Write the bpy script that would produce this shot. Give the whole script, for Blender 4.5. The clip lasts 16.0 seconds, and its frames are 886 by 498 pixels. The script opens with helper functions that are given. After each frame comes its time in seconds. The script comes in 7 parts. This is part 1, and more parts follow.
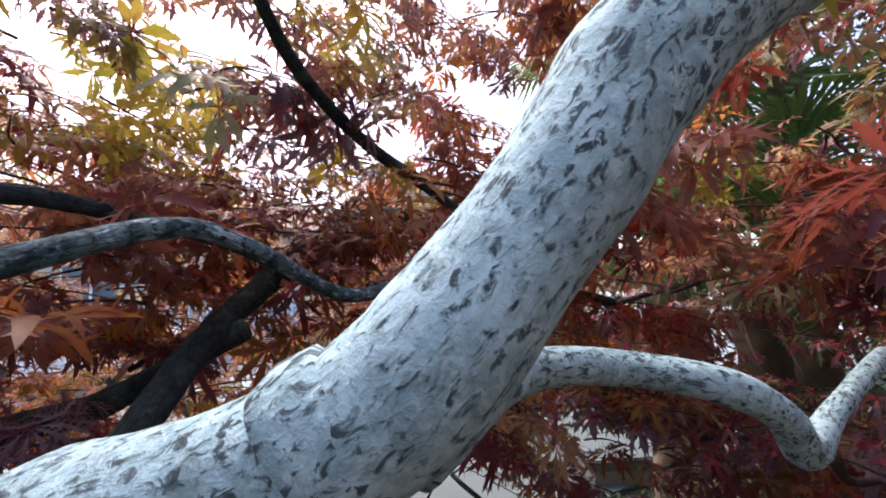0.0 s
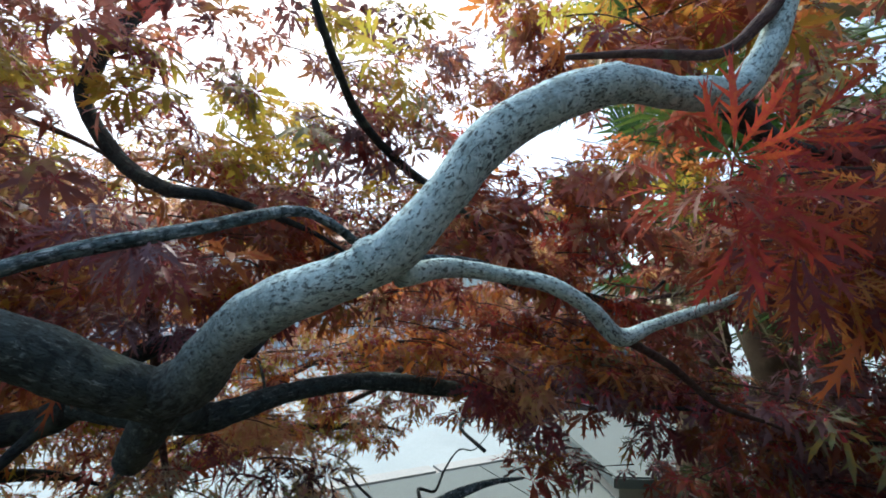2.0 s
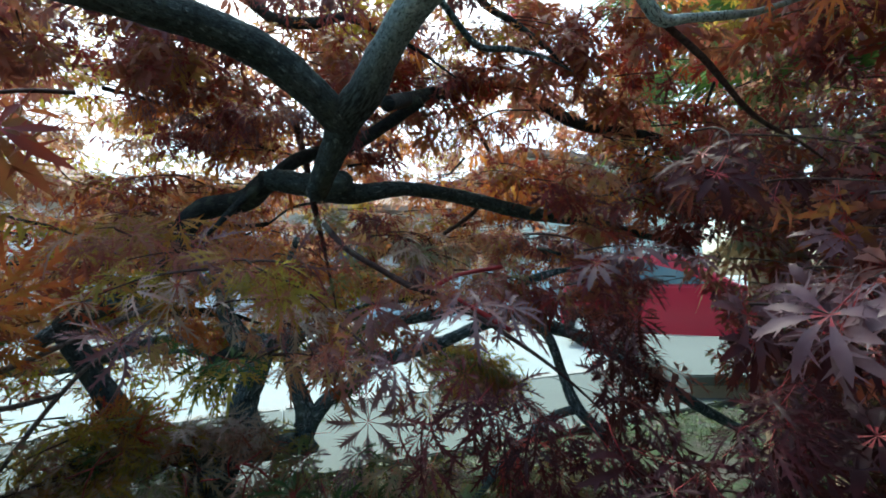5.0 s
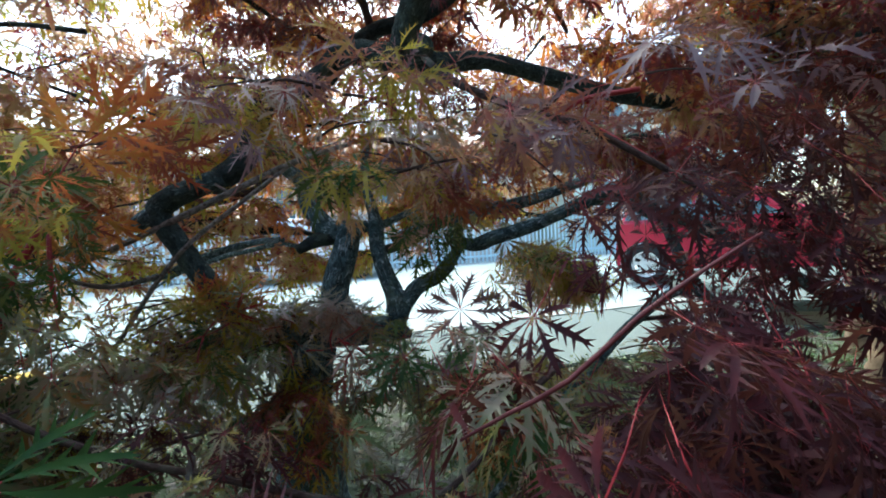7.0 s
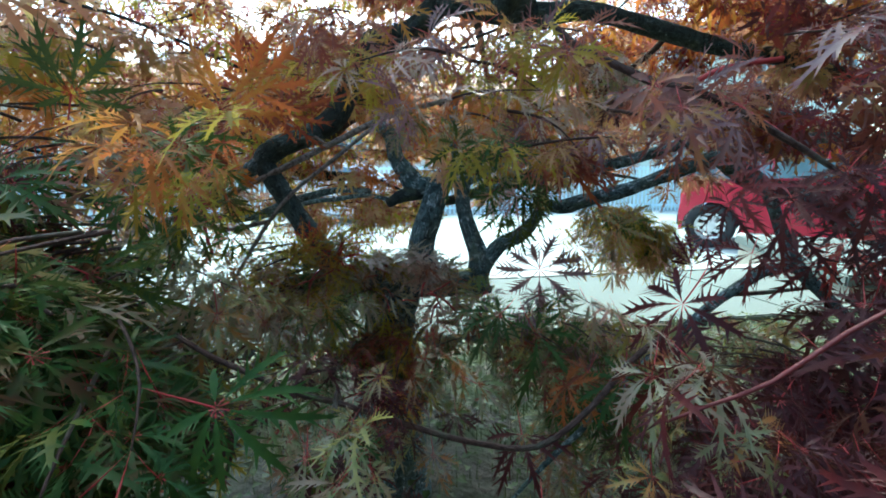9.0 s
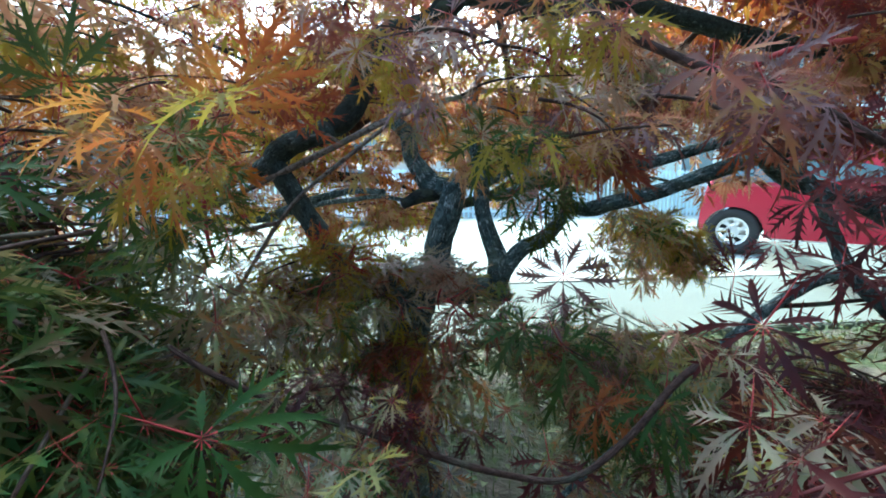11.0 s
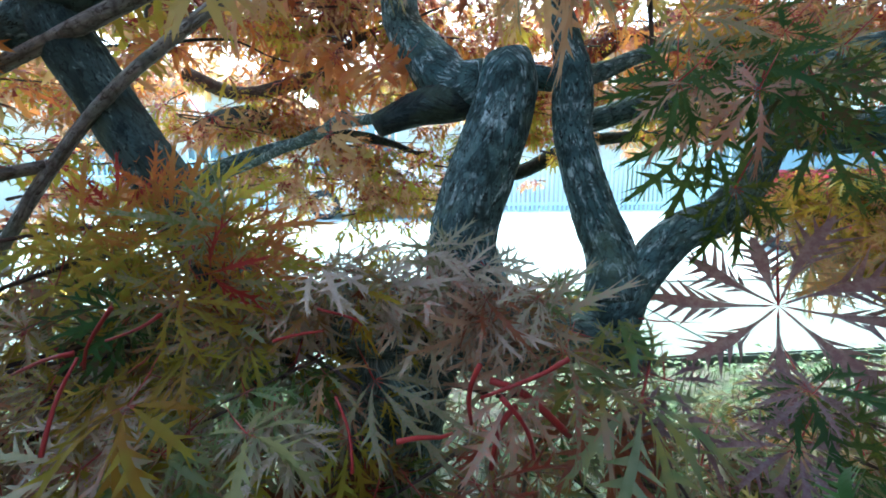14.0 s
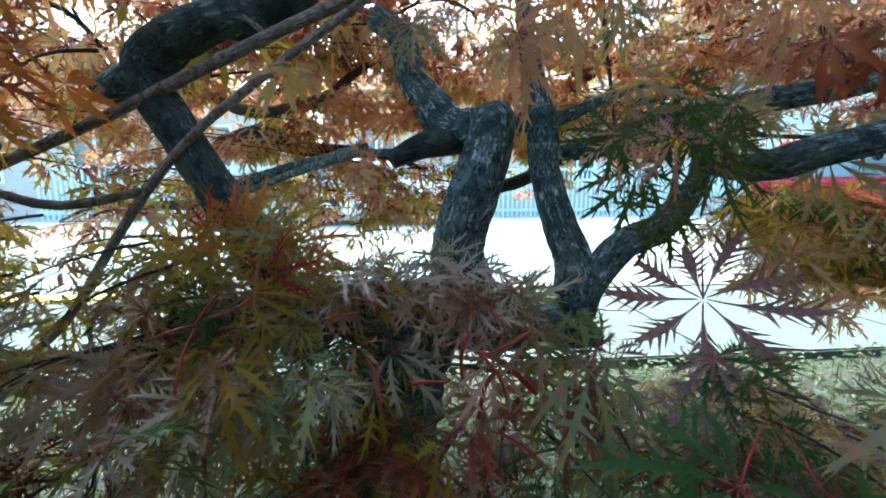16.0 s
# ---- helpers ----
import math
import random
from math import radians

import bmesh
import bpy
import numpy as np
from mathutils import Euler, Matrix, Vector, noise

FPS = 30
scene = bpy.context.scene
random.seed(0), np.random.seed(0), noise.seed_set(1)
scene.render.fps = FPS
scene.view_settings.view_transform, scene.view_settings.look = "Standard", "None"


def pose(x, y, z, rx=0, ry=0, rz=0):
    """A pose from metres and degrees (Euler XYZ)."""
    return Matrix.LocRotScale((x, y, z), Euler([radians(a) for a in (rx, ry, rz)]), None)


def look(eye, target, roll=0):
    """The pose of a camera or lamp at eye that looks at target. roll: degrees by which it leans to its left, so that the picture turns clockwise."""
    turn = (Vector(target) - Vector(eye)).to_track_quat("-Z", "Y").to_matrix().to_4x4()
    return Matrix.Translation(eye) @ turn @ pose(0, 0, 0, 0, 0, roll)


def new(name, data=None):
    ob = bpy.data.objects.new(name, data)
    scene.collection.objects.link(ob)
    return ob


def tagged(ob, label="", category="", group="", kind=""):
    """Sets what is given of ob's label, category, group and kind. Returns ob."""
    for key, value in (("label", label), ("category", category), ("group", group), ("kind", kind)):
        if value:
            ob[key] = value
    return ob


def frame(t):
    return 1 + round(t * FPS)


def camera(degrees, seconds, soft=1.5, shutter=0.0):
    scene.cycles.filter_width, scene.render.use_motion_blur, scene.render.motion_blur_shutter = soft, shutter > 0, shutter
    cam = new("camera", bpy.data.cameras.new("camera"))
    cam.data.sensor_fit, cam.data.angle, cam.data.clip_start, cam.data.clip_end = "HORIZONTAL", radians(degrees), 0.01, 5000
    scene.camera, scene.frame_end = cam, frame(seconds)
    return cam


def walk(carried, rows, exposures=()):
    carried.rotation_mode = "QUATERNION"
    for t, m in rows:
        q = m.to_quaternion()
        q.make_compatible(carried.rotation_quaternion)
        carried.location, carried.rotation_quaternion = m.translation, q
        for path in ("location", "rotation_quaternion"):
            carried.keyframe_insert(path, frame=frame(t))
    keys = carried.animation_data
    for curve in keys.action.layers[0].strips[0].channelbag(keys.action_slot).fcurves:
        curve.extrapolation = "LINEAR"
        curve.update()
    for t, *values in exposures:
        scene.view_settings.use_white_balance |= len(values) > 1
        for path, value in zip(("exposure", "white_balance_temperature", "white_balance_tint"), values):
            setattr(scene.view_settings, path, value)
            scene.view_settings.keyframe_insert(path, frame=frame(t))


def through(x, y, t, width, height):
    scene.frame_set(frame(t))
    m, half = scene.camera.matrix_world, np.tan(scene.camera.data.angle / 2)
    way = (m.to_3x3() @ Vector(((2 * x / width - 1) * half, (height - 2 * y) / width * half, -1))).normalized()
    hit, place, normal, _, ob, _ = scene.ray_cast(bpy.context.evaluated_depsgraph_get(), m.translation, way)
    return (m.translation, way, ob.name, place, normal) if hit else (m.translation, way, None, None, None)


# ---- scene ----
EXPOSURES = [(0.0, 1.70, 6600.0, 22.0), (1.5, 1.70, 6450.0, 10.0), (2.0, 1.52, 6350.0, 5.0), (2.6, 1.48, 6250.0, 0.0), (3.5, 1.55, 6200.0, -6.0), (6.0, 1.98, 6050.0, -7.0), (7.5, 2.35, 6100.0, -4.0), (9.0, 2.58, 5950.0, -12.0), (12.0, 2.92, 6000.0, -9.0), (13.5, 3.35, 5850.0, -11.0), (14.2, 3.50, 5800.0, -14.0), (15.0, 3.25, 5750.0, -13.0), (15.5, 3.30, 5800.0, -11.0), (16.0, 3.06, 5900.0, -10.0)]
SHADE_WALL_TOP = 3.4
CAR_AT = (0.633, 7.50, -0.10)
cam = camera(93.6, 16.0, soft=1.8, shutter=0.06)
PATH = [
    (0, pose(0.019, 0.261, 1.486, 95.90, 0.69, 1.45)),
    (0.5, pose(0.043, 0.195, 1.473, 96.88, -1.27, 2.76)),
    (1, pose(0.051, 0.147, 1.458, 97.54, -2.18, 3.83)),
    (1.5, pose(0.078, 0.108, 1.441, 98.40, -2.19, 4.38)),
    (2, pose(0.089, 0.031, 1.412, 98.31, -2.38, 7.03)),
    (2.5, pose(0.074, -0.040, 1.366, 98.47, -4.16, 8.73)),
    (3, pose(0.107, -0.110, 1.313, 100.15, -5.32, 9.01)),
    (3.5, pose(0.129, -0.173, 1.251, 101.68, -5.87, 10.75)),
    (3.7, pose(0.123, -0.185, 1.230, 100.38, -5.64, 11.95)),
    (5.8, pose(0.024, -0.147, 0.886, 91.58, 3.96, 16.29)),
    (6, pose(0.014, -0.148, 0.875, 90.66, 4.27, 16.49)),
    (6.5, pose(-0.058, -0.105, 0.841, 88.91, 2.91, 16.75)),
    (7, pose(-0.077, -0.115, 0.837, 87.77, 3.00, 20.97)),
    (7.5, pose(-0.091, -0.152, 0.858, 85.87, 1.40, 23.79)),
    (8, pose(-0.088, -0.186, 0.871, 83.98, 1.01, 25.92)),
    (8.5, pose(-0.107, -0.193, 0.872, 82.13, 0.22, 27.05)),
    (9, pose(-0.148, -0.172, 0.868, 80.57, 0.24, 27.38)),
    (11.3, pose(-0.182, -0.126, 0.860, 81.06, 0.03, 29.38)),
    (11.5, pose(-0.184, -0.123, 0.859, 80.29, 0.02, 29.36)),
    (12, pose(-0.188, -0.119, 0.857, 80.50, -0.00, 31.00)),
    (12.3, pose(-0.188, -0.119, 0.857, 80.97, -0.00, 30.57)),
    (12.5, pose(-0.290, 0.051, 0.824, 80.44, -0.00, 31.30)),
    (13, pose(-0.389, 0.217, 0.792, 80.11, -0.00, 31.72)),
    (13.5, pose(-0.427, 0.280, 0.780, 80.07, -0.00, 31.47)),
    (14, pose(-0.452, 0.322, 0.771, 80.33, -0.00, 31.31)),
    (14.5, pose(-0.453, 0.323, 0.771, 81.32, -0.00, 31.22)),
    (15, pose(-0.453, 0.323, 0.771, 80.64, -0.00, 32.33)),
    (15.5, pose(-0.451, 0.319, 0.772, 80.81, -0.00, 31.59)),
    (16, pose(-0.399, 0.234, 0.789, 81.09, -0.00, 31.23)),
]
walk(cam, PATH, exposures=EXPOSURES)

# ---- world and sun ----
U = Vector((0.8, 0.6, 0.0))     # along the street
N = Vector((-0.6, 0.8, 0.0))    # across the street, away from the garden
SUN_UP = 58.0
sun_from = (N * math.cos(radians(SUN_UP)) + Vector((0, 0, math.sin(radians(SUN_UP))))).normalized()
world = bpy.data.worlds.new("sky")
scene.world = world
world.use_nodes = True
wt = world.node_tree
sky = wt.nodes.new("ShaderNodeTexSky")
sky.sky_type = "NISHITA"
sky.sun_disc = False
sky.sun_elevation = radians(SUN_UP)
sky.sun_rotation = math.atan2(sun_from.x, sun_from.y)
sky.dust_density = 4.0
sky.air_density = 1.0
sky.ozone_density = 1.0
wt.links.new(sky.outputs[0], wt.nodes["Background"].inputs[0])
wt.nodes["Background"].inputs[1].default_value = 0.15
sun_data = bpy.data.lights.new("sun", "SUN")
sun_data.energy, sun_data.angle, sun_data.color = 1.0, radians(14), (1.0, 0.96, 0.9)
sun = new("sun", sun_data)
sun.matrix_world = look(sun_from * 30, (0, 0, 0))


# ---- materials ----
class Nodes:
    """A node material under construction."""
    def __init__(self, name):
        self.m = bpy.data.materials.new(name)
        self.m.use_nodes = True
        self.t = self.m.node_tree
        self.b = self.t.nodes["Principled BSDF"]
        self.out = self.t.nodes["Material Output"]

    def n(self, kind, **inputs):
        node = self.t.nodes.new("ShaderNode" + kind)
        for k, v in inputs.items():
            self.put(node, k.replace("_", " "), v)
        return node

    def put(self, node, key, v):
        if isinstance(v, bpy.types.NodeSocket):
            self.t.links.new(v, node.inputs[key])
        else:
            node.inputs[key].default_value = v

    def coord(self, which="Object", scale=(1, 1, 1)):
        c = self.n("TexCoord").outputs[which]
        mp = self.n("Mapping", Vector=c, Scale=scale)
        return mp.outputs[0]

    def noise(self, vec, scale, detail=4.0, rough=0.55, distort=0.0):
        return self.n("TexNoise", Vector=vec, Scale=scale, Detail=detail, Roughness=rough, Distortion=distort).outputs[0]

    def ramp(self, fac, stops):
        r = self.n("ValToRGB", Fac=fac)
        el = r.color_ramp.elements
        while len(el) < len(stops):
            el.new(0.5)
        for e, (p, c) in zip(el, stops):
            e.position = p
            e.color = (*c, 1) if len(c) == 3 else c
        return r.outputs[0]

    def grey(self, fac, lo, hi):
        return self.ramp(fac, [(lo, (0, 0, 0)), (hi, (1, 1, 1))])

    def mix(self, fac, a, b, mode="MIX"):
        m = self.t.nodes.new("ShaderNodeMix")
        m.data_type, m.blend_type = "RGBA", mode
        for i, v in ((0, fac), (6, a), (7, b)):
            if isinstance(v, bpy.types.NodeSocket):
                self.t.links.new(v, m.inputs[i])
            else:
                m.inputs[i].default_value = (*v, 1) if isinstance(v, tuple) and len(v) == 3 else v
        return m.outputs[2]

    def bump(self, height, strength=0.4, dist=0.01):
        return self.n("Bump", Height=height, Strength=strength, Distance=dist).outputs[0]

    def finish(self, color, rough=0.8, normal=None, metal=0.0, spec=0.4):
        self.put(self.b, "Base Color", (*color, 1) if isinstance(color, tuple) and len(color) == 3 else color)
        self.put(self.b, "Roughness", rough)
        self.put(self.b, "Metallic", metal)
        self.put(self.b, "Specular IOR Level", spec)
        if normal is not None:
            self.put(self.b, "Normal", normal)
        return self.m


def plain(name, color, rough=0.6, metal=0.0, grain=40.0, vary=0.25, bump=0.15, spec=0.4):
    k = Nodes(name)
    v = k.coord()
    f = k.noise(v, grain, 5)
    big = k.noise(v, grain * 0.09, 3)
    dark = tuple(c * (1 - vary) for c in color)
    lite = tuple(min(1, c * (1 + vary)) for c in color)
    c = k.mix(k.grey(big, 0.35, 0.65), k.mix(f, dark, color), k.mix(f, color, lite))
    return k.finish(c, rough, k.bump(f, bump, 0.004), metal, spec)


def bark(name, pale, mid, dark, flake, crust=0.5, cracks=0.7, plate=1.0):
    """Maple bark: pale flakes and lichen over grey, dark cracks along the stem. flake: how much of it is pale."""
    k = Nodes(name)
    ob = k.coord()
    strip = k.noise(k.coord("UV", (150, 38 * plate, 1)), 1.0, 6, 0.68, 0.5)
    fine = k.noise(k.coord("UV", (420, 150, 1)), 1.0, 5, 0.65, 0.3)
    fleck = k.noise(k.coord("UV", (330, 120 * plate ** 0.6, 1)), 1.0, 5, 0.72, 0.8)
    crack = k.n("TexVoronoi", Vector=k.coord("UV", (95 + 25 * (plate - 1), 26 * plate, 1)), Scale=1.0, Randomness=1.0)
    crack.feature = "DISTANCE_TO_EDGE"
    crack = crack.outputs[0]
    patch = k.noise(ob, 60, 6, 0.65, 0.6)
    broad = k.noise(ob, 11, 4, 0.6, 0.4)
    lo = 0.62 - 0.28 * flake
    base = k.mix(k.grey(strip, lo, lo + 0.14 / plate), mid, pale)
    base = k.mix(k.grey(broad, 0.36, 0.62), base, k.mix(crust, base, pale))
    base = k.mix(k.grey(patch, 0.47, 0.62), base, k.mix(0.6, mid, dark))
    base = k.mix(k.grey(fleck, 0.535 - 0.022 * (crust > 0.5), 0.60 - 0.022 * (crust > 0.5)), base, dark)
    base = k.mix(k.mix(cracks, (1, 1, 1), k.grey(crack, 0.0, 0.09)), dark, base)
    base = k.mix(k.grey(fine, 0.58, 0.74), base, mid)
    green = k.grey(k.noise(ob, 24, 4), 0.56, 0.72)
    base = k.mix(k.mix(0.5, (0, 0, 0), green), base, (0.12, 0.165, 0.12))
    h = k.mix(0.45, strip, k.mix(0.5 * cracks, fleck, k.grey(crack, 0.0, 0.12)))
    return k.finish(base, 0.85, k.bump(h, 0.8, 0.006), 0.0, 0.25)


def lichen_bark(name, bare=None):
    """Smooth bark under a crust of pale lichen, with small dark flecks and greenish seams; bare: where it thins out along the limb."""
    k = Nodes(name)
    ob = k.coord()
    along = k.coord("UV", (1.0, 0.5, 1))
    cloud = k.noise(ob, 34, 5, 0.6, 0.3)
    crust = k.noise(ob, 150, 6, 0.7, 0.4)
    fleck = k.noise(along, 320, 4, 0.62, 0.7)
    dots = k.noise(ob, 520, 3, 0.6, 0.3)
    where = k.noise(ob, 26, 3, 0.5)
    base = k.mix(k.grey(cloud, 0.36, 0.62), (0.20, 0.32, 0.335), (0.39, 0.575, 0.595))
    base = k.mix(k.grey(crust, 0.42, 0.66), base, (0.49, 0.67, 0.685))
    base = k.mix(k.mix(0.65, (0, 0, 0), k.grey(k.noise(ob, 58, 4, 0.6, 0.5), 0.55, 0.66)), base, (0.20, 0.275, 0.255))
    spot = k.mix(k.grey(where, 0.30, 0.62), k.grey(fleck, 0.585, 0.64), k.grey(fleck, 0.515, 0.58))
    base = k.mix(spot, base, (0.055, 0.08, 0.085))
    base = k.mix(k.mix(0.5, (0, 0, 0), k.grey(dots, 0.60, 0.70)), base, (0.13, 0.17, 0.17))
    strip = k.noise(k.coord("UV", (190, 46, 1)), 1.0, 5, 0.65, 0.4)
    if bare:
        v = k.n("SeparateXYZ", Vector=k.coord("UV")).outputs[1]
        rag = k.n("Math")
        rag.operation = "MULTIPLY_ADD"
        k.put(rag, 0, crust)
        k.put(rag, 1, 0.16)
        k.put(rag, 2, v)
        below = k.mix(k.grey(strip, 0.42, 0.62), (0.016, 0.026, 0.028), (0.085, 0.125, 0.13))
        base = k.mix(k.grey(rag.outputs[0], bare[0], bare[1]), below, base)
    h = k.mix(0.5, crust, k.mix(0.5, strip, fleck))
    return k.finish(base, 0.85, k.bump(h, 0.7, 0.004), 0.0, 0.25)


def leaf_material(name, tones, through=0.5, gloss=0.32):
    """Thin leaf: each one takes its own tone; light passes through it."""
    k = Nodes(name)
    g = k.n("NewGeometry").outputs["Random Per Island"]
    o = k.n("ObjectInfo").outputs["Random"]
    add = k.n("Math")
    add.operation = "ADD"
    k.put(add, 0, g)
    k.put(add, 1, o)
    fr = k.n("Math")
    fr.operation = "FRACT"
    k.put(fr, 0, add.outputs[0])
    tone = k.ramp(fr.outputs[0], [(i / max(1, len(tones) - 1), c) for i, c in enumerate(tones)])
    more = k.n("Math")
    more.operation = "MULTIPLY"
    k.put(more, 0, add.outputs[0])
    more.inputs[1].default_value = 7.31
    fr2 = k.n("Math")
    fr2.operation = "FRACT"
    k.put(fr2, 0, more.outputs[0])
    other = k.ramp(fr2.outputs[0], [(i / max(1, len(tones) - 1), c) for i, c in enumerate(tones)])
    tone = k.mix(k.grey(k.noise(k.coord(), 28, 2), 0.44, 0.60), tone, other)
    spot = k.noise(k.coord(), 60, 3)
    tone = k.mix(k.grey(spot, 0.48, 0.72), tone, tuple(c * 0.8 for c in tones[0]))
    k.finish(tone, 0.42, k.bump(k.noise(k.coord(), 240, 2), 0.2, 0.002), 0.0, gloss)
    tr = k.n("BsdfTranslucent", Color=k.mix(0.15, tone, (0.40, 0.18, 0.06)))
    mx = k.n("MixShader", Fac=through)
    k.t.links.new(k.b.outputs[0], mx.inputs[1])
    k.t.links.new(tr.outputs[0], mx.inputs[2])
    k.t.links.new(mx.outputs[0], k.out.inputs[0])
    return k.m


M = {}
M["bark_pale"] = lichen_bark("lichen_bark")
M["bark_fade"] = lichen_bark("thinning_lichen_bark", (0.23, 0.47))
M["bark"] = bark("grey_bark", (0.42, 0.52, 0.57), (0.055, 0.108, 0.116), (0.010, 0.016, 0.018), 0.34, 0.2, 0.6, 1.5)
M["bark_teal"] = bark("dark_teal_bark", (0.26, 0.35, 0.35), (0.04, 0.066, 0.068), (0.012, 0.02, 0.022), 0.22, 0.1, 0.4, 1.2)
# darker greenish copy of the bark; the limbs' shade is in its colour
M["bark_dark"] = bark("shade_dark_bark", (0.085, 0.125, 0.13), (0.028, 0.04, 0.042), (0.011, 0.016, 0.018), 0.2, 0.1)
M["twig"] = bark("twig_bark", (0.13, 0.10, 0.09), (0.07, 0.045, 0.042), (0.03, 0.02, 0.02), 0.3, 0.2)
M["twig_grey"] = bark("grey_twig_bark", (0.36, 0.345, 0.335), (0.22, 0.20, 0.19), (0.07, 0.055, 0.05), 0.4, 0.3)
M["twig_red"] = plain("red_twig_bark", (0.095, 0.012, 0.018), 0.45, 0, 120, 0.4, 0.1)
M["petiole"] = plain("red_leaf_stalk", (0.27, 0.02, 0.028), 0.5, 0, 120, 0.3, 0.05)
M["orange"] = leaf_material("orange_leaf", [(0.50, 0.17, 0.04), (0.42, 0.11, 0.045), (0.42, 0.27, 0.045), (0.38, 0.11, 0.058), (0.46, 0.23, 0.062)], 0.66)
M["tan"] = leaf_material("tan_leaf", [(0.52, 0.30, 0.16), (0.46, 0.22, 0.15), (0.46, 0.35, 0.12), (0.54, 0.36, 0.24), (0.42, 0.18, 0.13), (0.42, 0.37, 0.13)], 0.7)
M["olive"] = leaf_material("olive_leaf", [(0.44, 0.37, 0.05), (0.32, 0.34, 0.05), (0.40, 0.21, 0.04), (0.26, 0.29, 0.06)], 0.72)
M["red"] = leaf_material("red_leaf", [(0.27, 0.045, 0.034), (0.16, 0.035, 0.042), (0.31, 0.10, 0.03), (0.13, 0.045, 0.05), (0.25, 0.13, 0.03)], 0.55)
M["rose"] = leaf_material("rose_leaf", [(0.35, 0.12, 0.085), (0.28, 0.085, 0.082), (0.35, 0.175, 0.06), (0.27, 0.145, 0.135), (0.33, 0.10, 0.07), (0.22, 0.12, 0.135), (0.35, 0.245, 0.05)], 0.62)
# pale greyish tones carry the sky's sheen on flat-lying leaves
M["mauve"] = leaf_material("sky_sheen_mauve_leaf", [(0.40, 0.31, 0.28), (0.46, 0.38, 0.34), (0.30, 0.31, 0.19), (0.42, 0.17, 0.13), (0.36, 0.37, 0.26)], 0.32, 0.7)
# maroon taken nearly to black: shade on the inner leaves, put into colour
M["maroon"] = leaf_material("shade_dark_maroon_leaf", [(0.040, 0.013, 0.022), (0.062, 0.013, 0.018), (0.032, 0.019, 0.030), (0.095, 0.012, 0.016), (0.040, 0.024, 0.030)], 0.4, 0.16)
M["wine"] = leaf_material("wine_leaf", [(0.13, 0.03, 0.05), (0.18, 0.035, 0.045), (0.11, 0.05, 0.075), (0.24, 0.03, 0.035), (0.12, 0.065, 0.08)], 0.5)
M["crimson"] = leaf_material("crimson_leaf", [(0.36, 0.035, 0.03), (0.26, 0.02, 0.045), (0.40, 0.08, 0.025), (0.20, 0.02, 0.04)], 0.5)
# grey in these purples is reflected sky, mixed into the base colour
M["plum"] = leaf_material("sky_greyed_plum_leaf", [(0.17, 0.10, 0.125), (0.12, 0.055, 0.075), (0.21, 0.145, 0.165), (0.16, 0.045, 0.05), (0.13, 0.10, 0.125)], 0.35, 0.4)
# turning colours; the pale grey-green ones are painted sky highlights
M["mixed"] = leaf_material("turning_leaf", [(0.17, 0.26, 0.11), (0.30, 0.24, 0.20), (0.13, 0.24, 0.08), (0.28, 0.08, 0.065), (0.24, 0.28, 0.18), (0.33, 0.30, 0.06), (0.34, 0.12, 0.05), (0.29, 0.31, 0.25)], 0.48, 0.42)
M["green"] = leaf_material("green_leaf", [(0.024, 0.085, 0.026), (0.04, 0.105, 0.024), (0.024, 0.07, 0.032), (0.09, 0.13, 0.02), (0.075, 0.045, 0.028)], 0.4, 0.15)

# ---- mesh helpers ----
def link(name, mesh, material, parent=None, label="", kind=""):
    mats = material if isinstance(material, (list, tuple)) else [material]
    if not mesh.materials:
        for m in mats:
            mesh.materials.append(m)
    ob = new(name, mesh)
    if parent is not None:
        ob.parent = parent
        ob.matrix_parent_inverse = Matrix.Translation(-parent.location) if parent.type == "EMPTY" else Matrix.Identity(4)
    return tagged(ob, label=label, kind=kind)


def part(name, bm, material, parent=None, label="", smooth=False, kind=""):
    mesh = bpy.data.meshes.new(name)
    bm.to_mesh(mesh)
    bm.free()
    if smooth:
        mesh.polygons.foreach_set("use_smooth", [True] * len(mesh.polygons))
    return link(name, mesh, material, parent, label, kind)


def empty(name, at, label, category, group=""):
    ob = new(name)
    ob.empty_display_size = 0.1
    ob.location = at
    return tagged(ob, label=label, category=category, group=group)


def box(bm, lo, hi, m=None, bevel=0.0):
    made = bmesh.ops.create_cube(bm, size=1.0)["verts"]
    for v in made:
        for i in range(3):
            v.co[i] = lo[i] if v.co[i] < 0 else hi[i]
    if bevel:
        edges = list({e for v in made for e in v.link_edges})
        made = list({v for f in bmesh.ops.bevel(bm, geom=edges, offset=bevel, segments=2, affect="EDGES")["faces"] for v in f.verts} | {v for v in made if v.is_valid})
    if m is not None:
        bmesh.ops.transform(bm, matrix=m, verts=made)
    return bm


STREET = Matrix(((U.x, N.x, 0, 0), (U.y, N.y, 0, 0), (0, 0, 1, 0), (0, 0, 0, 1)))


def street(a, b, z=0.0):
    """A place given along and across the street."""
    return Vector((U.x * a + N.x * b, U.y * a + N.y * b, z))


def raw_mesh(name, verts, tris, mats=None, smooth=False, uv=None):
    mesh = bpy.data.meshes.new(name)
    verts = np.asarray(verts, np.float32)
    tris = np.asarray(tris, np.int32)
    mesh.vertices.add(len(verts))
    mesh.vertices.foreach_set("co", verts.ravel())
    mesh.loops.add(tris.size)
    mesh.loops.foreach_set("vertex_index", tris.ravel())
    mesh.polygons.add(len(tris))
    mesh.polygons.foreach_set("loop_start", np.arange(0, tris.size, 3, dtype=np.int32))
    mesh.polygons.foreach_set("loop_total", np.full(len(tris), 3, np.int32))
    if mats is not None:
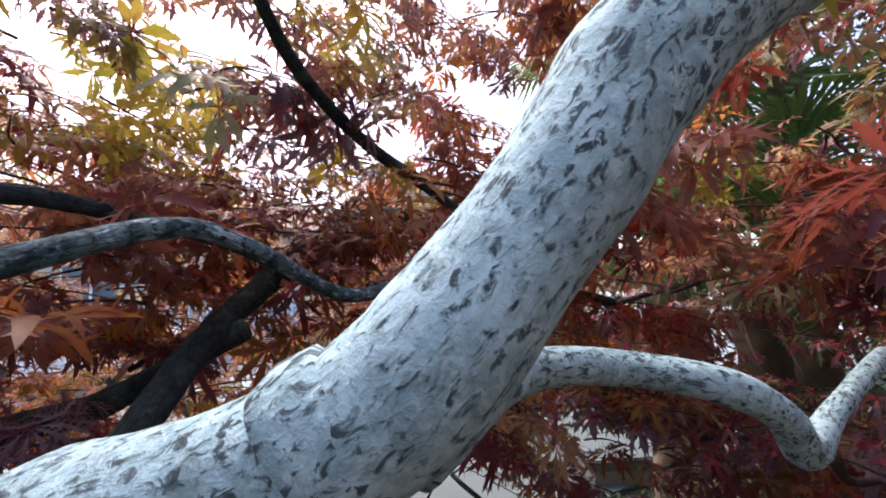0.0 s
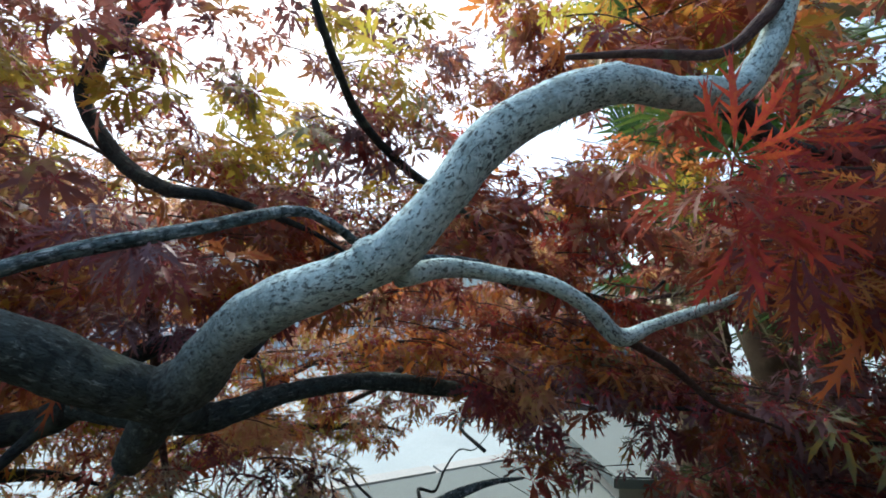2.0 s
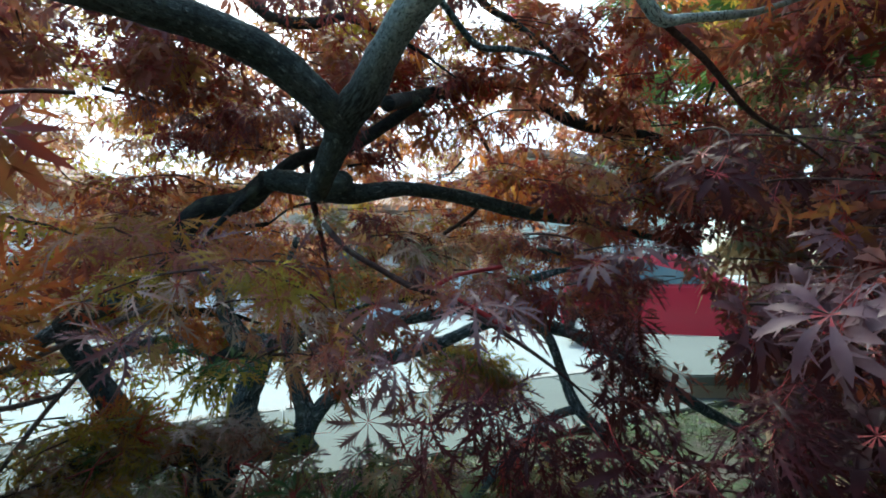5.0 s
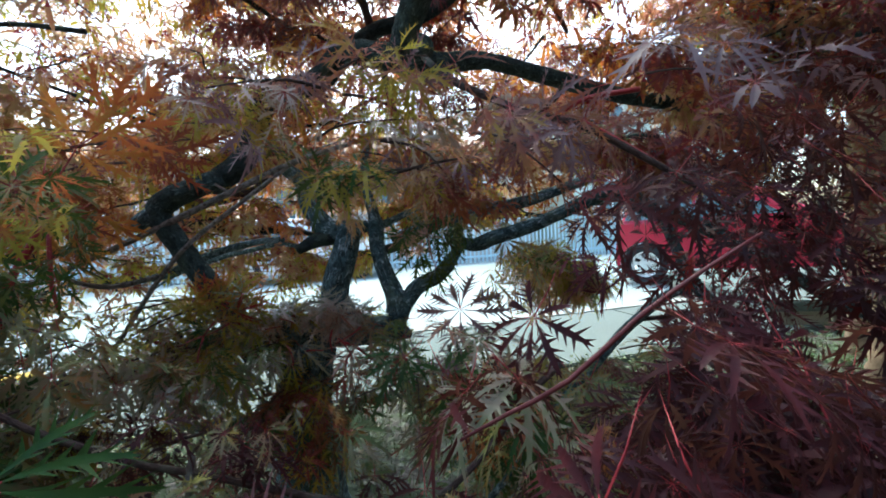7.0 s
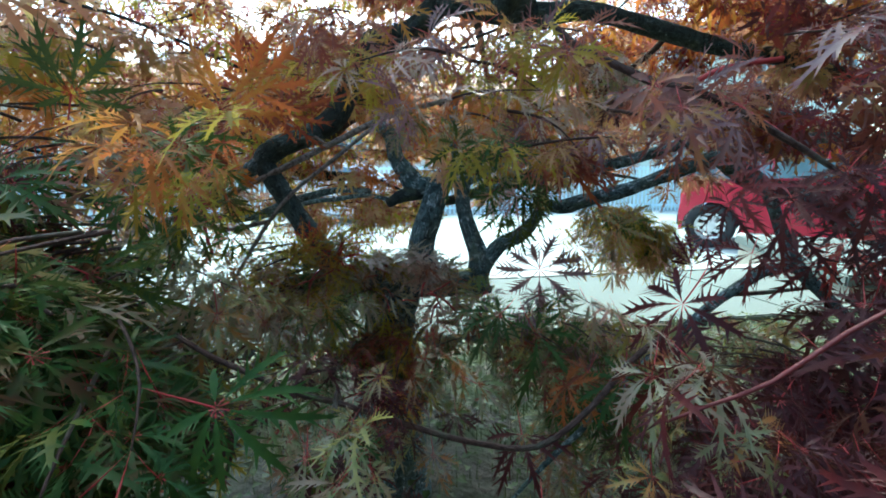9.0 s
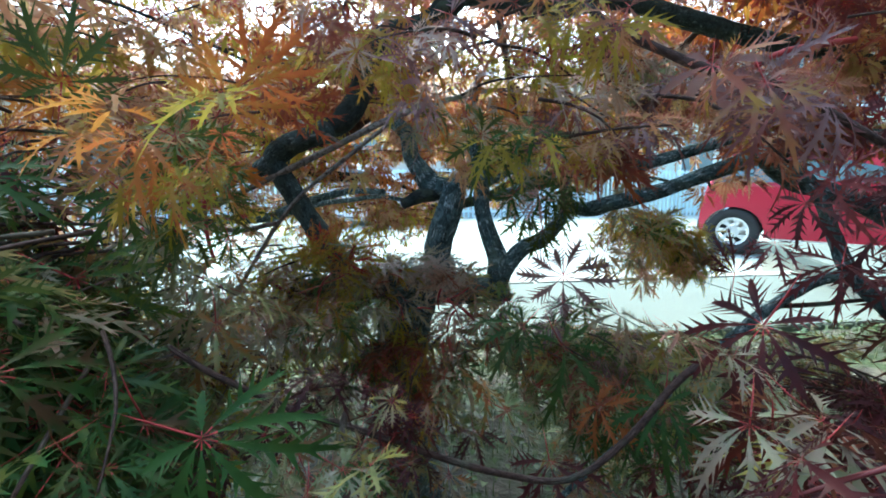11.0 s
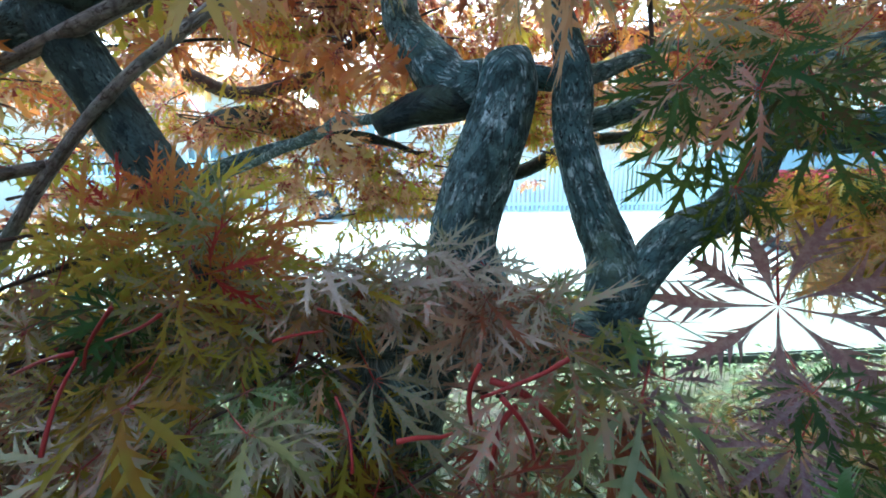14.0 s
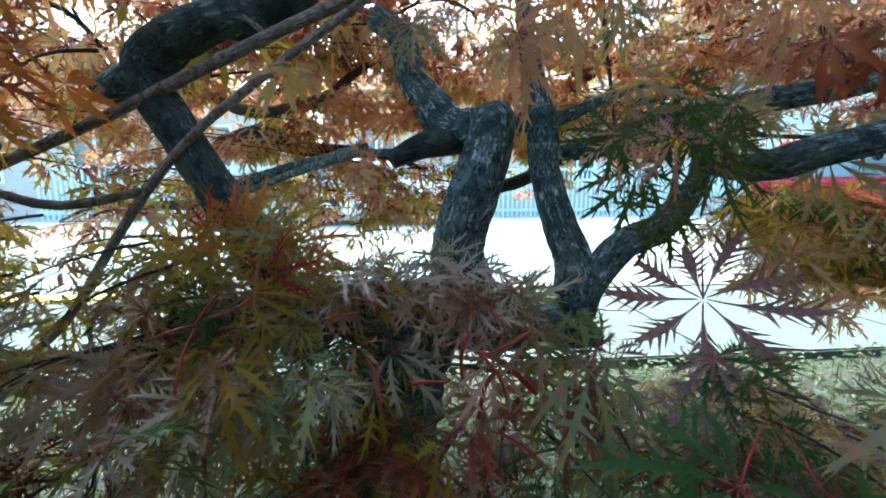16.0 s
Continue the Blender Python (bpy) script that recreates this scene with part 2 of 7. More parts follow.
        mesh.polygons.foreach_set("material_index", np.asarray(mats, np.int32))
    if smooth:
        mesh.polygons.foreach_set("use_smooth", np.ones(len(tris), bool))
    if uv is not None:
        layer = mesh.uv_layers.new(name="UVMap")
        layer.data.foreach_set("uv", np.asarray(uv, np.float32)[tris.ravel()].ravel())
    mesh.update(calc_edges=True)
    return mesh


def spline(pts, step):
    """Catmull-Rom through rows of x, y, z, r."""
    p = np.array(pts, float)
    p = np.vstack([2 * p[0] - p[1], p, 2 * p[-1] - p[-2]])
    out = []
    for i in range(1, len(p) - 2):
        a, b, c, d = p[i - 1:i + 3]
        n = max(2, int(np.linalg.norm(c[:3] - b[:3]) / step))
        for s in np.arange(n) / n:
            out.append(0.5 * (2 * b + (c - a) * s + (2 * a - 5 * b + 4 * c - d) * s * s + (3 * b - a - 3 * c + d) * s ** 3))
    out.append(p[-2])
    out = np.array(out)
    out[:, 3] = np.maximum(out[:, 3], np.array(pts)[:, 3].min() * 0.6)
    return out


def tube(pts, sides, step, rough=0.08, seed=0.0):
    """A gnarled, tapered round stem along rows of x, y, z, r: vertices, triangles, uv in metres."""
    c = spline(pts, step)
    tang = np.gradient(c[:, :3], axis=0)
    tang /= np.linalg.norm(tang, axis=1)[:, None] + 1e-9
    side = np.cross(tang[0], (0.3, 0.2, 1.0))
    side /= np.linalg.norm(side)
    verts, uv, run = [], [], 0.0
    for i, row in enumerate(c):
        t = tang[i]
        side = side - t * side.dot(t)
        side /= np.linalg.norm(side) + 1e-9
        up = np.cross(t, side)
        if i:
            run += np.linalg.norm(row[:3] - c[i - 1, :3])
        for j in range(sides):
            a = 2 * math.pi * j / sides
            d = side * math.cos(a) + up * math.sin(a)
            q = Vector(row[:3] + d * row[3])
            k = 1.0
            if rough:
                k += rough * 1.5 * noise.noise(q * 14 + Vector((seed, 0, 0))) + rough * noise.noise(q * 45) + rough * 0.5 * noise.noise(q * 120)
            verts.append(row[:3] + d * row[3] * k)
            uv.append((row[3] * (a if a <= math.pi else 2 * math.pi - a), run))
    tris = []
    for i in range(len(c) - 1):
        for j in range(sides):
            a, b = i * sides + j, i * sides + (j + 1) % sides
            tris += [(a, b, b + sides), (a, b + sides, a + sides)]
    n = len(verts)
    verts += [c[0, :3] - tang[0] * c[0, 3] * 0.25, c[-1, :3] + tang[-1] * c[-1, 3] * 0.25]
    uv += [(0, 0), (0, run)]
    for j in range(sides):
        tris.append((n, (j + 1) % sides, j))
        k = (len(c) - 1) * sides
        tris.append((n + 1, k + j, k + (j + 1) % sides))
    return np.array(verts), np.array(tris), np.array(uv)


# ---- the ground, pavement and street ----
def turf_material():
    k = Nodes("garden_soil")
    v = k.coord()
    f = k.noise(v, 24, 6)
    c = k.mix(k.grey(f, 0.4, 0.62), (0.032, 0.03, 0.026), (0.085, 0.08, 0.068))
    c = k.mix(k.grey(k.noise(v, 5, 4), 0.42, 0.6), c, (0.03, 0.05, 0.018))
    return k.finish(c, 0.95, k.bump(f, 0.8, 0.03))


def concrete_material(name, color):
    k = Nodes(name)
    v = k.coord()
    f = k.noise(v, 55, 6, 0.7)
    big = k.noise(v, 1.3, 4)
    c = k.mix(k.grey(f, 0.35, 0.7), tuple(x * 0.82 for x in color), color)
    c = k.mix(k.mix(0.5, (0, 0, 0), k.grey(big, 0.4, 0.7)), c, tuple(x * 0.72 for x in color))
    crack = k.grey(k.n("TexVoronoi", Vector=v, Scale=0.9).outputs[0], 0.0, 0.03)
    return k.finish(c, 0.88, k.bump(k.mix(0.3, f, crack), 0.35, 0.01))


M["soil"] = turf_material()
# concrete darkened in its colour so that the slabs read as shaded
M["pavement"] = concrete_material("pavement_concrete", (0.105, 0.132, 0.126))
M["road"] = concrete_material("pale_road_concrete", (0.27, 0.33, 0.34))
M["kerb"] = concrete_material("kerb_stone", (0.28, 0.30, 0.29))
M["yellow_paint"] = plain("worn_yellow_paint", (0.75, 0.50, 0.06), 0.6, 0, 30, 0.3)
M["beige"] = concrete_material("beige_render", (0.30, 0.29, 0.24))
M["plaster"] = concrete_material("house_plaster", (0.55, 0.52, 0.47))
# kept dark so the added wall bounces little light onto the tree
M["dark_render"] = concrete_material("dark_shade_wall_render", (0.14, 0.125, 0.11))
M["plaster_green"] = concrete_material("pale_green_plaster", (0.60, 0.68, 0.60))
M["roof"] = plain("roof_tile", (0.24, 0.16, 0.12), 0.8, 0, 14, 0.35, 0.4)
M["glass"] = plain("window_glass", (0.10, 0.16, 0.19), 0.06, 0, 8, 0.2, 0.0, 0.8)
M["frame"] = plain("painted_frame", (0.70, 0.72, 0.72), 0.5)
M["blue_rail"] = plain("pale_blue_paint", (0.50, 0.66, 0.72), 0.45, 0, 30, 0.12)
M["red_paint"] = plain("red_car_paint", (0.40, 0.018, 0.045), 0.25, 0, 4, 0.06, 0.0, 0.7)
M["white_paint"] = plain("white_car_paint", (0.72, 0.74, 0.76), 0.25, 0, 4, 0.05, 0.0, 0.7)
M["tyre"] = plain("tyre_rubber", (0.025, 0.025, 0.027), 0.85, 0, 80)
M["alloy"] = plain("alloy_rim", (0.62, 0.64, 0.65), 0.35, 0.6, 60, 0.1)
M["black"] = plain("black_plastic", (0.03, 0.03, 0.032), 0.55)
M["lamp_red"] = plain("red_lamp_glass", (0.45, 0.02, 0.02), 0.12)

# bed and land to the horizon, dipping under the street
grid = bmesh.new()
for lo, hi in (((-400, -400, -0.4), (400, 2.05, 0.0)),):
    box(grid, lo, hi, STREET)
tagged(part("ground", grid, M["soil"]), "dark garden soil with moss and litter", "ground", kind="structure")
bm = box(bmesh.new(), (-400, 3.42, -0.5), (400, 400, -0.10), STREET)
tagged(part("road", bm, M["road"]), "smooth pale concrete road surface", "road", kind="structure")
pavement = tagged(new("pavement"), "grey concrete pavement slabs, shade put into their colour", "pavement", kind="structure")
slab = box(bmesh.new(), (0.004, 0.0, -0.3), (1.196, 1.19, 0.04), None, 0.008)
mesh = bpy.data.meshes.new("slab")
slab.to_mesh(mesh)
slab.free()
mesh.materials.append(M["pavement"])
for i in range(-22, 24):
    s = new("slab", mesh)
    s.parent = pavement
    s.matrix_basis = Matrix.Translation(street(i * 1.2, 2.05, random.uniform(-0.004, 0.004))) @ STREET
kerb = tagged(new("kerb"), "stone kerb along the road, partly painted yellow", "kerb", kind="structure")
bm = box(bmesh.new(), (0.004, 0.0, -0.3), (0.996, 0.18, 0.045), None, 0.02)
kerb_mesh = bpy.data.meshes.new("kerb_stone")
bm.to_mesh(kerb_mesh)
bm.free()
kerb_mesh.materials.append(M["kerb"])
kerb_yellow = kerb_mesh.copy()
kerb_yellow.materials[0] = M["yellow_paint"]
for i in range(-26, 26):
    s = new("kerb_stone", kerb_yellow if i <= -3 else kerb_mesh)
    s.parent = kerb
    s.matrix_basis = Matrix.Translation(street(i, 3.244, random.uniform(-0.005, 0.005))) @ STREET
# raised driveway on the near side
DRIVE_A, DRIVE_B = Vector((0.70, 5.60, 0)), Vector((1.05, 3.55, 0))
drive = bmesh.new()
right = Vector((0.985, 0.17, 0))
foot = [DRIVE_A, DRIVE_B, DRIVE_B + right * 6, DRIVE_A + right * 6]
lower = [drive.verts.new((p.x, p.y, -0.3)) for p in foot]
upper = [drive.verts.new((p.x, p.y, 0.14)) for p in foot]
drive.faces.new(upper[::-1])
for i in range(4):
    drive.faces.new((lower[i], upper[i], upper[(i + 1) % 4], lower[(i + 1) % 4]))
bmesh.ops.recalc_face_normals(drive, faces=drive.faces)
driveway = tagged(part("driveway", drive, M["beige"]), "raised driveway with beige rendered sides", "driveway", kind="structure")
lip = bmesh.new()
foot = [DRIVE_A + Vector((-0.04, 0.04, 0)), DRIVE_B + Vector((-0.04, -0.04, 0)), DRIVE_B + right * 6, DRIVE_A + right * 6]
lower = [lip.verts.new((p.x, p.y, 0.142)) for p in foot]
upper = [lip.verts.new((p.x, p.y, 0.222)) for p in foot]
lip.faces.new(upper[::-1])
for i in range(4):
    lip.faces.new((lower[i], upper[i], upper[(i + 1) % 4], lower[(i + 1) % 4]))
bmesh.ops.recalc_face_normals(lip, faces=lip.faces)
bmesh.ops.bevel(lip, geom=list(lip.edges), offset=0.012, segments=2, affect="EDGES")
part("coping", lip, M["pavement"], driveway, "grey concrete coping slab")
# unseen wall added behind the viewpoint to block sky light from that side
bm = box(bmesh.new(), (-14, -6.0, 0.0), (14, -2.2, SHADE_WALL_TOP), STREET)
tagged(part("wall_garden", bm, M["dark_render"]), "unseen dark wall added behind the viewpoint to cut light", "wall", kind="structure")

# ---- the maple: trunk, limbs, branches and twigs as rows of x, y, z, radius ----
STEMS = [
    ('limb palefade', [(-0.350, 0.549, 1.252, 0.0170), (-0.328, 0.532, 1.276, 0.0265), (-0.296, 0.510, 1.302, 0.0318), (-0.242, 0.474, 1.324, 0.0309), (-0.175, 0.425, 1.376, 0.0258), (-0.110, 0.390, 1.411, 0.0229), (-0.011, 0.371, 1.449, 0.0205), (0.038, 0.371, 1.500, 0.0199), (0.081, 0.378, 1.560, 0.0202), (0.135, 0.391, 1.600, 0.0199), (0.201, 0.419, 1.633, 0.0178), (0.266, 0.462, 1.646, 0.0172), (0.320, 0.501, 1.665, 0.0187)]),
    ('limb pale', [(0.308, 0.493, 1.662, 0.0186), (0.351, 0.506, 1.668, 0.0180), (0.393, 0.515, 1.720, 0.0152), (0.417, 0.519, 1.776, 0.0131), (0.442, 0.519, 1.848, 0.0110), (0.465, 0.524, 1.945, 0.0088)]),
    ('branch dark', [(0.337, 0.505, 1.662, 0.0143), (0.383, 0.538, 1.650, 0.0148), (0.434, 0.581, 1.646, 0.0111), (0.524, 0.659, 1.661, 0.0083), (0.695, 0.793, 1.692, 0.0062), (0.773, 0.854, 1.696, 0.0037), (0.851, 0.916, 1.680, 0.0016)]),
    ('limb teal', [(-0.312, 0.525, 1.285, 0.0300), (-0.340, 0.442, 1.326, 0.0310), (-0.386, 0.383, 1.363, 0.0305), (-0.437, 0.307, 1.376, 0.0263), (-0.486, 0.245, 1.375, 0.0235), (-0.537, 0.182, 1.372, 0.0208), (-0.608, 0.125, 1.375, 0.0181)]),
    ('limb teal', [(-0.298, 0.508, 1.306, 0.0318), (-0.325, 0.530, 1.275, 0.0290), (-0.362, 0.558, 1.238, 0.0255), (-0.400, 0.588, 1.203, 0.0235), (-0.424, 0.606, 1.180, 0.0215), (-0.431, 0.611, 1.174, 0.0150)]),
    ('branch pale', [(0.006, 0.385, 1.440, 0.0111), (0.045, 0.436, 1.453, 0.0094), (0.095, 0.462, 1.450, 0.0082), (0.144, 0.459, 1.441, 0.0085), (0.187, 0.486, 1.420, 0.0087), (0.227, 0.523, 1.390, 0.0103), (0.275, 0.557, 1.404, 0.0076), (0.342, 0.600, 1.423, 0.0071), (0.405, 0.638, 1.442, 0.0058), (0.503, 0.692, 1.486, 0.0043), (0.649, 0.763, 1.541, 0.0028), (0.734, 0.805, 1.564, 0.0017), (0.819, 0.846, 1.566, 0.0012)]),
    ('twig', [(0.228, 0.528, 1.391, 0.0063), (0.311, 0.606, 1.354, 0.0051), (0.419, 0.715, 1.290, 0.0046), (0.547, 0.814, 1.247, 0.0030), (0.623, 0.873, 1.211, 0.0018), (0.700, 0.932, 1.155, 0.0012)]),
    ('branch', [(-0.381, 0.256, 1.376, 0.0073), (-0.335, 0.290, 1.408, 0.0072), (-0.271, 0.337, 1.447, 0.0072), (-0.213, 0.405, 1.481, 0.0073), (-0.174, 0.528, 1.530, 0.0071), (-0.136, 0.570, 1.522, 0.0066), (-0.086, 0.672, 1.484, 0.0073), (-0.022, 0.734, 1.499, 0.0069), (0.049, 0.803, 1.505, 0.0041), (0.120, 0.872, 1.491, 0.0017)]),
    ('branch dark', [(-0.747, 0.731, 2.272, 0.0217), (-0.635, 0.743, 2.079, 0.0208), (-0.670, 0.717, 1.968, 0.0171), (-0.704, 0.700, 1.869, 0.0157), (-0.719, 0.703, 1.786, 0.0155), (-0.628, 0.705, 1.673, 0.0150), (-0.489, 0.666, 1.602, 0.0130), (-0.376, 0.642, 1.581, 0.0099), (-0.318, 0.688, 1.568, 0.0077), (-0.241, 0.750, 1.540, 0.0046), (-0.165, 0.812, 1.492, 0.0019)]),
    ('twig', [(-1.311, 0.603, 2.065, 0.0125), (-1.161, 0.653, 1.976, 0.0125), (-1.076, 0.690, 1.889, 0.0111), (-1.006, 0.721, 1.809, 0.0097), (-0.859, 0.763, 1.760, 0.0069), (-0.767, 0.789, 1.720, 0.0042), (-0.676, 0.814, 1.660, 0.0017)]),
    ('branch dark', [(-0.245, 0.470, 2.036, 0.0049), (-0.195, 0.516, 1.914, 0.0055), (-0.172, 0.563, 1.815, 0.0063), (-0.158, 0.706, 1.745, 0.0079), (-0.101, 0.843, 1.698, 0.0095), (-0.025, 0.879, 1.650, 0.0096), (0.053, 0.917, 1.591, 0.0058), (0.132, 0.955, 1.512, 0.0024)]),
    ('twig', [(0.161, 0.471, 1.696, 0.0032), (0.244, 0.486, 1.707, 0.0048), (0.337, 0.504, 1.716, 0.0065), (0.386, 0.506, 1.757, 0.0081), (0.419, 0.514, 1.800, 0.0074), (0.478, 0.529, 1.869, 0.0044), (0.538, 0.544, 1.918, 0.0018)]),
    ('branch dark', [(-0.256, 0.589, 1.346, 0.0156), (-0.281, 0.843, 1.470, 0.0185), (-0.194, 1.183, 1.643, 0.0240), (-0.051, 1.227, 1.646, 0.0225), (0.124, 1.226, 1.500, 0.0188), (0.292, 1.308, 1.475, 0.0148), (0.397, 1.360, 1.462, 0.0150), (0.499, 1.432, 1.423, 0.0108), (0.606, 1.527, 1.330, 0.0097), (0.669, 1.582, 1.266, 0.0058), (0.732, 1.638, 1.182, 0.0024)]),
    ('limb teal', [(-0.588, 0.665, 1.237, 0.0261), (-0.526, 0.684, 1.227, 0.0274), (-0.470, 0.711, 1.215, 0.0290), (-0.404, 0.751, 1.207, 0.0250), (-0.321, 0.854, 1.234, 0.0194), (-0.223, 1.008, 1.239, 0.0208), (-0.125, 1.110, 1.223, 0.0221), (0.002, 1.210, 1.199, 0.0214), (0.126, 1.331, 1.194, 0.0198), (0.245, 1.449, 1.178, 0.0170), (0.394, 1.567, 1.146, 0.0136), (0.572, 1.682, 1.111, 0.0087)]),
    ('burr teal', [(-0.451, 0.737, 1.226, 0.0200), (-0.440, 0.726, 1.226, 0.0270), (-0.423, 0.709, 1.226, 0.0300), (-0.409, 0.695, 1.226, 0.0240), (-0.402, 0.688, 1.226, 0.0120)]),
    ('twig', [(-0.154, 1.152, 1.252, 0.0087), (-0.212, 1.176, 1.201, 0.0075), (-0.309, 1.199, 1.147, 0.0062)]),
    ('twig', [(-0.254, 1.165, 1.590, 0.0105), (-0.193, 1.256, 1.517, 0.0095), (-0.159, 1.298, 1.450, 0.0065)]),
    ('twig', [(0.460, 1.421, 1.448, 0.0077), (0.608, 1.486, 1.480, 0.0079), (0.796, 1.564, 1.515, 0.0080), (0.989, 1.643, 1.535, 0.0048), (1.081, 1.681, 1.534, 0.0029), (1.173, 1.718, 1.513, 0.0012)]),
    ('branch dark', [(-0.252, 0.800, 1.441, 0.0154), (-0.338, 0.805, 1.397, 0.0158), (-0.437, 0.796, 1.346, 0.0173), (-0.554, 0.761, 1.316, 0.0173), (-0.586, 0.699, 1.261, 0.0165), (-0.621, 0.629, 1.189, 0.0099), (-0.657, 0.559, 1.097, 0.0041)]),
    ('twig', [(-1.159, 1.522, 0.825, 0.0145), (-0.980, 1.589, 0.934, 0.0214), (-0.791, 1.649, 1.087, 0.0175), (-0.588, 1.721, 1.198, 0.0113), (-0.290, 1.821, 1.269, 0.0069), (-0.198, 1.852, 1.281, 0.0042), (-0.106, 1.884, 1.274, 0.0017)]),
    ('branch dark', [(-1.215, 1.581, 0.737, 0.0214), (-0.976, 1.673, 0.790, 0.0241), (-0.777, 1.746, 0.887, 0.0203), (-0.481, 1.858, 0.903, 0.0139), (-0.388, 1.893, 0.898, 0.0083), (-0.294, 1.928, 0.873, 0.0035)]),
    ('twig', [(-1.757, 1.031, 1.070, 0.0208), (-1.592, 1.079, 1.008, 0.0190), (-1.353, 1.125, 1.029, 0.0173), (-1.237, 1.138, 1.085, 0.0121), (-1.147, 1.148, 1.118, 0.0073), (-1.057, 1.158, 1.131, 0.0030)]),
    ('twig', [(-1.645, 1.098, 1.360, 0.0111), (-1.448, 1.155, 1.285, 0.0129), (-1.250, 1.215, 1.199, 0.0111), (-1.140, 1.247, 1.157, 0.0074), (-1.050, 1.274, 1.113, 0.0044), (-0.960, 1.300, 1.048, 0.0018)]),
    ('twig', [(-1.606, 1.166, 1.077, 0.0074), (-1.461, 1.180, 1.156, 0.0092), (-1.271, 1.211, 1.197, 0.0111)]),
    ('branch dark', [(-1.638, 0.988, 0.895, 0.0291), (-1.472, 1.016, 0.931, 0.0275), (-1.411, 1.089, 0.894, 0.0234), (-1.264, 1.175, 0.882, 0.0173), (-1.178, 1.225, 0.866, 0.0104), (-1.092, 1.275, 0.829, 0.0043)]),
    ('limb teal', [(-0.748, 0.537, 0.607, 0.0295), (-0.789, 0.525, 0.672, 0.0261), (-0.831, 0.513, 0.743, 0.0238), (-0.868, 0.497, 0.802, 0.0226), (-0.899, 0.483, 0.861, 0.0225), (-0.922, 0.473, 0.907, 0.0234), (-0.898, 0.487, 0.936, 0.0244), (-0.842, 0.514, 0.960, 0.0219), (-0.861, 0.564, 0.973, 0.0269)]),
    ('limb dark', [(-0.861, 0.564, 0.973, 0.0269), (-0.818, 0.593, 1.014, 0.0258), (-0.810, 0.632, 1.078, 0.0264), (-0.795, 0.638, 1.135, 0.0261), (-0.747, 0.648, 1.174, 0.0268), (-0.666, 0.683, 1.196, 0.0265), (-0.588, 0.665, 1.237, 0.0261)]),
    ('branch', [(-0.925, 0.472, 0.907, 0.0190), (-0.939, 0.454, 0.895, 0.0155), (-0.949, 0.440, 0.880, 0.0143)]),
    ('trunk', [(-0.907, 0.446, 0.621, 0.0149), (-0.854, 0.482, 0.640, 0.0186), (-0.784, 0.526, 0.650, 0.0242), (-0.709, 0.572, 0.652, 0.0307), (-0.636, 0.621, 0.643, 0.0377), (-0.572, 0.658, 0.636, 0.0330), (-0.524, 0.681, 0.635, 0.0255), (-0.493, 0.697, 0.623, 0.0177), (-0.476, 0.701, 0.617, 0.0073)]),
    ('trunk', [(-0.662, 0.614, 0.614, 0.0465), (-0.695, 0.618, 0.556, 0.0552), (-0.725, 0.635, 0.434, 0.0658), (-0.742, 0.669, 0.235, 0.0813), (-0.755, 0.695, -0.016, 0.1012)]),
    ('limb dark', [(-0.690, 0.600, 0.628, 0.0300), (-0.761, 0.590, 0.615, 0.0145), (-0.823, 0.552, 0.615, 0.0128), (-0.894, 0.517, 0.599, 0.0126), (-0.978, 0.474, 0.578, 0.0117), (-1.066, 0.430, 0.563, 0.0108), (-1.159, 0.385, 0.563, 0.0092)]),
    ('limb', [(-0.610, 0.636, 0.638, 0.0414), (-0.621, 0.637, 0.687, 0.0349), (-0.625, 0.637, 0.717, 0.0299), (-0.620, 0.644, 0.751, 0.0288), (-0.610, 0.654, 0.790, 0.0282), (-0.602, 0.663, 0.823, 0.0266), (-0.598, 0.669, 0.856, 0.0251), (-0.600, 0.670, 0.874, 0.0192)]),
    ('limb', [(-0.621, 0.673, 0.853, 0.0220), (-0.654, 0.671, 0.853, 0.0258), (-0.682, 0.676, 0.881, 0.0227), (-0.719, 0.685, 0.923, 0.0195), (-0.745, 0.703, 0.977, 0.0182), (-0.790, 0.705, 1.011, 0.0166)]),
    # peg in dark bark, which paints the shaded hollow at the fork
    ('limb dark', [(-0.622, 0.679, 0.856, 0.0213), (-0.651, 0.665, 0.842, 0.0206), (-0.676, 0.642, 0.832, 0.0145), (-0.695, 0.612, 0.816, 0.0103)]),
    ('branch', [(-0.604, 0.685, 0.860, 0.0105), (-0.586, 0.708, 0.861, 0.0108), (-0.564, 0.721, 0.858, 0.0098), (-0.538, 0.763, 0.873, 0.0088), (-0.510, 0.819, 0.897, 0.0072), (-0.470, 0.903, 0.924, 0.0043), (-0.430, 0.986, 0.931, 0.0018)]),
    ('limb', [(-0.508, 0.702, 0.668, 0.0264), (-0.512, 0.706, 0.702, 0.0226), (-0.526, 0.704, 0.736, 0.0198), (-0.541, 0.703, 0.775, 0.0179), (-0.552, 0.706, 0.815, 0.0166), (-0.555, 0.713, 0.855, 0.0172), (-0.562, 0.715, 0.890, 0.0130), (-0.574, 0.720, 0.922, 0.0118), (-0.590, 0.735, 0.975, 0.0105), (-0.600, 0.760, 1.040, 0.0090), (-0.595, 0.790, 1.110, 0.0075)]),
    ('limb', [(-0.510, 0.691, 0.645, 0.0242), (-0.490, 0.711, 0.686, 0.0195), (-0.466, 0.732, 0.721, 0.0177), (-0.435, 0.765, 0.738, 0.0172), (-0.411, 0.797, 0.771, 0.0147), (-0.397, 0.825, 0.812, 0.0121), (-0.408, 0.842, 0.878, 0.0103)]),
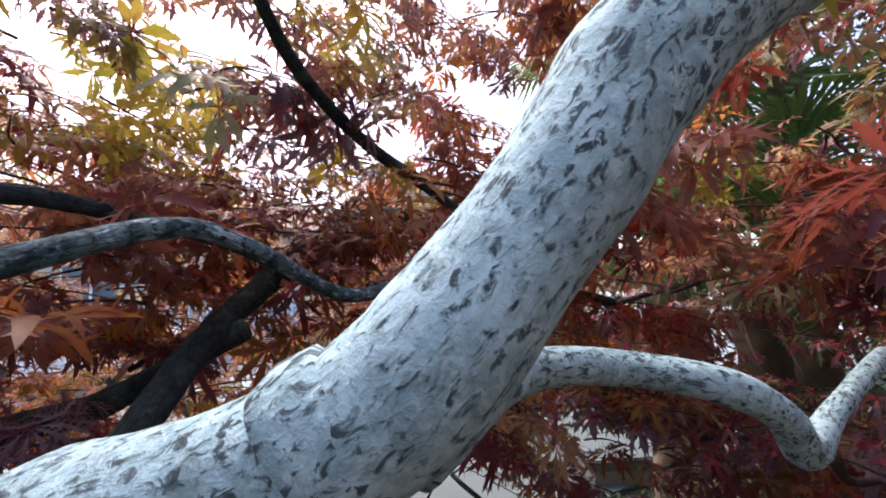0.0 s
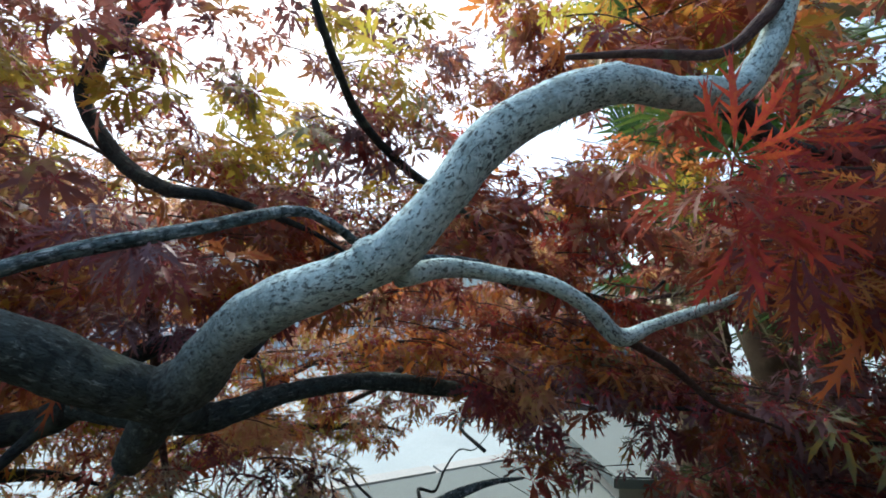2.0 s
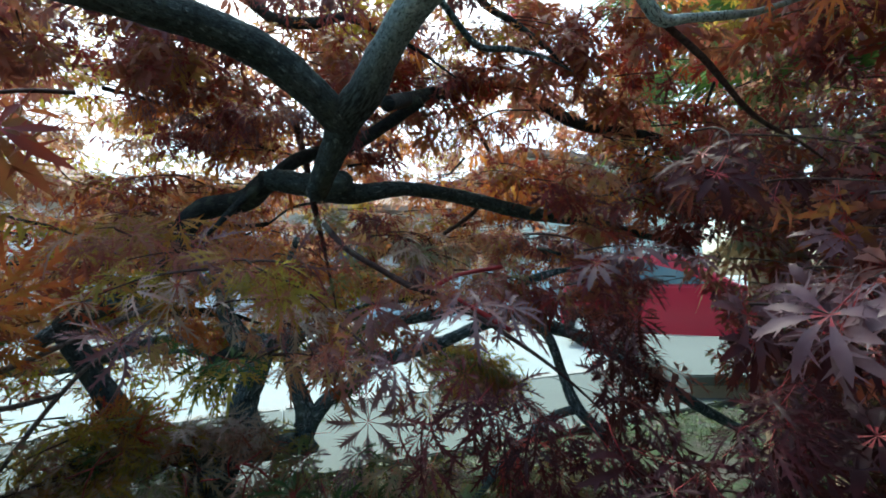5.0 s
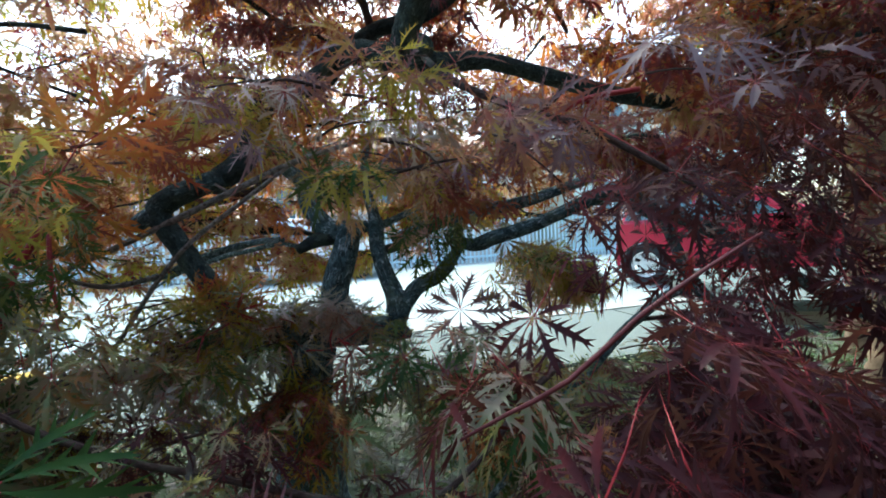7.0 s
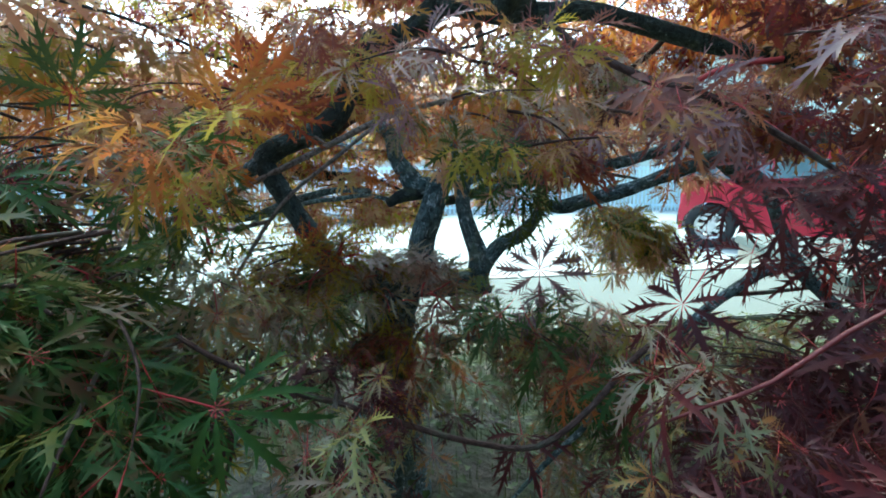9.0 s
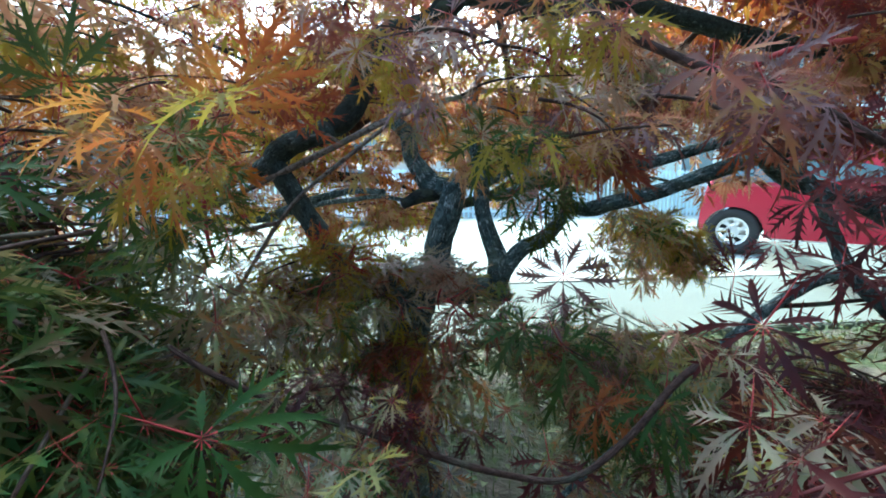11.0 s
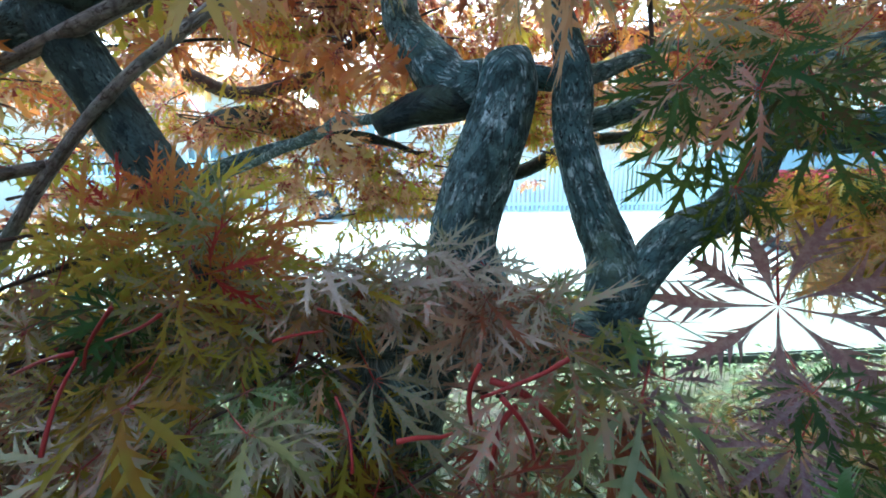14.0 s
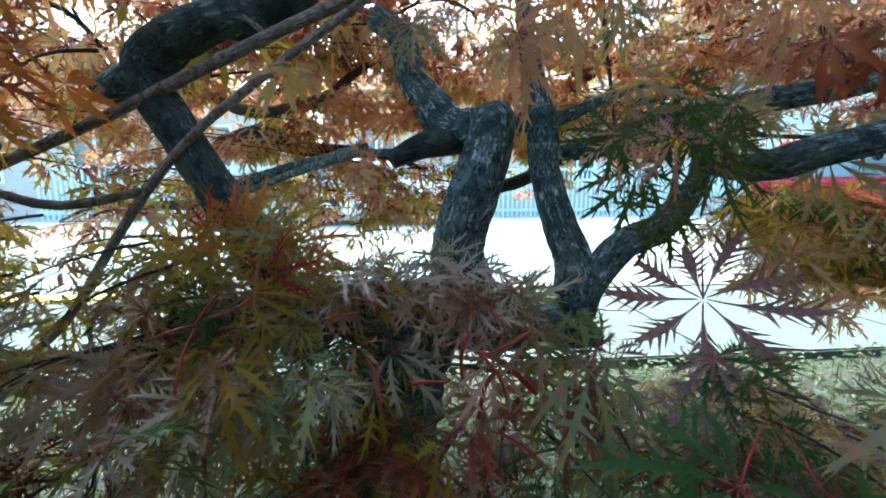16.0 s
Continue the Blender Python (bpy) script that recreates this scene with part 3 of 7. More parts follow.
    ('branch', [(-0.393, 0.803, 0.814, 0.0126), (-0.358, 0.798, 0.806, 0.0146), (-0.328, 0.782, 0.810, 0.0163), (-0.301, 0.776, 0.820, 0.0159), (-0.217, 0.808, 0.844, 0.0155), (-0.128, 0.844, 0.881, 0.0151), (-0.051, 0.873, 0.912, 0.0167), (0.016, 0.917, 0.929, 0.0147), (0.125, 0.998, 0.950, 0.0139), (0.204, 1.057, 0.955, 0.0083), (0.283, 1.116, 0.940, 0.0035)]),
    ('branch', [(-0.051, 0.873, 0.912, 0.0147), (-0.003, 0.874, 0.890, 0.0124), (0.037, 0.867, 0.850, 0.0116), (0.067, 0.845, 0.766, 0.0113), (0.094, 0.836, 0.703, 0.0134), (0.154, 0.848, 0.637, 0.0114), (0.221, 0.861, 0.554, 0.0068), (0.288, 0.874, 0.450, 0.0029)]),
    ('branch', [(0.094, 0.836, 0.703, 0.0107), (0.041, 0.803, 0.693, 0.0102), (-0.012, 0.765, 0.659, 0.0102), (-0.057, 0.730, 0.622, 0.0089), (-0.101, 0.695, 0.576, 0.0085), (-0.153, 0.654, 0.526, 0.0071), (-0.218, 0.598, 0.439, 0.0062), (-0.293, 0.548, 0.354, 0.0054), (-0.353, 0.508, 0.275, 0.0033), (-0.414, 0.467, 0.176, 0.0014)]),
    ('branch', [(-0.553, 0.780, 0.829, 0.0123), (-0.443, 0.842, 0.867, 0.0133), (-0.361, 0.883, 0.886, 0.0144), (-0.247, 0.920, 0.905, 0.0139), (-0.136, 0.970, 0.941, 0.0136), (-0.002, 1.037, 0.993, 0.0122), (0.083, 1.079, 1.016, 0.0073), (0.167, 1.122, 1.019, 0.0031)]),
    ('branch', [(-0.051, 0.873, 0.912, 0.0135), (0.032, 1.022, 0.862, 0.0180), (0.093, 1.024, 0.846, 0.0177), (0.168, 1.051, 0.809, 0.0177), (0.242, 1.078, 0.761, 0.0170), (0.329, 1.109, 0.702, 0.0163), (0.437, 1.147, 0.628, 0.0149), (0.540, 1.184, 0.568, 0.0109)]),
    ('twig', [(-0.029, 0.764, 0.649, 0.0054), (0.032, 0.801, 0.649, 0.0045), (0.121, 0.856, 0.657, 0.0036)]),
    ('twig grey', [(-0.462, 0.169, 0.630, 0.0020), (-0.463, 0.165, 0.617, 0.0040), (-0.463, 0.161, 0.590, 0.0023)]),
    ('twig red', [(-0.137, 0.049, 0.748, 0.0007), (-0.119, 0.058, 0.757, 0.0010), (-0.093, 0.070, 0.770, 0.0012), (-0.064, 0.085, 0.795, 0.0012), (-0.036, 0.099, 0.814, 0.0010), (-0.006, 0.125, 0.829, 0.0008)]),
    ('twig stalk', [(-0.685, 0.179, 0.879, 0.0039), (-0.701, 0.160, 0.836, 0.0045), (-0.713, 0.144, 0.792, 0.0045), (-0.709, 0.140, 0.755, 0.0032)]),
    ('twig stalk', [(-0.706, 0.187, 0.870, 0.0027), (-0.696, 0.180, 0.800, 0.0027), (-0.685, 0.180, 0.769, 0.0020)]),
    ('twig stalk', [(-0.013, 0.495, 0.915, 0.0049), (-0.060, 0.473, 0.946, 0.0049), (-0.096, 0.455, 0.970, 0.0038)]),
    ('twig stalk', [(-0.117, 0.446, 0.986, 0.0038), (-0.089, 0.466, 1.002, 0.0038), (-0.026, 0.506, 1.014, 0.0038)]),
    ('twig stalk', [(-0.882, 0.399, 0.670, 0.0031), (-0.853, 0.414, 0.656, 0.0035), (-0.824, 0.429, 0.636, 0.0027)]),
    ('twig stalk', [(-0.565, 0.572, 0.631, 0.0026), (-0.544, 0.584, 0.621, 0.0030), (-0.514, 0.596, 0.592, 0.0026)]),
    ('twig stalk', [(-0.548, 0.580, 0.613, 0.0022), (-0.557, 0.572, 0.599, 0.0022), (-0.560, 0.565, 0.568, 0.0019)]),
    ('twig', [(-0.835, 0.439, 0.667, 0.0028), (-0.851, 0.420, 0.617, 0.0036), (-0.873, 0.395, 0.550, 0.0040)]),
    ('twig grey', [(-1.132, 0.300, 0.758, 0.0066), (-1.065, 0.346, 0.789, 0.0066), (-0.942, 0.433, 0.855, 0.0060), (-0.801, 0.535, 0.940, 0.0066), (-0.713, 0.611, 0.999, 0.0067), (-0.595, 0.615, 1.021, 0.0052), (-0.497, 0.618, 1.030, 0.0031), (-0.399, 0.622, 1.018, 0.0013)]),
    ('twig grey', [(-1.008, 0.340, 0.582, 0.0044), (-0.954, 0.385, 0.644, 0.0047), (-0.920, 0.419, 0.718, 0.0049), (-0.894, 0.447, 0.777, 0.0049), (-0.852, 0.485, 0.844, 0.0049), (-0.779, 0.543, 0.918, 0.0049), (-0.726, 0.599, 0.979, 0.0044), (-0.673, 0.655, 1.032, 0.0027), (-0.619, 0.712, 1.065, 0.0012)]),
    ('twig grey', [(-0.894, 0.447, 0.781, 0.0055), (-0.955, 0.396, 0.767, 0.0054), (-1.005, 0.358, 0.783, 0.0043), (-1.065, 0.317, 0.822, 0.0032), (-1.138, 0.268, 0.860, 0.0019), (-1.211, 0.219, 0.877, 0.0012)]),
    ('twig grey', [(-0.796, 0.538, 0.940, 0.0033), (-0.823, 0.526, 0.963, 0.0033), (-0.880, 0.497, 0.992, 0.0022)]),
    ('twig', [(-0.623, 0.085, 0.698, 0.0026), (-0.589, 0.101, 0.673, 0.0031), (-0.543, 0.124, 0.648, 0.0034), (-0.497, 0.147, 0.626, 0.0034), (-0.457, 0.169, 0.613, 0.0034), (-0.396, 0.200, 0.589, 0.0034), (-0.325, 0.238, 0.564, 0.0034), (-0.256, 0.278, 0.555, 0.0034), (-0.206, 0.327, 0.591, 0.0038), (-0.170, 0.380, 0.633, 0.0043), (-0.134, 0.431, 0.660, 0.0045)]),
    ('twig', [(-0.308, 0.446, 1.090, 0.0052), (-0.267, 0.439, 1.049, 0.0056), (-0.208, 0.444, 1.013, 0.0053), (-0.159, 0.444, 0.986, 0.0057), (-0.105, 0.449, 0.968, 0.0049), (-0.021, 0.466, 0.915, 0.0041), (0.062, 0.482, 0.853, 0.0025), (0.146, 0.499, 0.771, 0.0012)]),
    ('branch', [(-0.806, 0.689, 0.841, 0.0077), (-1.048, 0.839, 0.837, 0.0097), (-1.201, 0.800, 0.801, 0.0134), (-1.361, 0.751, 0.745, 0.0122), (-1.567, 0.686, 0.741, 0.0090), (-1.662, 0.655, 0.729, 0.0054), (-1.758, 0.625, 0.697, 0.0023)]),
    ('branch', [(-0.706, 0.628, 0.825, 0.0046), (-0.817, 0.681, 0.830, 0.0058), (-0.943, 0.721, 0.817, 0.0064), (-1.118, 0.790, 0.800, 0.0073), (-1.299, 0.791, 0.754, 0.0052), (-1.396, 0.791, 0.719, 0.0031), (-1.492, 0.791, 0.664, 0.0013)]),
    ('twig', [(-0.618, 0.802, 1.446, 0.0105), (-0.589, 0.801, 1.349, 0.0099), (-0.566, 0.798, 1.265, 0.0093), (-0.545, 0.794, 1.180, 0.0081), (-0.533, 0.810, 1.101, 0.0059), (-0.518, 0.829, 0.994, 0.0036), (-0.502, 0.848, 0.867, 0.0015)]),
    ('twig stalk', [(-0.546, 0.516, 0.670, 0.0017), (-0.552, 0.517, 0.656, 0.0016), (-0.555, 0.520, 0.642, 0.0014), (-0.555, 0.524, 0.627, 0.0012)]),
    ('twig stalk', [(-0.532, 0.513, 0.656, 0.0015), (-0.524, 0.521, 0.642, 0.0013), (-0.520, 0.528, 0.627, 0.0012), (-0.519, 0.533, 0.612, 0.0010)]),
    ('twig stalk', [(-0.507, 0.551, 0.669, 0.0016), (-0.519, 0.548, 0.659, 0.0014), (-0.535, 0.543, 0.649, 0.0013), (-0.555, 0.536, 0.638, 0.0011)]),
    ('twig stalk', [(-0.713, 0.412, 0.703, 0.0013), (-0.726, 0.409, 0.690, 0.0012), (-0.736, 0.406, 0.677, 0.0010), (-0.744, 0.406, 0.663, 0.0009)]),
    ('twig stalk', [(-0.699, 0.429, 0.697, 0.0012), (-0.711, 0.427, 0.690, 0.0011), (-0.726, 0.424, 0.683, 0.0009), (-0.744, 0.418, 0.676, 0.0009)]),
    ('twig stalk', [(-0.718, 0.395, 0.683, 0.0013), (-0.737, 0.389, 0.677, 0.0011), (-0.753, 0.385, 0.670, 0.0010), (-0.767, 0.382, 0.664, 0.0009)]),
    ('twig stalk', [(-0.568, 0.469, 0.643, 0.0014), (-0.561, 0.479, 0.642, 0.0012), (-0.555, 0.488, 0.639, 0.0011), (-0.553, 0.497, 0.637, 0.0009)]),
    ('twig stalk', [(-0.597, 0.467, 0.615, 0.0011), (-0.602, 0.472, 0.625, 0.0010), (-0.609, 0.476, 0.636, 0.0009), (-0.619, 0.478, 0.648, 0.0009)]),
    ('twig stalk', [(-0.652, 0.464, 0.679, 0.0010), (-0.651, 0.471, 0.679, 0.0009), (-0.648, 0.480, 0.679, 0.0009), (-0.640, 0.491, 0.679, 0.0008)]),
    ('twig stalk', [(-0.718, 0.377, 0.635, 0.0012), (-0.723, 0.383, 0.648, 0.0011), (-0.726, 0.390, 0.662, 0.0010), (-0.726, 0.399, 0.677, 0.0009)]),
    ('twig stalk', [(-0.638, 0.485, 0.695, 0.0009), (-0.631, 0.495, 0.690, 0.0009), (-0.627, 0.504, 0.685, 0.0008), (-0.626, 0.510, 0.679, 0.0007)]),
]
TREE_FOOT = Vector((-0.72, 0.86, 0.0))
maple = empty("japanese_maple", TREE_FOOT, "laceleaf japanese maple in autumn colour, grey gnarled stems", "tree")
for i, (kind, rows) in enumerate(STEMS):
    name = kind.split()[0]
    thick = max(r[3] for r in rows)
    sides = 6 if thick < 0.006 else 12 if thick < 0.014 else 20
    v, t, uv = tube(rows, sides, 0.02 if sides == 6 else 0.012 if sides == 12 else 0.008, 0.07 if sides > 6 else 0.04, i * 3.7)
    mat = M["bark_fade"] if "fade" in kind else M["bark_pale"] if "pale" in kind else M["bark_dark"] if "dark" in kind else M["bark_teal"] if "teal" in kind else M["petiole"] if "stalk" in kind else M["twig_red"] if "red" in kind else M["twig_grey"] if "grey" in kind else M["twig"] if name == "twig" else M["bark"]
    link(name, raw_mesh(name, v, t, smooth=True, uv=uv), mat, maple,
         "limb crusted with pale lichen" if "pale" in kind else "young red twig" if "red" in kind or "stalk" in kind else "bare grey twig" if "grey" in kind else "thin reddish twig" if name == "twig" else "")
# swollen rings on the pale limb
for (x, y, z), way, r in (((-0.012, 0.370, 1.451), (0.75, 0.1, 0.6), 0.0207), ((0.197, 0.416, 1.631), (0.9, 0.3, 0.25), 0.0182)):
    w = Vector(way).normalized() * 0.009
    c = Vector((x, y, z))
    rows = [(*(c - w), r * 0.97), (*c, r * 1.05), (*(c + w), r * 0.97)]
    v, t, uv = tube(rows, 20, 0.004, 0.05, 9.0)
    link("ring", raw_mesh("ring", v, t, smooth=True, uv=uv), M["bark_pale"], maple, "swollen ring in the bark")


# ---- leaves ----
def lobe(length, wide, teeth, rng, core=0.38, bare=0.14):
    """Outline of one finely cut lobe along +Y: midrib core with forward teeth."""
    v, t = [(0, 0)], []
    prev = 0
    for k in range(1, teeth + 1):
        s = k / (teeth + 0.6)
        shape = 0.08 + 0.92 * math.sin(math.pi * max(0.0, min(1.0, (s - bare) / (1.02 - bare))) ** 1.15) ** 1.2
        w = wide * core * shape + 0.003
        y = length * s
        a = len(v)
        v += [(-w, y), (w, y)]
        if k == 1:
            t.append((0, a + 1, a))
        else:
            t += [(prev, prev + 1, a + 1), (prev, a + 1, a)]
        reach = max(0.002, wide * (1.1 * shape - 0.10)) * rng.uniform(0.65, 1.35)
        b = len(v)
        v += [(-w - reach, y + length * 0.12 * rng.uniform(0.7, 1.4)), (w + reach, y + length * 0.12 * rng.uniform(0.7, 1.4))]
        v += [(-w * 0.9, y - length * 0.07), (w * 0.9, y - length * 0.07)]
        t += [(b + 2, a, b), (b + 3, b + 1, a + 1)]
        prev = a
    tip = len(v)
    v.append((0, length))
    t.append((prev, prev + 1, tip))
    return np.array(v), np.array(t)


def leaf_template(teeth, seed, wide, full=True, bare=0.14, flat=False):
    """One palmate leaf of width about 1: base at the origin, middle lobe along +Y, face up, with its stalk."""
    rng = random.Random(seed)
    angles = (-128, -95, -63, -31, 0, 31, 63, 95, 128)
    sizes = (0.30, 0.44, 0.53, 0.60, 0.63, 0.60, 0.53, 0.44, 0.30)
    if not full:
        angles, sizes = (-112, -72, -36, 0, 36, 72, 112), (0.36, 0.5, 0.6, 0.63, 0.6, 0.5, 0.36)
    if flat:
        angles, sizes = range(-160, 161, 40), (0.46, 0.54, 0.60, 0.64, 0.66, 0.64, 0.60, 0.54, 0.46)
    verts, tris, mats = [], [], []
    for ang, ln in zip(angles, sizes):
        ln *= rng.uniform(0.8, 1.15)
        a = radians(ang + rng.uniform(-9, 9))
        if abs(ang) > 60 and not flat and rng.random() < 0.25:
            continue
        v, t = lobe(ln, wide * rng.uniform(0.85, 1.15), teeth, rng, 0.24 if teeth > 6 else 0.46, bare)
        t = t + sum(len(x) for x in verts)
        bend = rng.uniform(0.3, 1.5) * (1.0 if bare < 0.2 else 0.3)
        lift = rng.uniform(-0.1, 0.35)
        if flat:
            bend, lift = bend * 0.3, lift * 0.3
        side = rng.uniform(-0.4, 0.4)
        x = v[:, 0] + side * v[:, 1] ** 2
        z = lift * v[:, 1] - bend * v[:, 1] ** 2 + 0.6 * np.abs(v[:, 0])
        verts.append(np.stack([x * math.cos(a) + v[:, 1] * math.sin(a), v[:, 1] * math.cos(a) - x * math.sin(a), z], 1))
        tris.append(t)
        mats += [1] + [0] * (len(t) - 1)
    n = sum(len(x) for x in verts)
    w = 0.0065
    stalk = np.array([(-w, 0, 0), (w, 0, 0), (0, 0, w), (-w, -0.2, 0.01), (w, -0.2, 0.01), (0, -0.2, w + 0.01), (0, -0.42, 0.06)])
    verts.append(stalk)
    st = np.array([(0, 1, 4), (0, 4, 3), (1, 2, 5), (1, 5, 4), (2, 0, 3), (2, 3, 5), (3, 4, 6), (4, 5, 6), (5, 3, 6)]) + n
    if not full:
        stalk, st = stalk[[0, 1, 2, 6]], np.array([(0, 1, 3)]) + n
        verts[-1] = stalk
    # tie the lobes and the stalk into one piece
    roots = np.cumsum([0] + [len(x) for x in verts[:-2]])
    tris.append(st)
    mats += [1] * len(st)
    tris = np.vstack(tris)
    verts = np.vstack(verts)
    for r in roots[1:]:
        tris[tris == r] = 0
    tris[tris == n + 2] = 0
    return verts, tris, np.array(mats)


TEMPLATES = {lod: [leaf_template(teeth, 10 * lod + k, wide, lod < 2) for k in range(9)] for lod, teeth, wide in ((0, 7, 0.088), (1, 4, 0.115), (2, 2, 0.13))}
TEMPLATES[0].append(leaf_template(9, 77, 0.12, True, 0.26, True))    # a leaf of nine narrow lobes, spread flat
rng = random.Random(5)
BATCH = {}       # (tone, lod) -> list of (template number, matrix)
SINGLE = []      # leaves that stand as parts of their own
TWIGS = []       # rows for fine twigs

# open spaces that the crown leaves free: from, radius, to, radius
CLEAR = [
    ((0.02, 0.26, 1.48), 0.09, (0.09, 0.03, 1.41), 0.10),
    ((0.09, 0.03, 1.41), 0.10, (0.13, -0.17, 1.25), 0.10),
    ((0.13, -0.17, 1.25), 0.10, (0.02, -0.15, 0.89), 0.10),
    ((0.02, -0.15, 0.89), 0.10, (-0.09, -0.15, 0.86), 0.09),
    ((-0.09, -0.15, 0.86), 0.09, (-0.15, -0.17, 0.87), 0.09),
    ((-0.15, -0.17, 0.87), 0.09, (-0.19, -0.12, 0.86), 0.09),
    ((-0.19, -0.12, 0.86), 0.10, (-0.45, 0.32, 0.77), 0.07),
    ((-0.19, -0.12, 0.86), 0.05, (-0.58, 0.57, 0.77), 0.10),
    ((-0.19, -0.12, 0.86), 0.05, (-0.52, 0.60, 0.74), 0.09),
    ((-0.19, -0.12, 0.86), 0.05, (-0.81, 0.45, 0.83), 0.09),
    ((-0.45, 0.32, 0.77), 0.04, (-0.58, 0.60, 0.78), 0.07),
    ((-0.45, 0.32, 0.77), 0.04, (-0.54, 0.63, 0.77), 0.05),
    ((-0.45, 0.32, 0.77), 0.03, (-0.78, 0.46, 0.80), 0.04),
    ((0.13, -0.17, 1.25), 0.05, (-0.13, 0.37, 1.39), 0.07),
    ((0.13, -0.17, 1.25), 0.05, (0.04, 0.35, 1.49), 0.08),
    ((0.13, -0.17, 1.25), 0.05, (0.23, 0.42, 1.61), 0.07),
    ((0.13, -0.17, 1.25), 0.05, (-0.31, 0.48, 1.28), 0.07),
    ((0.13, -0.17, 1.25), 0.05, (0.18, 0.45, 1.42), 0.06),
    ((0.13, -0.17, 1.25), 0.05, (-0.38, 0.27, 1.36), 0.06),
    ((0.02, 0.26, 1.48), 0.05, (-0.04, 0.36, 1.42), 0.10),
    ((0.05, 0.15, 1.45), 0.06, (0.18, 0.49, 1.40), 0.07),
    ((0.05, -0.10, 0.94), 0.05, (-0.32, 0.54, 1.25), 0.07),
    ((0.05, -0.10, 0.94), 0.05, (-0.18, 1.03, 1.25), 0.06),
    ((-0.69, 0.48, 0.80), 0.05, (-1.16, 0.80, 0.86), 0.15),
    ((-0.19, -0.12, 0.86), 0.03, (-0.79, 0.26, 0.53), 0.04),
    ((-0.19, -0.12, 0.86), 0.03, (-0.65, 0.33, 0.47), 0.04),
    ((-0.19, -0.12, 0.86), 0.03, (-0.44, 0.44, 0.39), 0.04),
    ((-0.20, 0.03, 0.75), 0.05, (-0.22, 0.38, 0.51), 0.10),
    ((-0.13, 0.50, 0.81), 0.04, (0.18, 3.59, 0.57), 0.25),
    ((-0.19, -0.12, 0.86), 0.03, (-0.17, 0.78, 0.87), 0.05),
    ((-0.19, -0.12, 0.86), 0.04, (-0.84, 0.45, 0.92), 0.07),
    ((-0.19, -0.12, 0.86), 0.04, (-0.73, 0.51, 0.99), 0.06),
    ((-0.19, -0.12, 0.86), 0.03, (-0.65, 0.62, 0.91), 0.06),
    ((-0.23, 0.43, 0.74), 0.03, (-0.25, 0.75, 0.66), 0.05),
    ((-0.65, 0.70, 0.70), 0.06, (-1.66, 2.45, 0.37), 0.20),
    ((-0.49, 0.79, 0.69), 0.06, (-1.13, 2.76, 0.33), 0.22),
    ((-0.27, 0.98, 0.67), 0.05, (-0.43, 3.17, 0.29), 0.22),
    ((-0.00, 1.03, 0.73), 0.08, (0.43, 3.72, 0.45), 0.30),
    ((0.03, 0.16, 0.90), 0.06, (-0.00, 2.76, 0.45), 0.25),
    ((-0.16, 0.11, 0.86), 0.05, (-1.09, 2.42, 0.25), 0.20),
    ((0.14, 0.10, 0.95), 0.04, (0.85, 3.03, 0.74), 0.22),
    ((0.25, 0.50, 1.17), 0.02, (0.87, 3.73, 0.80), 0.16),
    ((-0.04, 0.20, 1.11), 0.04, (-0.52, 2.21, 0.50), 0.14),
    ((-0.13, 0.18, 1.13), 0.05, (-0.93, 2.11, 0.56), 0.16),
    ((-0.13, 0.10, 0.93), 0.03, (-0.43, 0.96, 1.28), 0.06),
    ((-0.10, 0.11, 0.92), 0.03, (-0.30, 1.00, 1.26), 0.06),
    ((-0.08, 0.12, 0.92), 0.03, (-0.17, 1.04, 1.22), 0.06),
    ((-0.05, 0.13, 0.91), 0.03, (-0.04, 1.08, 1.17), 0.06),
    ((-0.03, 0.13, 0.90), 0.03, (0.08, 1.11, 1.14), 0.06),
    ((-0.07, -0.01, 0.85), 0.03, (-1.46, 2.45, 0.49), 0.22),
    ((-0.04, 0.00, 0.85), 0.03, (-1.00, 2.58, 0.51), 0.24),
    ((-0.02, 0.01, 0.85), 0.03, (-0.55, 2.71, 0.50), 0.24),
    ((0.01, 0.02, 0.85), 0.03, (-0.10, 2.85, 0.44), 0.24),
    ((0.03, 0.02, 0.84), 0.03, (0.31, 2.97, 0.29), 0.24),
    ((0.05, 0.03, 0.82), 0.03, (0.70, 3.09, -0.04), 0.22),
    ((-0.01, 0.01, 0.83), 0.03, (-0.43, 2.75, 0.09), 0.20),
]


def is_clear(p):
    for a, ra, b, rb in CLEAR:
        ab = (b[0] - a[0], b[1] - a[1], b[2] - a[2])
        ap = (p[0] - a[0], p[1] - a[1], p[2] - a[2])
        l2 = ab[0] ** 2 + ab[1] ** 2 + ab[2] ** 2
        s = max(0.0, min(1.0, (ap[0] * ab[0] + ap[1] * ab[1] + ap[2] * ab[2]) / l2))
        d2 = sum((ap[i] - ab[i] * s) ** 2 for i in range(3))
        if d2 < (ra + (rb - ra) * s) ** 2:
            return True
    return False


def put_leaf(at, heading, tone, lod, size, droop=35.0, single=False, keep=False):
    """A leaf whose stalk foot stands about at; heading in degrees (0 along +Y)."""
    m = pose(*at, 0, 0, heading) @ pose(0, 0, 0, -droop + rng.gauss(0, 16), rng.gauss(0, 20), 0)
    m = m @ Matrix.Scale(size, 4) @ Matrix.Translation((0, 0.42, -0.03))
    tip = m @ Vector((0, 0.25, -0.03))
    if not keep and (is_clear(tip) or is_clear(m.translation)):
        return
    if single and len(SINGLE) < 290:
        SINGLE.append((tone, rng.randrange(9), m))
    else:
        BATCH.setdefault((tone, lod), []).append((rng.randrange(9), m))


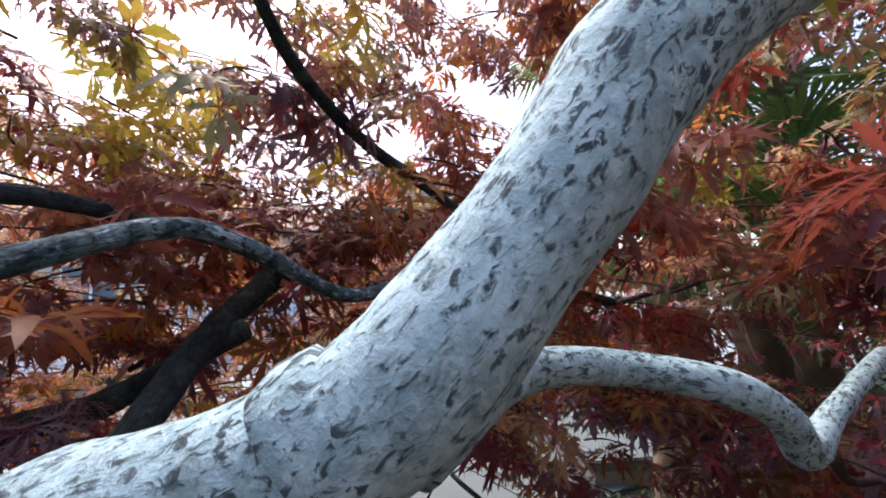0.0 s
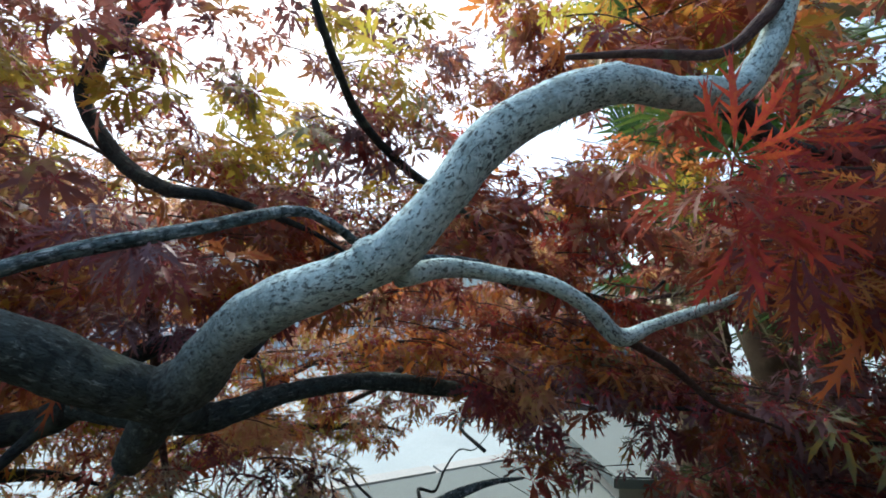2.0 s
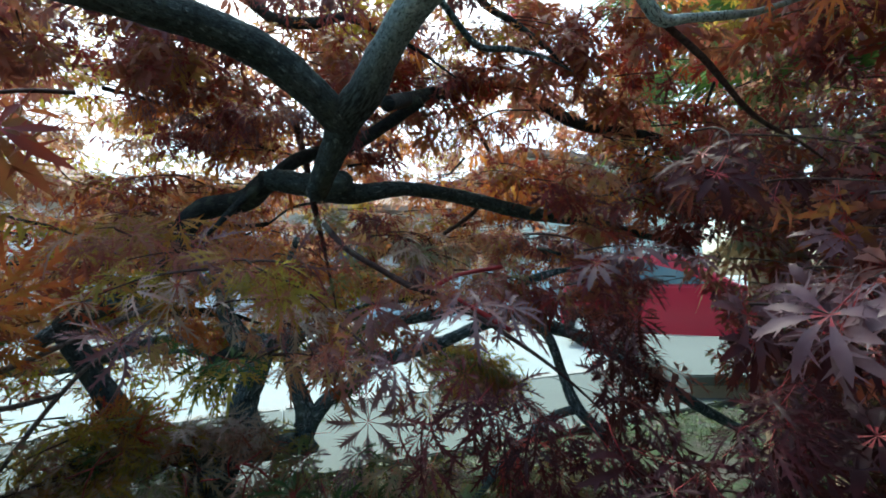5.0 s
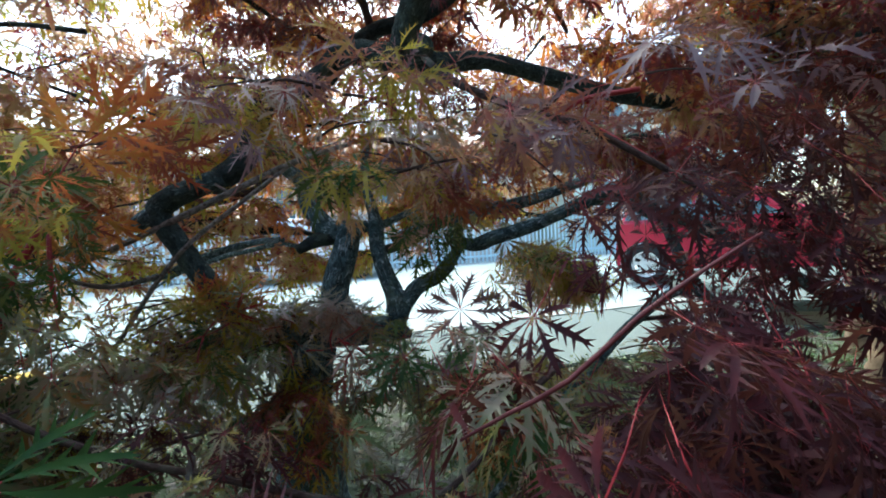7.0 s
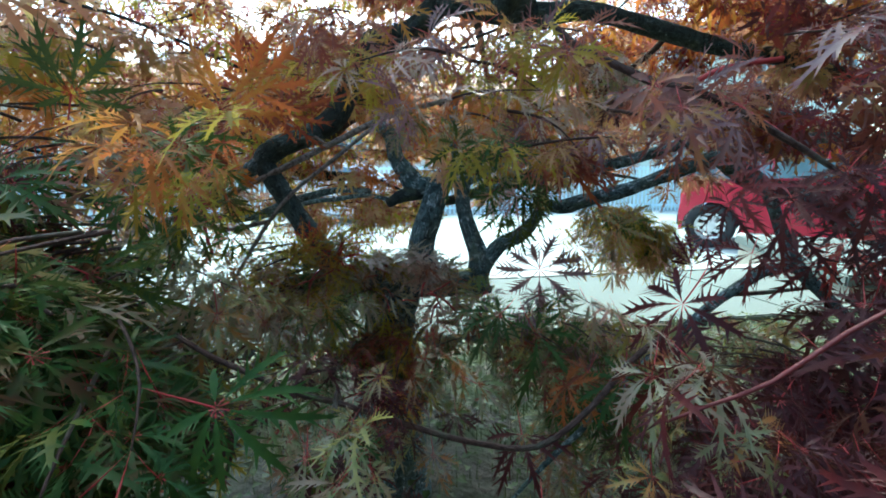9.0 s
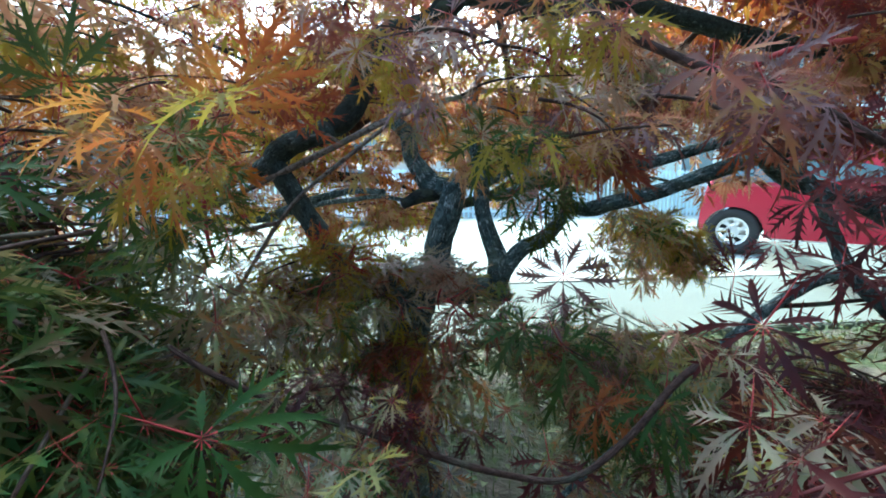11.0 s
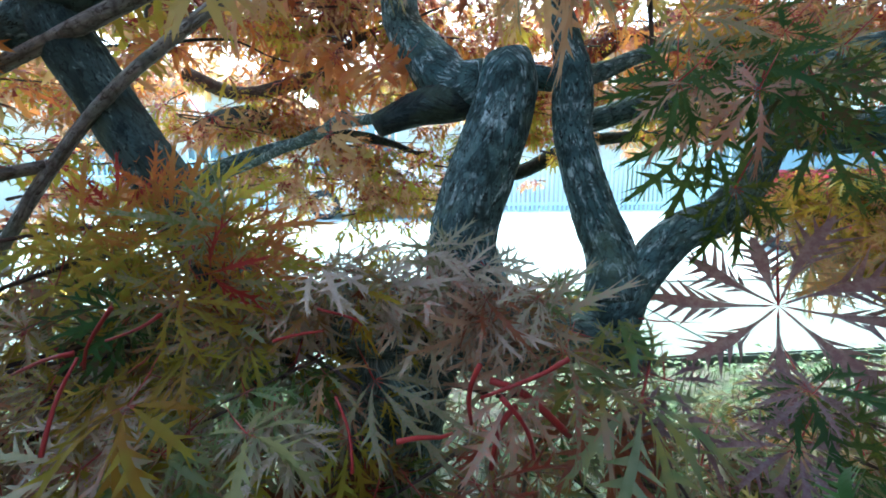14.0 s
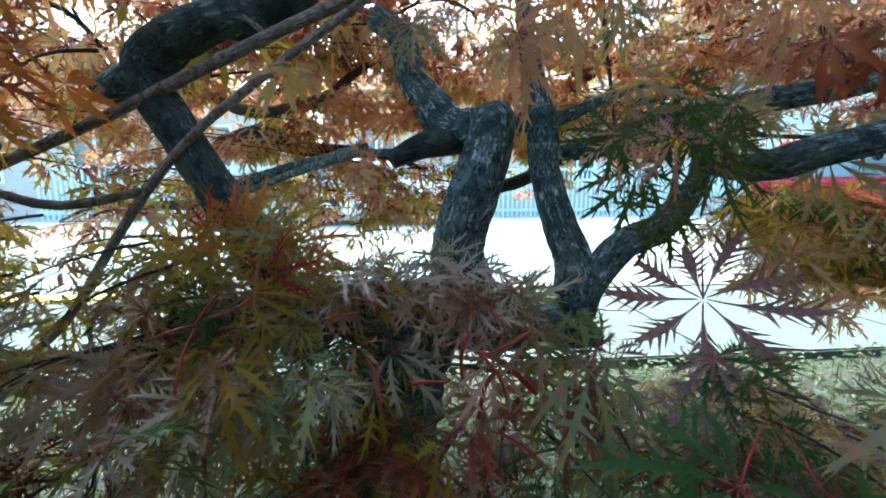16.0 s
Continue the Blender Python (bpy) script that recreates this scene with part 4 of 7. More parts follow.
def spray(at, heading, length, tone, lod, size, droop=25.0, nodes=5, single=False, keep=False, twig=True):
    """A fine twig with pairs of leaves."""
    p = Vector(at)
    rows = [(*p, 0.0022)]
    pitch = radians(rng.uniform(-5, 15))
    h = heading
    for k in range(nodes):
        h += rng.gauss(0, 14)
        pitch -= radians(droop / nodes) * rng.uniform(0.6, 1.4)
        d = Vector((-math.sin(radians(h)) * math.cos(pitch), math.cos(radians(h)) * math.cos(pitch), math.sin(pitch)))
        p = p + d * (length / nodes)
        rows.append((*p, 0.0022 * (1 - 0.7 * (k + 1) / nodes)))
        for side in (-1, 1):
            if rng.random() < 0.9:
                put_leaf(p, h + side * rng.uniform(30, 85), tone, lod, size * rng.uniform(0.5, 1.25), droop + rng.uniform(-10, 25), single, keep)
    put_leaf(p, h, tone, lod, size, droop + 10, single, keep)
    if twig and not any(is_clear(r[:3]) for r in rows):
        TWIGS.append(rows)


def pad(center, radii, count, tones, lod, size, out=None, single=False, keep=False, twig=True):
    """A layered cushion of sprays in an ellipsoid."""
    made = 0
    while made < count:
        q = Vector((rng.uniform(-1, 1), rng.uniform(-1, 1), rng.uniform(-1, 1)))
        if q.length > 1:
            continue
        made += 1
        at = Vector(center) + Vector((q.x * radii[0], q.y * radii[1], q.z * radii[2]))
        if out is None:
            away = at - TREE_FOOT
            h = math.degrees(math.atan2(-away.x, away.y)) + rng.gauss(0, 50)
        else:
            h = out + rng.gauss(0, 45)
        spray(at, h, size * rng.uniform(1.2, 2.2), rng.choice(tones), lod, size, rng.uniform(15, 45), rng.randint(3, 5), single, keep, twig)


def shell(az0, az1, r0, r1, z0, z1, count, tones, lod, size):
    """Sprays in flat layers on the far side of the crown, as a curtain round the viewpoint."""
    for _ in range(count):
        az, r = radians(rng.uniform(az0, az1)), rng.uniform(r0, r1)
        tier = 0.11 * math.floor((z0 + (z1 - z0) * rng.random()) / 0.11 + 0.5)
        z = tier + rng.gauss(0, 0.018) + 0.05 * math.sin(az * 9 + tier * 40) + 0.04 * math.sin(r * 7 + tier * 30)
        spray((-math.sin(az) * r, math.cos(az) * r, z), rng.uniform(0, 360), size * rng.uniform(1.4, 2.8), rng.choice(tones), lod, size, rng.uniform(4, 24), rng.randint(3, 5))


def hang_leaf(at, eye, size, roll, tone, tilt=0.0, pick=None):
    """A leaf with its face turned towards a point; roll 0: middle lobe down."""
    n = (Vector(eye) - Vector(at)).normalized()
    right = Vector((0, 0, 1)).cross(n).normalized()
    up = n.cross(right)
    c, sn = math.cos(radians(roll)), math.sin(radians(roll))
    y = -up * c + right * sn
    x = y.cross(n)
    m = Matrix(((x.x, y.x, n.x, at[0]), (x.y, y.y, n.y, at[1]), (x.z, y.z, n.z, at[2]), (0, 0, 0, 1)))
    m = m @ pose(0, 0, 0, tilt, 0, 0) @ Matrix.Scale(size, 4)
    if len(SINGLE) < 296:
        SINGLE.append((tone, rng.randrange(9) if pick is None else pick, m))


hang_leaf((-0.384, 0.770, 0.662), (-0.300, 0.100, 0.815), 0.172, 5, 'plum', 0, 9)
hang_leaf((-0.308, 0.799, 0.717), (-0.188, -0.119, 0.857), 0.106, -20, 'mixed', 20)
hang_leaf((-0.285, 0.820, 0.815), (-0.188, -0.119, 0.857), 0.150, 80, 'mixed', 25)
hang_leaf((-0.232, 0.842, 0.764), (-0.188, -0.119, 0.857), 0.132, 65, 'mixed', 30)
hang_leaf((-0.453, 0.717, 0.804), (-0.188, -0.119, 0.857), 0.114, -50, 'green', 20)
hang_leaf((-0.417, 0.747, 0.844), (-0.188, -0.119, 0.857), 0.123, -10, 'green', 15)
hang_leaf((-0.382, 0.786, 0.878), (-0.188, -0.119, 0.857), 0.114, 30, 'mixed', 20)
hang_leaf((-0.427, 0.736, 0.763), (-0.188, -0.119, 0.857), 0.106, -25, 'green', 10)
hang_leaf((-0.086, 0.718, 0.710), (-0.188, -0.119, 0.857), 0.100, 178, 'maroon', 20)
hang_leaf((-0.661, 0.239, 0.995), (-0.188, -0.119, 0.857), 0.170, 125, 'orange', 35)
hang_leaf((-0.670, 0.204, 0.963), (-0.188, -0.119, 0.857), 0.150, 150, 'orange', 20)
hang_leaf((-0.682, 0.318, 0.976), (-0.188, -0.119, 0.857), 0.140, 100, 'red', 40)
hang_leaf((-0.676, 0.143, 0.912), (-0.188, -0.119, 0.857), 0.130, 60, 'green', 30)
hang_leaf((-0.695, 0.095, 0.850), (-0.188, -0.119, 0.857), 0.140, 40, 'green', 20)
hang_leaf((-0.684, 0.039, 0.770), (-0.188, -0.119, 0.857), 0.150, 50, 'green', 25)
hang_leaf((-0.727, 0.021, 0.687), (-0.188, -0.119, 0.857), 0.150, 70, 'green', 30)
hang_leaf((-0.762, 0.078, 0.968), (-0.188, -0.119, 0.857), 0.140, 170, 'green', 10)
hang_leaf((-0.837, 0.460, 0.673), (-0.188, -0.119, 0.857), 0.114, 95, 'orange', 50)
hang_leaf((-0.494, 0.652, 0.599), (-0.188, -0.119, 0.857), 0.114, -40, 'red', 45)
hang_leaf((-0.696, 0.526, 0.691), (-0.453, 0.323, 0.771), 0.073, 27, 'mauve', 53)
hang_leaf((-0.559, 0.617, 0.679), (-0.453, 0.323, 0.771), 0.061, 47, 'mauve', 81)
hang_leaf((-0.640, 0.547, 0.693), (-0.453, 0.323, 0.771), 0.074, 80, 'mauve', 70)
hang_leaf((-0.731, 0.489, 0.673), (-0.453, 0.323, 0.771), 0.084, -100, 'mixed', 40)
hang_leaf((-0.572, 0.620, 0.678), (-0.453, 0.323, 0.771), 0.081, 47, 'mixed', 71)
hang_leaf((-0.591, 0.621, 0.680), (-0.453, 0.323, 0.771), 0.081, -88, 'mauve', 51)
hang_leaf((-0.707, 0.541, 0.679), (-0.453, 0.323, 0.771), 0.081, -17, 'mauve', 48)
hang_leaf((-0.681, 0.548, 0.690), (-0.453, 0.323, 0.771), 0.082, 40, 'mauve', 59)
hang_leaf((-0.535, 0.608, 0.671), (-0.453, 0.323, 0.771), 0.081, 102, 'mauve', 75)
hang_leaf((-0.609, 0.607, 0.698), (-0.453, 0.323, 0.771), 0.072, -47, 'mauve', 51)
hang_leaf((-0.612, 0.575, 0.692), (-0.453, 0.323, 0.771), 0.057, 87, 'mauve', 46)
hang_leaf((-0.577, 0.575, 0.671), (-0.453, 0.323, 0.771), 0.073, -100, 'mauve', 75)
hang_leaf((-0.627, 0.559, 0.673), (-0.453, 0.323, 0.771), 0.062, -102, 'mauve', 41)
hang_leaf((-0.618, 0.568, 0.719), (-0.453, 0.323, 0.771), 0.067, 24, 'mauve', 55)
hang_leaf((-0.542, 0.618, 0.686), (-0.453, 0.323, 0.771), 0.059, 79, 'mixed', 72)
hang_leaf((-0.644, 0.570, 0.685), (-0.453, 0.323, 0.771), 0.072, 26, 'mauve', 51)
hang_leaf((-0.652, 0.545, 0.689), (-0.453, 0.323, 0.771), 0.064, 105, 'mauve', 68)
hang_leaf((-0.697, 0.559, 0.673), (-0.453, 0.323, 0.771), 0.064, -27, 'mauve', 76)
hang_leaf((-0.737, 0.505, 0.677), (-0.453, 0.323, 0.771), 0.075, -32, 'olive', 68)
hang_leaf((-0.662, 0.580, 0.685), (-0.453, 0.323, 0.771), 0.056, -28, 'mixed', 72)
hang_leaf((-0.623, 0.572, 0.703), (-0.453, 0.323, 0.771), 0.064, -28, 'mauve', 68)
hang_leaf((-0.593, 0.617, 0.702), (-0.453, 0.323, 0.771), 0.084, 40, 'mauve', 47)
hang_leaf((-0.693, 0.518, 0.678), (-0.453, 0.323, 0.771), 0.061, -14, 'mauve', 64)
hang_leaf((-0.627, 0.581, 0.663), (-0.453, 0.323, 0.771), 0.062, 68, 'mauve', 41)
hang_leaf((-0.597, 0.599, 0.700), (-0.453, 0.323, 0.771), 0.063, 63, 'mauve', 52)
hang_leaf((-0.724, 0.532, 0.667), (-0.453, 0.323, 0.771), 0.061, -48, 'mauve', 59)
hang_leaf((-0.737, 0.512, 0.677), (-0.453, 0.323, 0.771), 0.068, 4, 'mixed', 46)
hang_leaf((-0.676, 0.543, 0.701), (-0.453, 0.323, 0.771), 0.067, 92, 'mauve', 44)
hang_leaf((-0.654, 0.564, 0.676), (-0.453, 0.323, 0.771), 0.070, 12, 'olive', 67)
hang_leaf((-0.596, 0.599, 0.664), (-0.453, 0.323, 0.771), 0.071, -46, 'mauve', 60)
hang_leaf((-0.575, 0.628, 0.652), (-0.453, 0.323, 0.771), 0.059, -56, 'mauve', 60)
hang_leaf((-0.612, 0.602, 0.657), (-0.453, 0.323, 0.771), 0.082, 16, 'mauve', 51)
hang_leaf((-0.715, 0.507, 0.690), (-0.453, 0.323, 0.771), 0.056, 8, 'mauve', 61)
hang_leaf((-0.616, 0.569, 0.702), (-0.453, 0.323, 0.771), 0.081, -5, 'mauve', 41)
hang_leaf((-0.722, 0.544, 0.708), (-0.453, 0.323, 0.771), 0.059, -57, 'mauve', 61)
hang_leaf((-0.569, 0.578, 0.673), (-0.453, 0.323, 0.771), 0.074, 79, 'mauve', 57)
hang_leaf((-0.700, 0.531, 0.685), (-0.453, 0.323, 0.771), 0.057, -38, 'mauve', 40)
hang_leaf((-0.724, 0.497, 0.708), (-0.453, 0.323, 0.771), 0.057, 104, 'orange', 56)
hang_leaf((-0.633, 0.553, 0.699), (-0.453, 0.323, 0.771), 0.057, -25, 'mixed', 75)
hang_leaf((-0.671, 0.543, 0.715), (-0.453, 0.323, 0.771), 0.059, 12, 'mixed', 78)
hang_leaf((-0.573, 0.580, 0.686), (-0.453, 0.323, 0.771), 0.069, 33, 'red', 70)
hang_leaf((-0.579, 0.598, 0.677), (-0.453, 0.323, 0.771), 0.066, 0, 'mauve', 69)
hang_leaf((-0.542, 0.598, 0.688), (-0.453, 0.323, 0.771), 0.062, -50, 'mauve', 63)
hang_leaf((-0.675, 0.570, 0.698), (-0.453, 0.323, 0.771), 0.083, -27, 'red', 80)
hang_leaf((-0.682, 0.521, 0.699), (-0.453, 0.323, 0.771), 0.079, 35, 'mauve', 80)
hang_leaf((-0.611, 0.586, 0.674), (-0.453, 0.323, 0.771), 0.058, 19, 'mauve', 50)
hang_leaf((-0.704, 0.532, 0.697), (-0.453, 0.323, 0.771), 0.072, 35, 'mixed', 66)
hang_leaf((-0.727, 0.488, 0.670), (-0.453, 0.323, 0.771), 0.080, 38, 'mixed', 56)
hang_leaf((-0.677, 0.524, 0.709), (-0.453, 0.323, 0.771), 0.085, 14, 'mauve', 78)
hang_leaf((-0.747, 0.524, 0.665), (-0.453, 0.323, 0.771), 0.057, -38, 'red', 66)
hang_leaf((-0.740, 0.509, 0.655), (-0.453, 0.323, 0.771), 0.069, 44, 'mixed', 67)
hang_leaf((-0.624, 0.576, 0.666), (-0.453, 0.323, 0.771), 0.084, -27, 'mauve', 62)
hang_leaf((-0.653, 0.540, 0.690), (-0.453, 0.323, 0.771), 0.076, 56, 'olive', 83)
hang_leaf((-0.605, 0.586, 0.707), (-0.453, 0.323, 0.771), 0.082, -74, 'mixed', 79)
hang_leaf((-0.556, 0.613, 0.678), (-0.453, 0.323, 0.771), 0.077, -69, 'mauve', 57)
hang_leaf((-0.739, 0.531, 0.681), (-0.453, 0.323, 0.771), 0.081, 8, 'mauve', 46)
hang_leaf((-0.611, 0.605, 0.687), (-0.453, 0.323, 0.771), 0.073, -51, 'mauve', 47)
hang_leaf((-0.683, 0.522, 0.680), (-0.453, 0.323, 0.771), 0.072, -57, 'mixed', 79)
hang_leaf((-0.718, 0.513, 0.661), (-0.453, 0.323, 0.771), 0.073, -7, 'mauve', 60)
hang_leaf((-0.628, 0.607, 0.710), (-0.453, 0.323, 0.771), 0.057, 98, 'mauve', 56)
hang_leaf((-0.702, 0.496, 0.709), (-0.453, 0.323, 0.771), 0.067, 52, 'olive', 47)
hang_leaf((-0.856, 0.452, 0.720), (-0.453, 0.323, 0.771), 0.083, -87, 'olive', 69)
hang_leaf((-0.715, 0.484, 0.672), (-0.453, 0.323, 0.771), 0.086, -44, 'mixed', 48)
hang_leaf((-0.729, 0.487, 0.738), (-0.453, 0.323, 0.771), 0.087, -111, 'mixed', 65)
hang_leaf((-0.751, 0.481, 0.747), (-0.453, 0.323, 0.771), 0.073, -3, 'olive', 67)
hang_leaf((-0.726, 0.474, 0.708), (-0.453, 0.323, 0.771), 0.070, 92, 'crimson', 68)
hang_leaf((-0.869, 0.434, 0.659), (-0.453, 0.323, 0.771), 0.063, 105, 'mixed', 46)
hang_leaf((-0.815, 0.458, 0.704), (-0.453, 0.323, 0.771), 0.080, 106, 'olive', 26)
hang_leaf((-0.723, 0.508, 0.716), (-0.453, 0.323, 0.771), 0.076, 40, 'orange', 57)
hang_leaf((-0.755, 0.484, 0.685), (-0.453, 0.323, 0.771), 0.065, 34, 'mixed', 50)
hang_leaf((-0.797, 0.447, 0.666), (-0.453, 0.323, 0.771), 0.063, 14, 'mixed', 45)
hang_leaf((-0.750, 0.473, 0.712), (-0.453, 0.323, 0.771), 0.066, -4, 'olive', 69)
hang_leaf((-0.848, 0.435, 0.730), (-0.453, 0.323, 0.771), 0.077, -25, 'olive', 54)
hang_leaf((-0.767, 0.438, 0.679), (-0.453, 0.323, 0.771), 0.075, -60, 'green', 57)
hang_leaf((-0.812, 0.452, 0.710), (-0.453, 0.323, 0.771), 0.083, -35, 'olive', 50)
hang_leaf((-0.773, 0.473, 0.685), (-0.453, 0.323, 0.771), 0.087, -93, 'mixed', 51)
hang_leaf((-0.816, 0.463, 0.675), (-0.453, 0.323, 0.771), 0.082, 22, 'mixed', 75)
hang_leaf((-0.721, 0.480, 0.703), (-0.453, 0.323, 0.771), 0.065, 88, 'mixed', 50)
hang_leaf((-0.881, 0.427, 0.668), (-0.453, 0.323, 0.771), 0.088, -28, 'green', 76)
hang_leaf((-0.814, 0.449, 0.702), (-0.453, 0.323, 0.771), 0.081, 94, 'mixed', 61)
hang_leaf((-0.736, 0.456, 0.691), (-0.453, 0.323, 0.771), 0.083, 38, 'olive', 51)
hang_leaf((-0.785, 0.488, 0.726), (-0.453, 0.323, 0.771), 0.066, 75, 'crimson', 78)
hang_leaf((-0.468, 0.716, 0.865), (-0.453, 0.323, 0.771), 0.075, -3, 'green', 43)
hang_leaf((-0.472, 0.675, 0.847), (-0.453, 0.323, 0.771), 0.072, 4, 'green', 29)
hang_leaf((-0.381, 0.715, 0.806), (-0.453, 0.323, 0.771), 0.096, 12, 'green', 47)
hang_leaf((-0.389, 0.775, 0.860), (-0.453, 0.323, 0.771), 0.098, 43, 'mixed', 46)
hang_leaf((-0.454, 0.735, 0.863), (-0.453, 0.323, 0.771), 0.082, 41, 'mixed', 32)
hang_leaf((-0.425, 0.764, 0.898), (-0.453, 0.323, 0.771), 0.076, -1, 'green', 35)
hang_leaf((-0.395, 0.717, 0.841), (-0.453, 0.323, 0.771), 0.097, 26, 'green', 53)
hang_leaf((-0.428, 0.717, 0.850), (-0.453, 0.323, 0.771), 0.099, 36, 'green', 50)
hang_leaf((-0.461, 0.676, 0.835), (-0.453, 0.323, 0.771), 0.076, -39, 'mauve', 37)
hang_leaf((-0.406, 0.753, 0.882), (-0.453, 0.323, 0.771), 0.083, -37, 'green', 33)
hang_leaf((-0.445, 0.741, 0.899), (-0.453, 0.323, 0.771), 0.077, -55, 'olive', 16)
hang_leaf((-0.375, 0.725, 0.861), (-0.453, 0.323, 0.771), 0.084, -40, 'green', 30)
hang_leaf((-0.469, 0.727, 0.897), (-0.453, 0.323, 0.771), 0.078, 34, 'mixed', 50)
hang_leaf((-0.364, 0.766, 0.836), (-0.453, 0.323, 0.771), 0.071, -19, 'green', 29)
hang_leaf((-0.470, 0.662, 0.836), (-0.453, 0.323, 0.771), 0.089, -47, 'green', 15)
hang_leaf((-0.422, 0.699, 0.832), (-0.453, 0.323, 0.771), 0.085, -20, 'mauve', 30)
hang_leaf((-0.358, 0.723, 0.568), (-0.453, 0.323, 0.771), 0.087, 101, 'green', 63)
hang_leaf((-0.473, 0.657, 0.624), (-0.453, 0.323, 0.771), 0.095, -97, 'mixed', 46)
hang_leaf((-0.370, 0.692, 0.620), (-0.453, 0.323, 0.771), 0.072, -24, 'plum', 46)
hang_leaf((-0.333, 0.748, 0.606), (-0.453, 0.323, 0.771), 0.093, -7, 'green', 36)
hang_leaf((-0.378, 0.675, 0.585), (-0.453, 0.323, 0.771), 0.098, -13, 'plum', 25)
hang_leaf((-0.810, 0.454, 0.730), (-0.453, 0.323, 0.771), 0.090, 40, 'olive', 50)
hang_leaf((-0.766, 0.483, 0.742), (-0.453, 0.323, 0.771), 0.090, 100, 'olive', 50)
hang_leaf((-0.738, 0.503, 0.730), (-0.453, 0.323, 0.771), 0.090, 60, 'orange', 60)
hang_leaf((-0.793, 0.464, 0.726), (-0.453, 0.323, 0.771), 0.090, -60, 'olive', 60)
hang_leaf((-0.833, 0.422, 0.697), (-0.453, 0.323, 0.771), 0.090, 20, 'mixed', 60)
hang_leaf((-0.781, 0.451, 0.681), (-0.453, 0.323, 0.771), 0.100, -30, 'green', 55)
hang_leaf((-0.733, 0.477, 0.666), (-0.453, 0.323, 0.771), 0.100, 10, 'mixed', 45)
hang_leaf((-0.684, 0.503, 0.642), (-0.453, 0.323, 0.771), 0.100, -20, 'green', 45)
hang_leaf((-0.635, 0.530, 0.631), (-0.453, 0.323, 0.771), 0.100, 25, 'mixed', 40)
hang_leaf((-0.525, 0.612, 0.646), (-0.453, 0.323, 0.771), 0.100, -15, 'mixed', 55)
hang_leaf((-0.553, 0.607, 0.648), (-0.453, 0.323, 0.771), 0.090, -80, 'mauve', 40)
hang_leaf((-0.526, 0.630, 0.656), (-0.453, 0.323, 0.771), 0.090, -100, 'mixed', 55)
hang_leaf((-0.461, 0.658, 0.621), (-0.453, 0.323, 0.771), 0.100, 10, 'plum', 40)
hang_leaf((-0.370, 0.712, 0.617), (-0.453, 0.323, 0.771), 0.100, 35, 'green', 45)
hang_leaf((-0.490, 0.624, 0.597), (-0.453, 0.323, 0.771), 0.110, -10, 'red', 40)
hang_leaf((-0.557, 0.586, 0.614), (-0.453, 0.323, 0.771), 0.100, -30, 'mauve', 40)
hang_leaf((-0.777, 0.427, 0.739), (-0.453, 0.323, 0.771), 0.068, 150, 'orange', 35)
hang_leaf((-0.770, 0.448, 0.734), (-0.453, 0.323, 0.771), 0.072, 120, 'olive', 40)
hang_leaf((-0.756, 0.467, 0.744), (-0.453, 0.323, 0.771), 0.072, 140, 'orange', 30)
hang_leaf((-0.740, 0.484, 0.736), (-0.453, 0.323, 0.771), 0.068, 110, 'olive', 35)
hang_leaf((-0.745, 0.470, 0.723), (-0.453, 0.323, 0.771), 0.064, 95, 'orange', 45)
hang_leaf((-0.777, 0.446, 0.749), (-0.453, 0.323, 0.771), 0.056, 170, 'crimson', 30)
hang_leaf((-0.728, 0.495, 0.715), (-0.453, 0.323, 0.771), 0.060, 90, 'olive', 50)
hang_leaf((-0.788, 0.418, 0.722), (-0.453, 0.323, 0.771), 0.064, 160, 'olive', 40)
hang_leaf((-0.767, 0.463, 0.763), (-0.453, 0.323, 0.771), 0.048, 180, 'orange', 30)
hang_leaf((-0.882, 0.440, 0.629), (-0.453, 0.323, 0.771), 0.080, -20, 'mixed', 50)
hang_leaf((-0.842, 0.475, 0.625), (-0.453, 0.323, 0.771), 0.080, 30, 'mixed', 45)
hang_leaf((-0.789, 0.490, 0.592), (-0.453, 0.323, 0.771), 0.085, 0, 'mixed', 50)
hang_leaf((-0.877, 0.422, 0.580), (-0.453, 0.323, 0.771), 0.085, 20, 'mixed', 45)
hang_leaf((-0.826, 0.451, 0.567), (-0.453, 0.323, 0.771), 0.090, -30, 'olive', 50)
hang_leaf((-0.745, 0.499, 0.562), (-0.453, 0.323, 0.771), 0.090, 10, 'mixed', 45)
hang_leaf((-0.703, 0.535, 0.556), (-0.453, 0.323, 0.771), 0.085, -20, 'mixed', 50)
hang_leaf((-0.646, 0.567, 0.542), (-0.453, 0.323, 0.771), 0.085, 30, 'mixed', 45)
hang_leaf((-0.584, 0.630, 0.548), (-0.453, 0.323, 0.771), 0.080, -10, 'crimson', 50)
hang_leaf((-0.538, 0.678, 0.530), (-0.453, 0.323, 0.771), 0.080, 20, 'mixed', 45)
hang_leaf((-0.821, 0.502, 0.635), (-0.453, 0.323, 0.771), 0.070, 60, 'mixed', 50)
hang_leaf((-0.922, 0.433, 0.662), (-0.453, 0.323, 0.771), 0.070, 100, 'mixed', 40)
hang_leaf((-0.856, 0.450, 0.601), (-0.453, 0.323, 0.771), 0.075, -60, 'mixed', 40)
hang_leaf((-0.089, 0.311, 0.845), (-0.148, -0.172, 0.868), 0.075, 20, 'maroon', 48)
hang_leaf((-0.058, 0.356, 0.877), (-0.148, -0.172, 0.868), 0.080, -40, 'wine', 58)
hang_leaf((-0.040, 0.310, 0.825), (-0.148, -0.172, 0.868), 0.080, 10, 'maroon', 53)
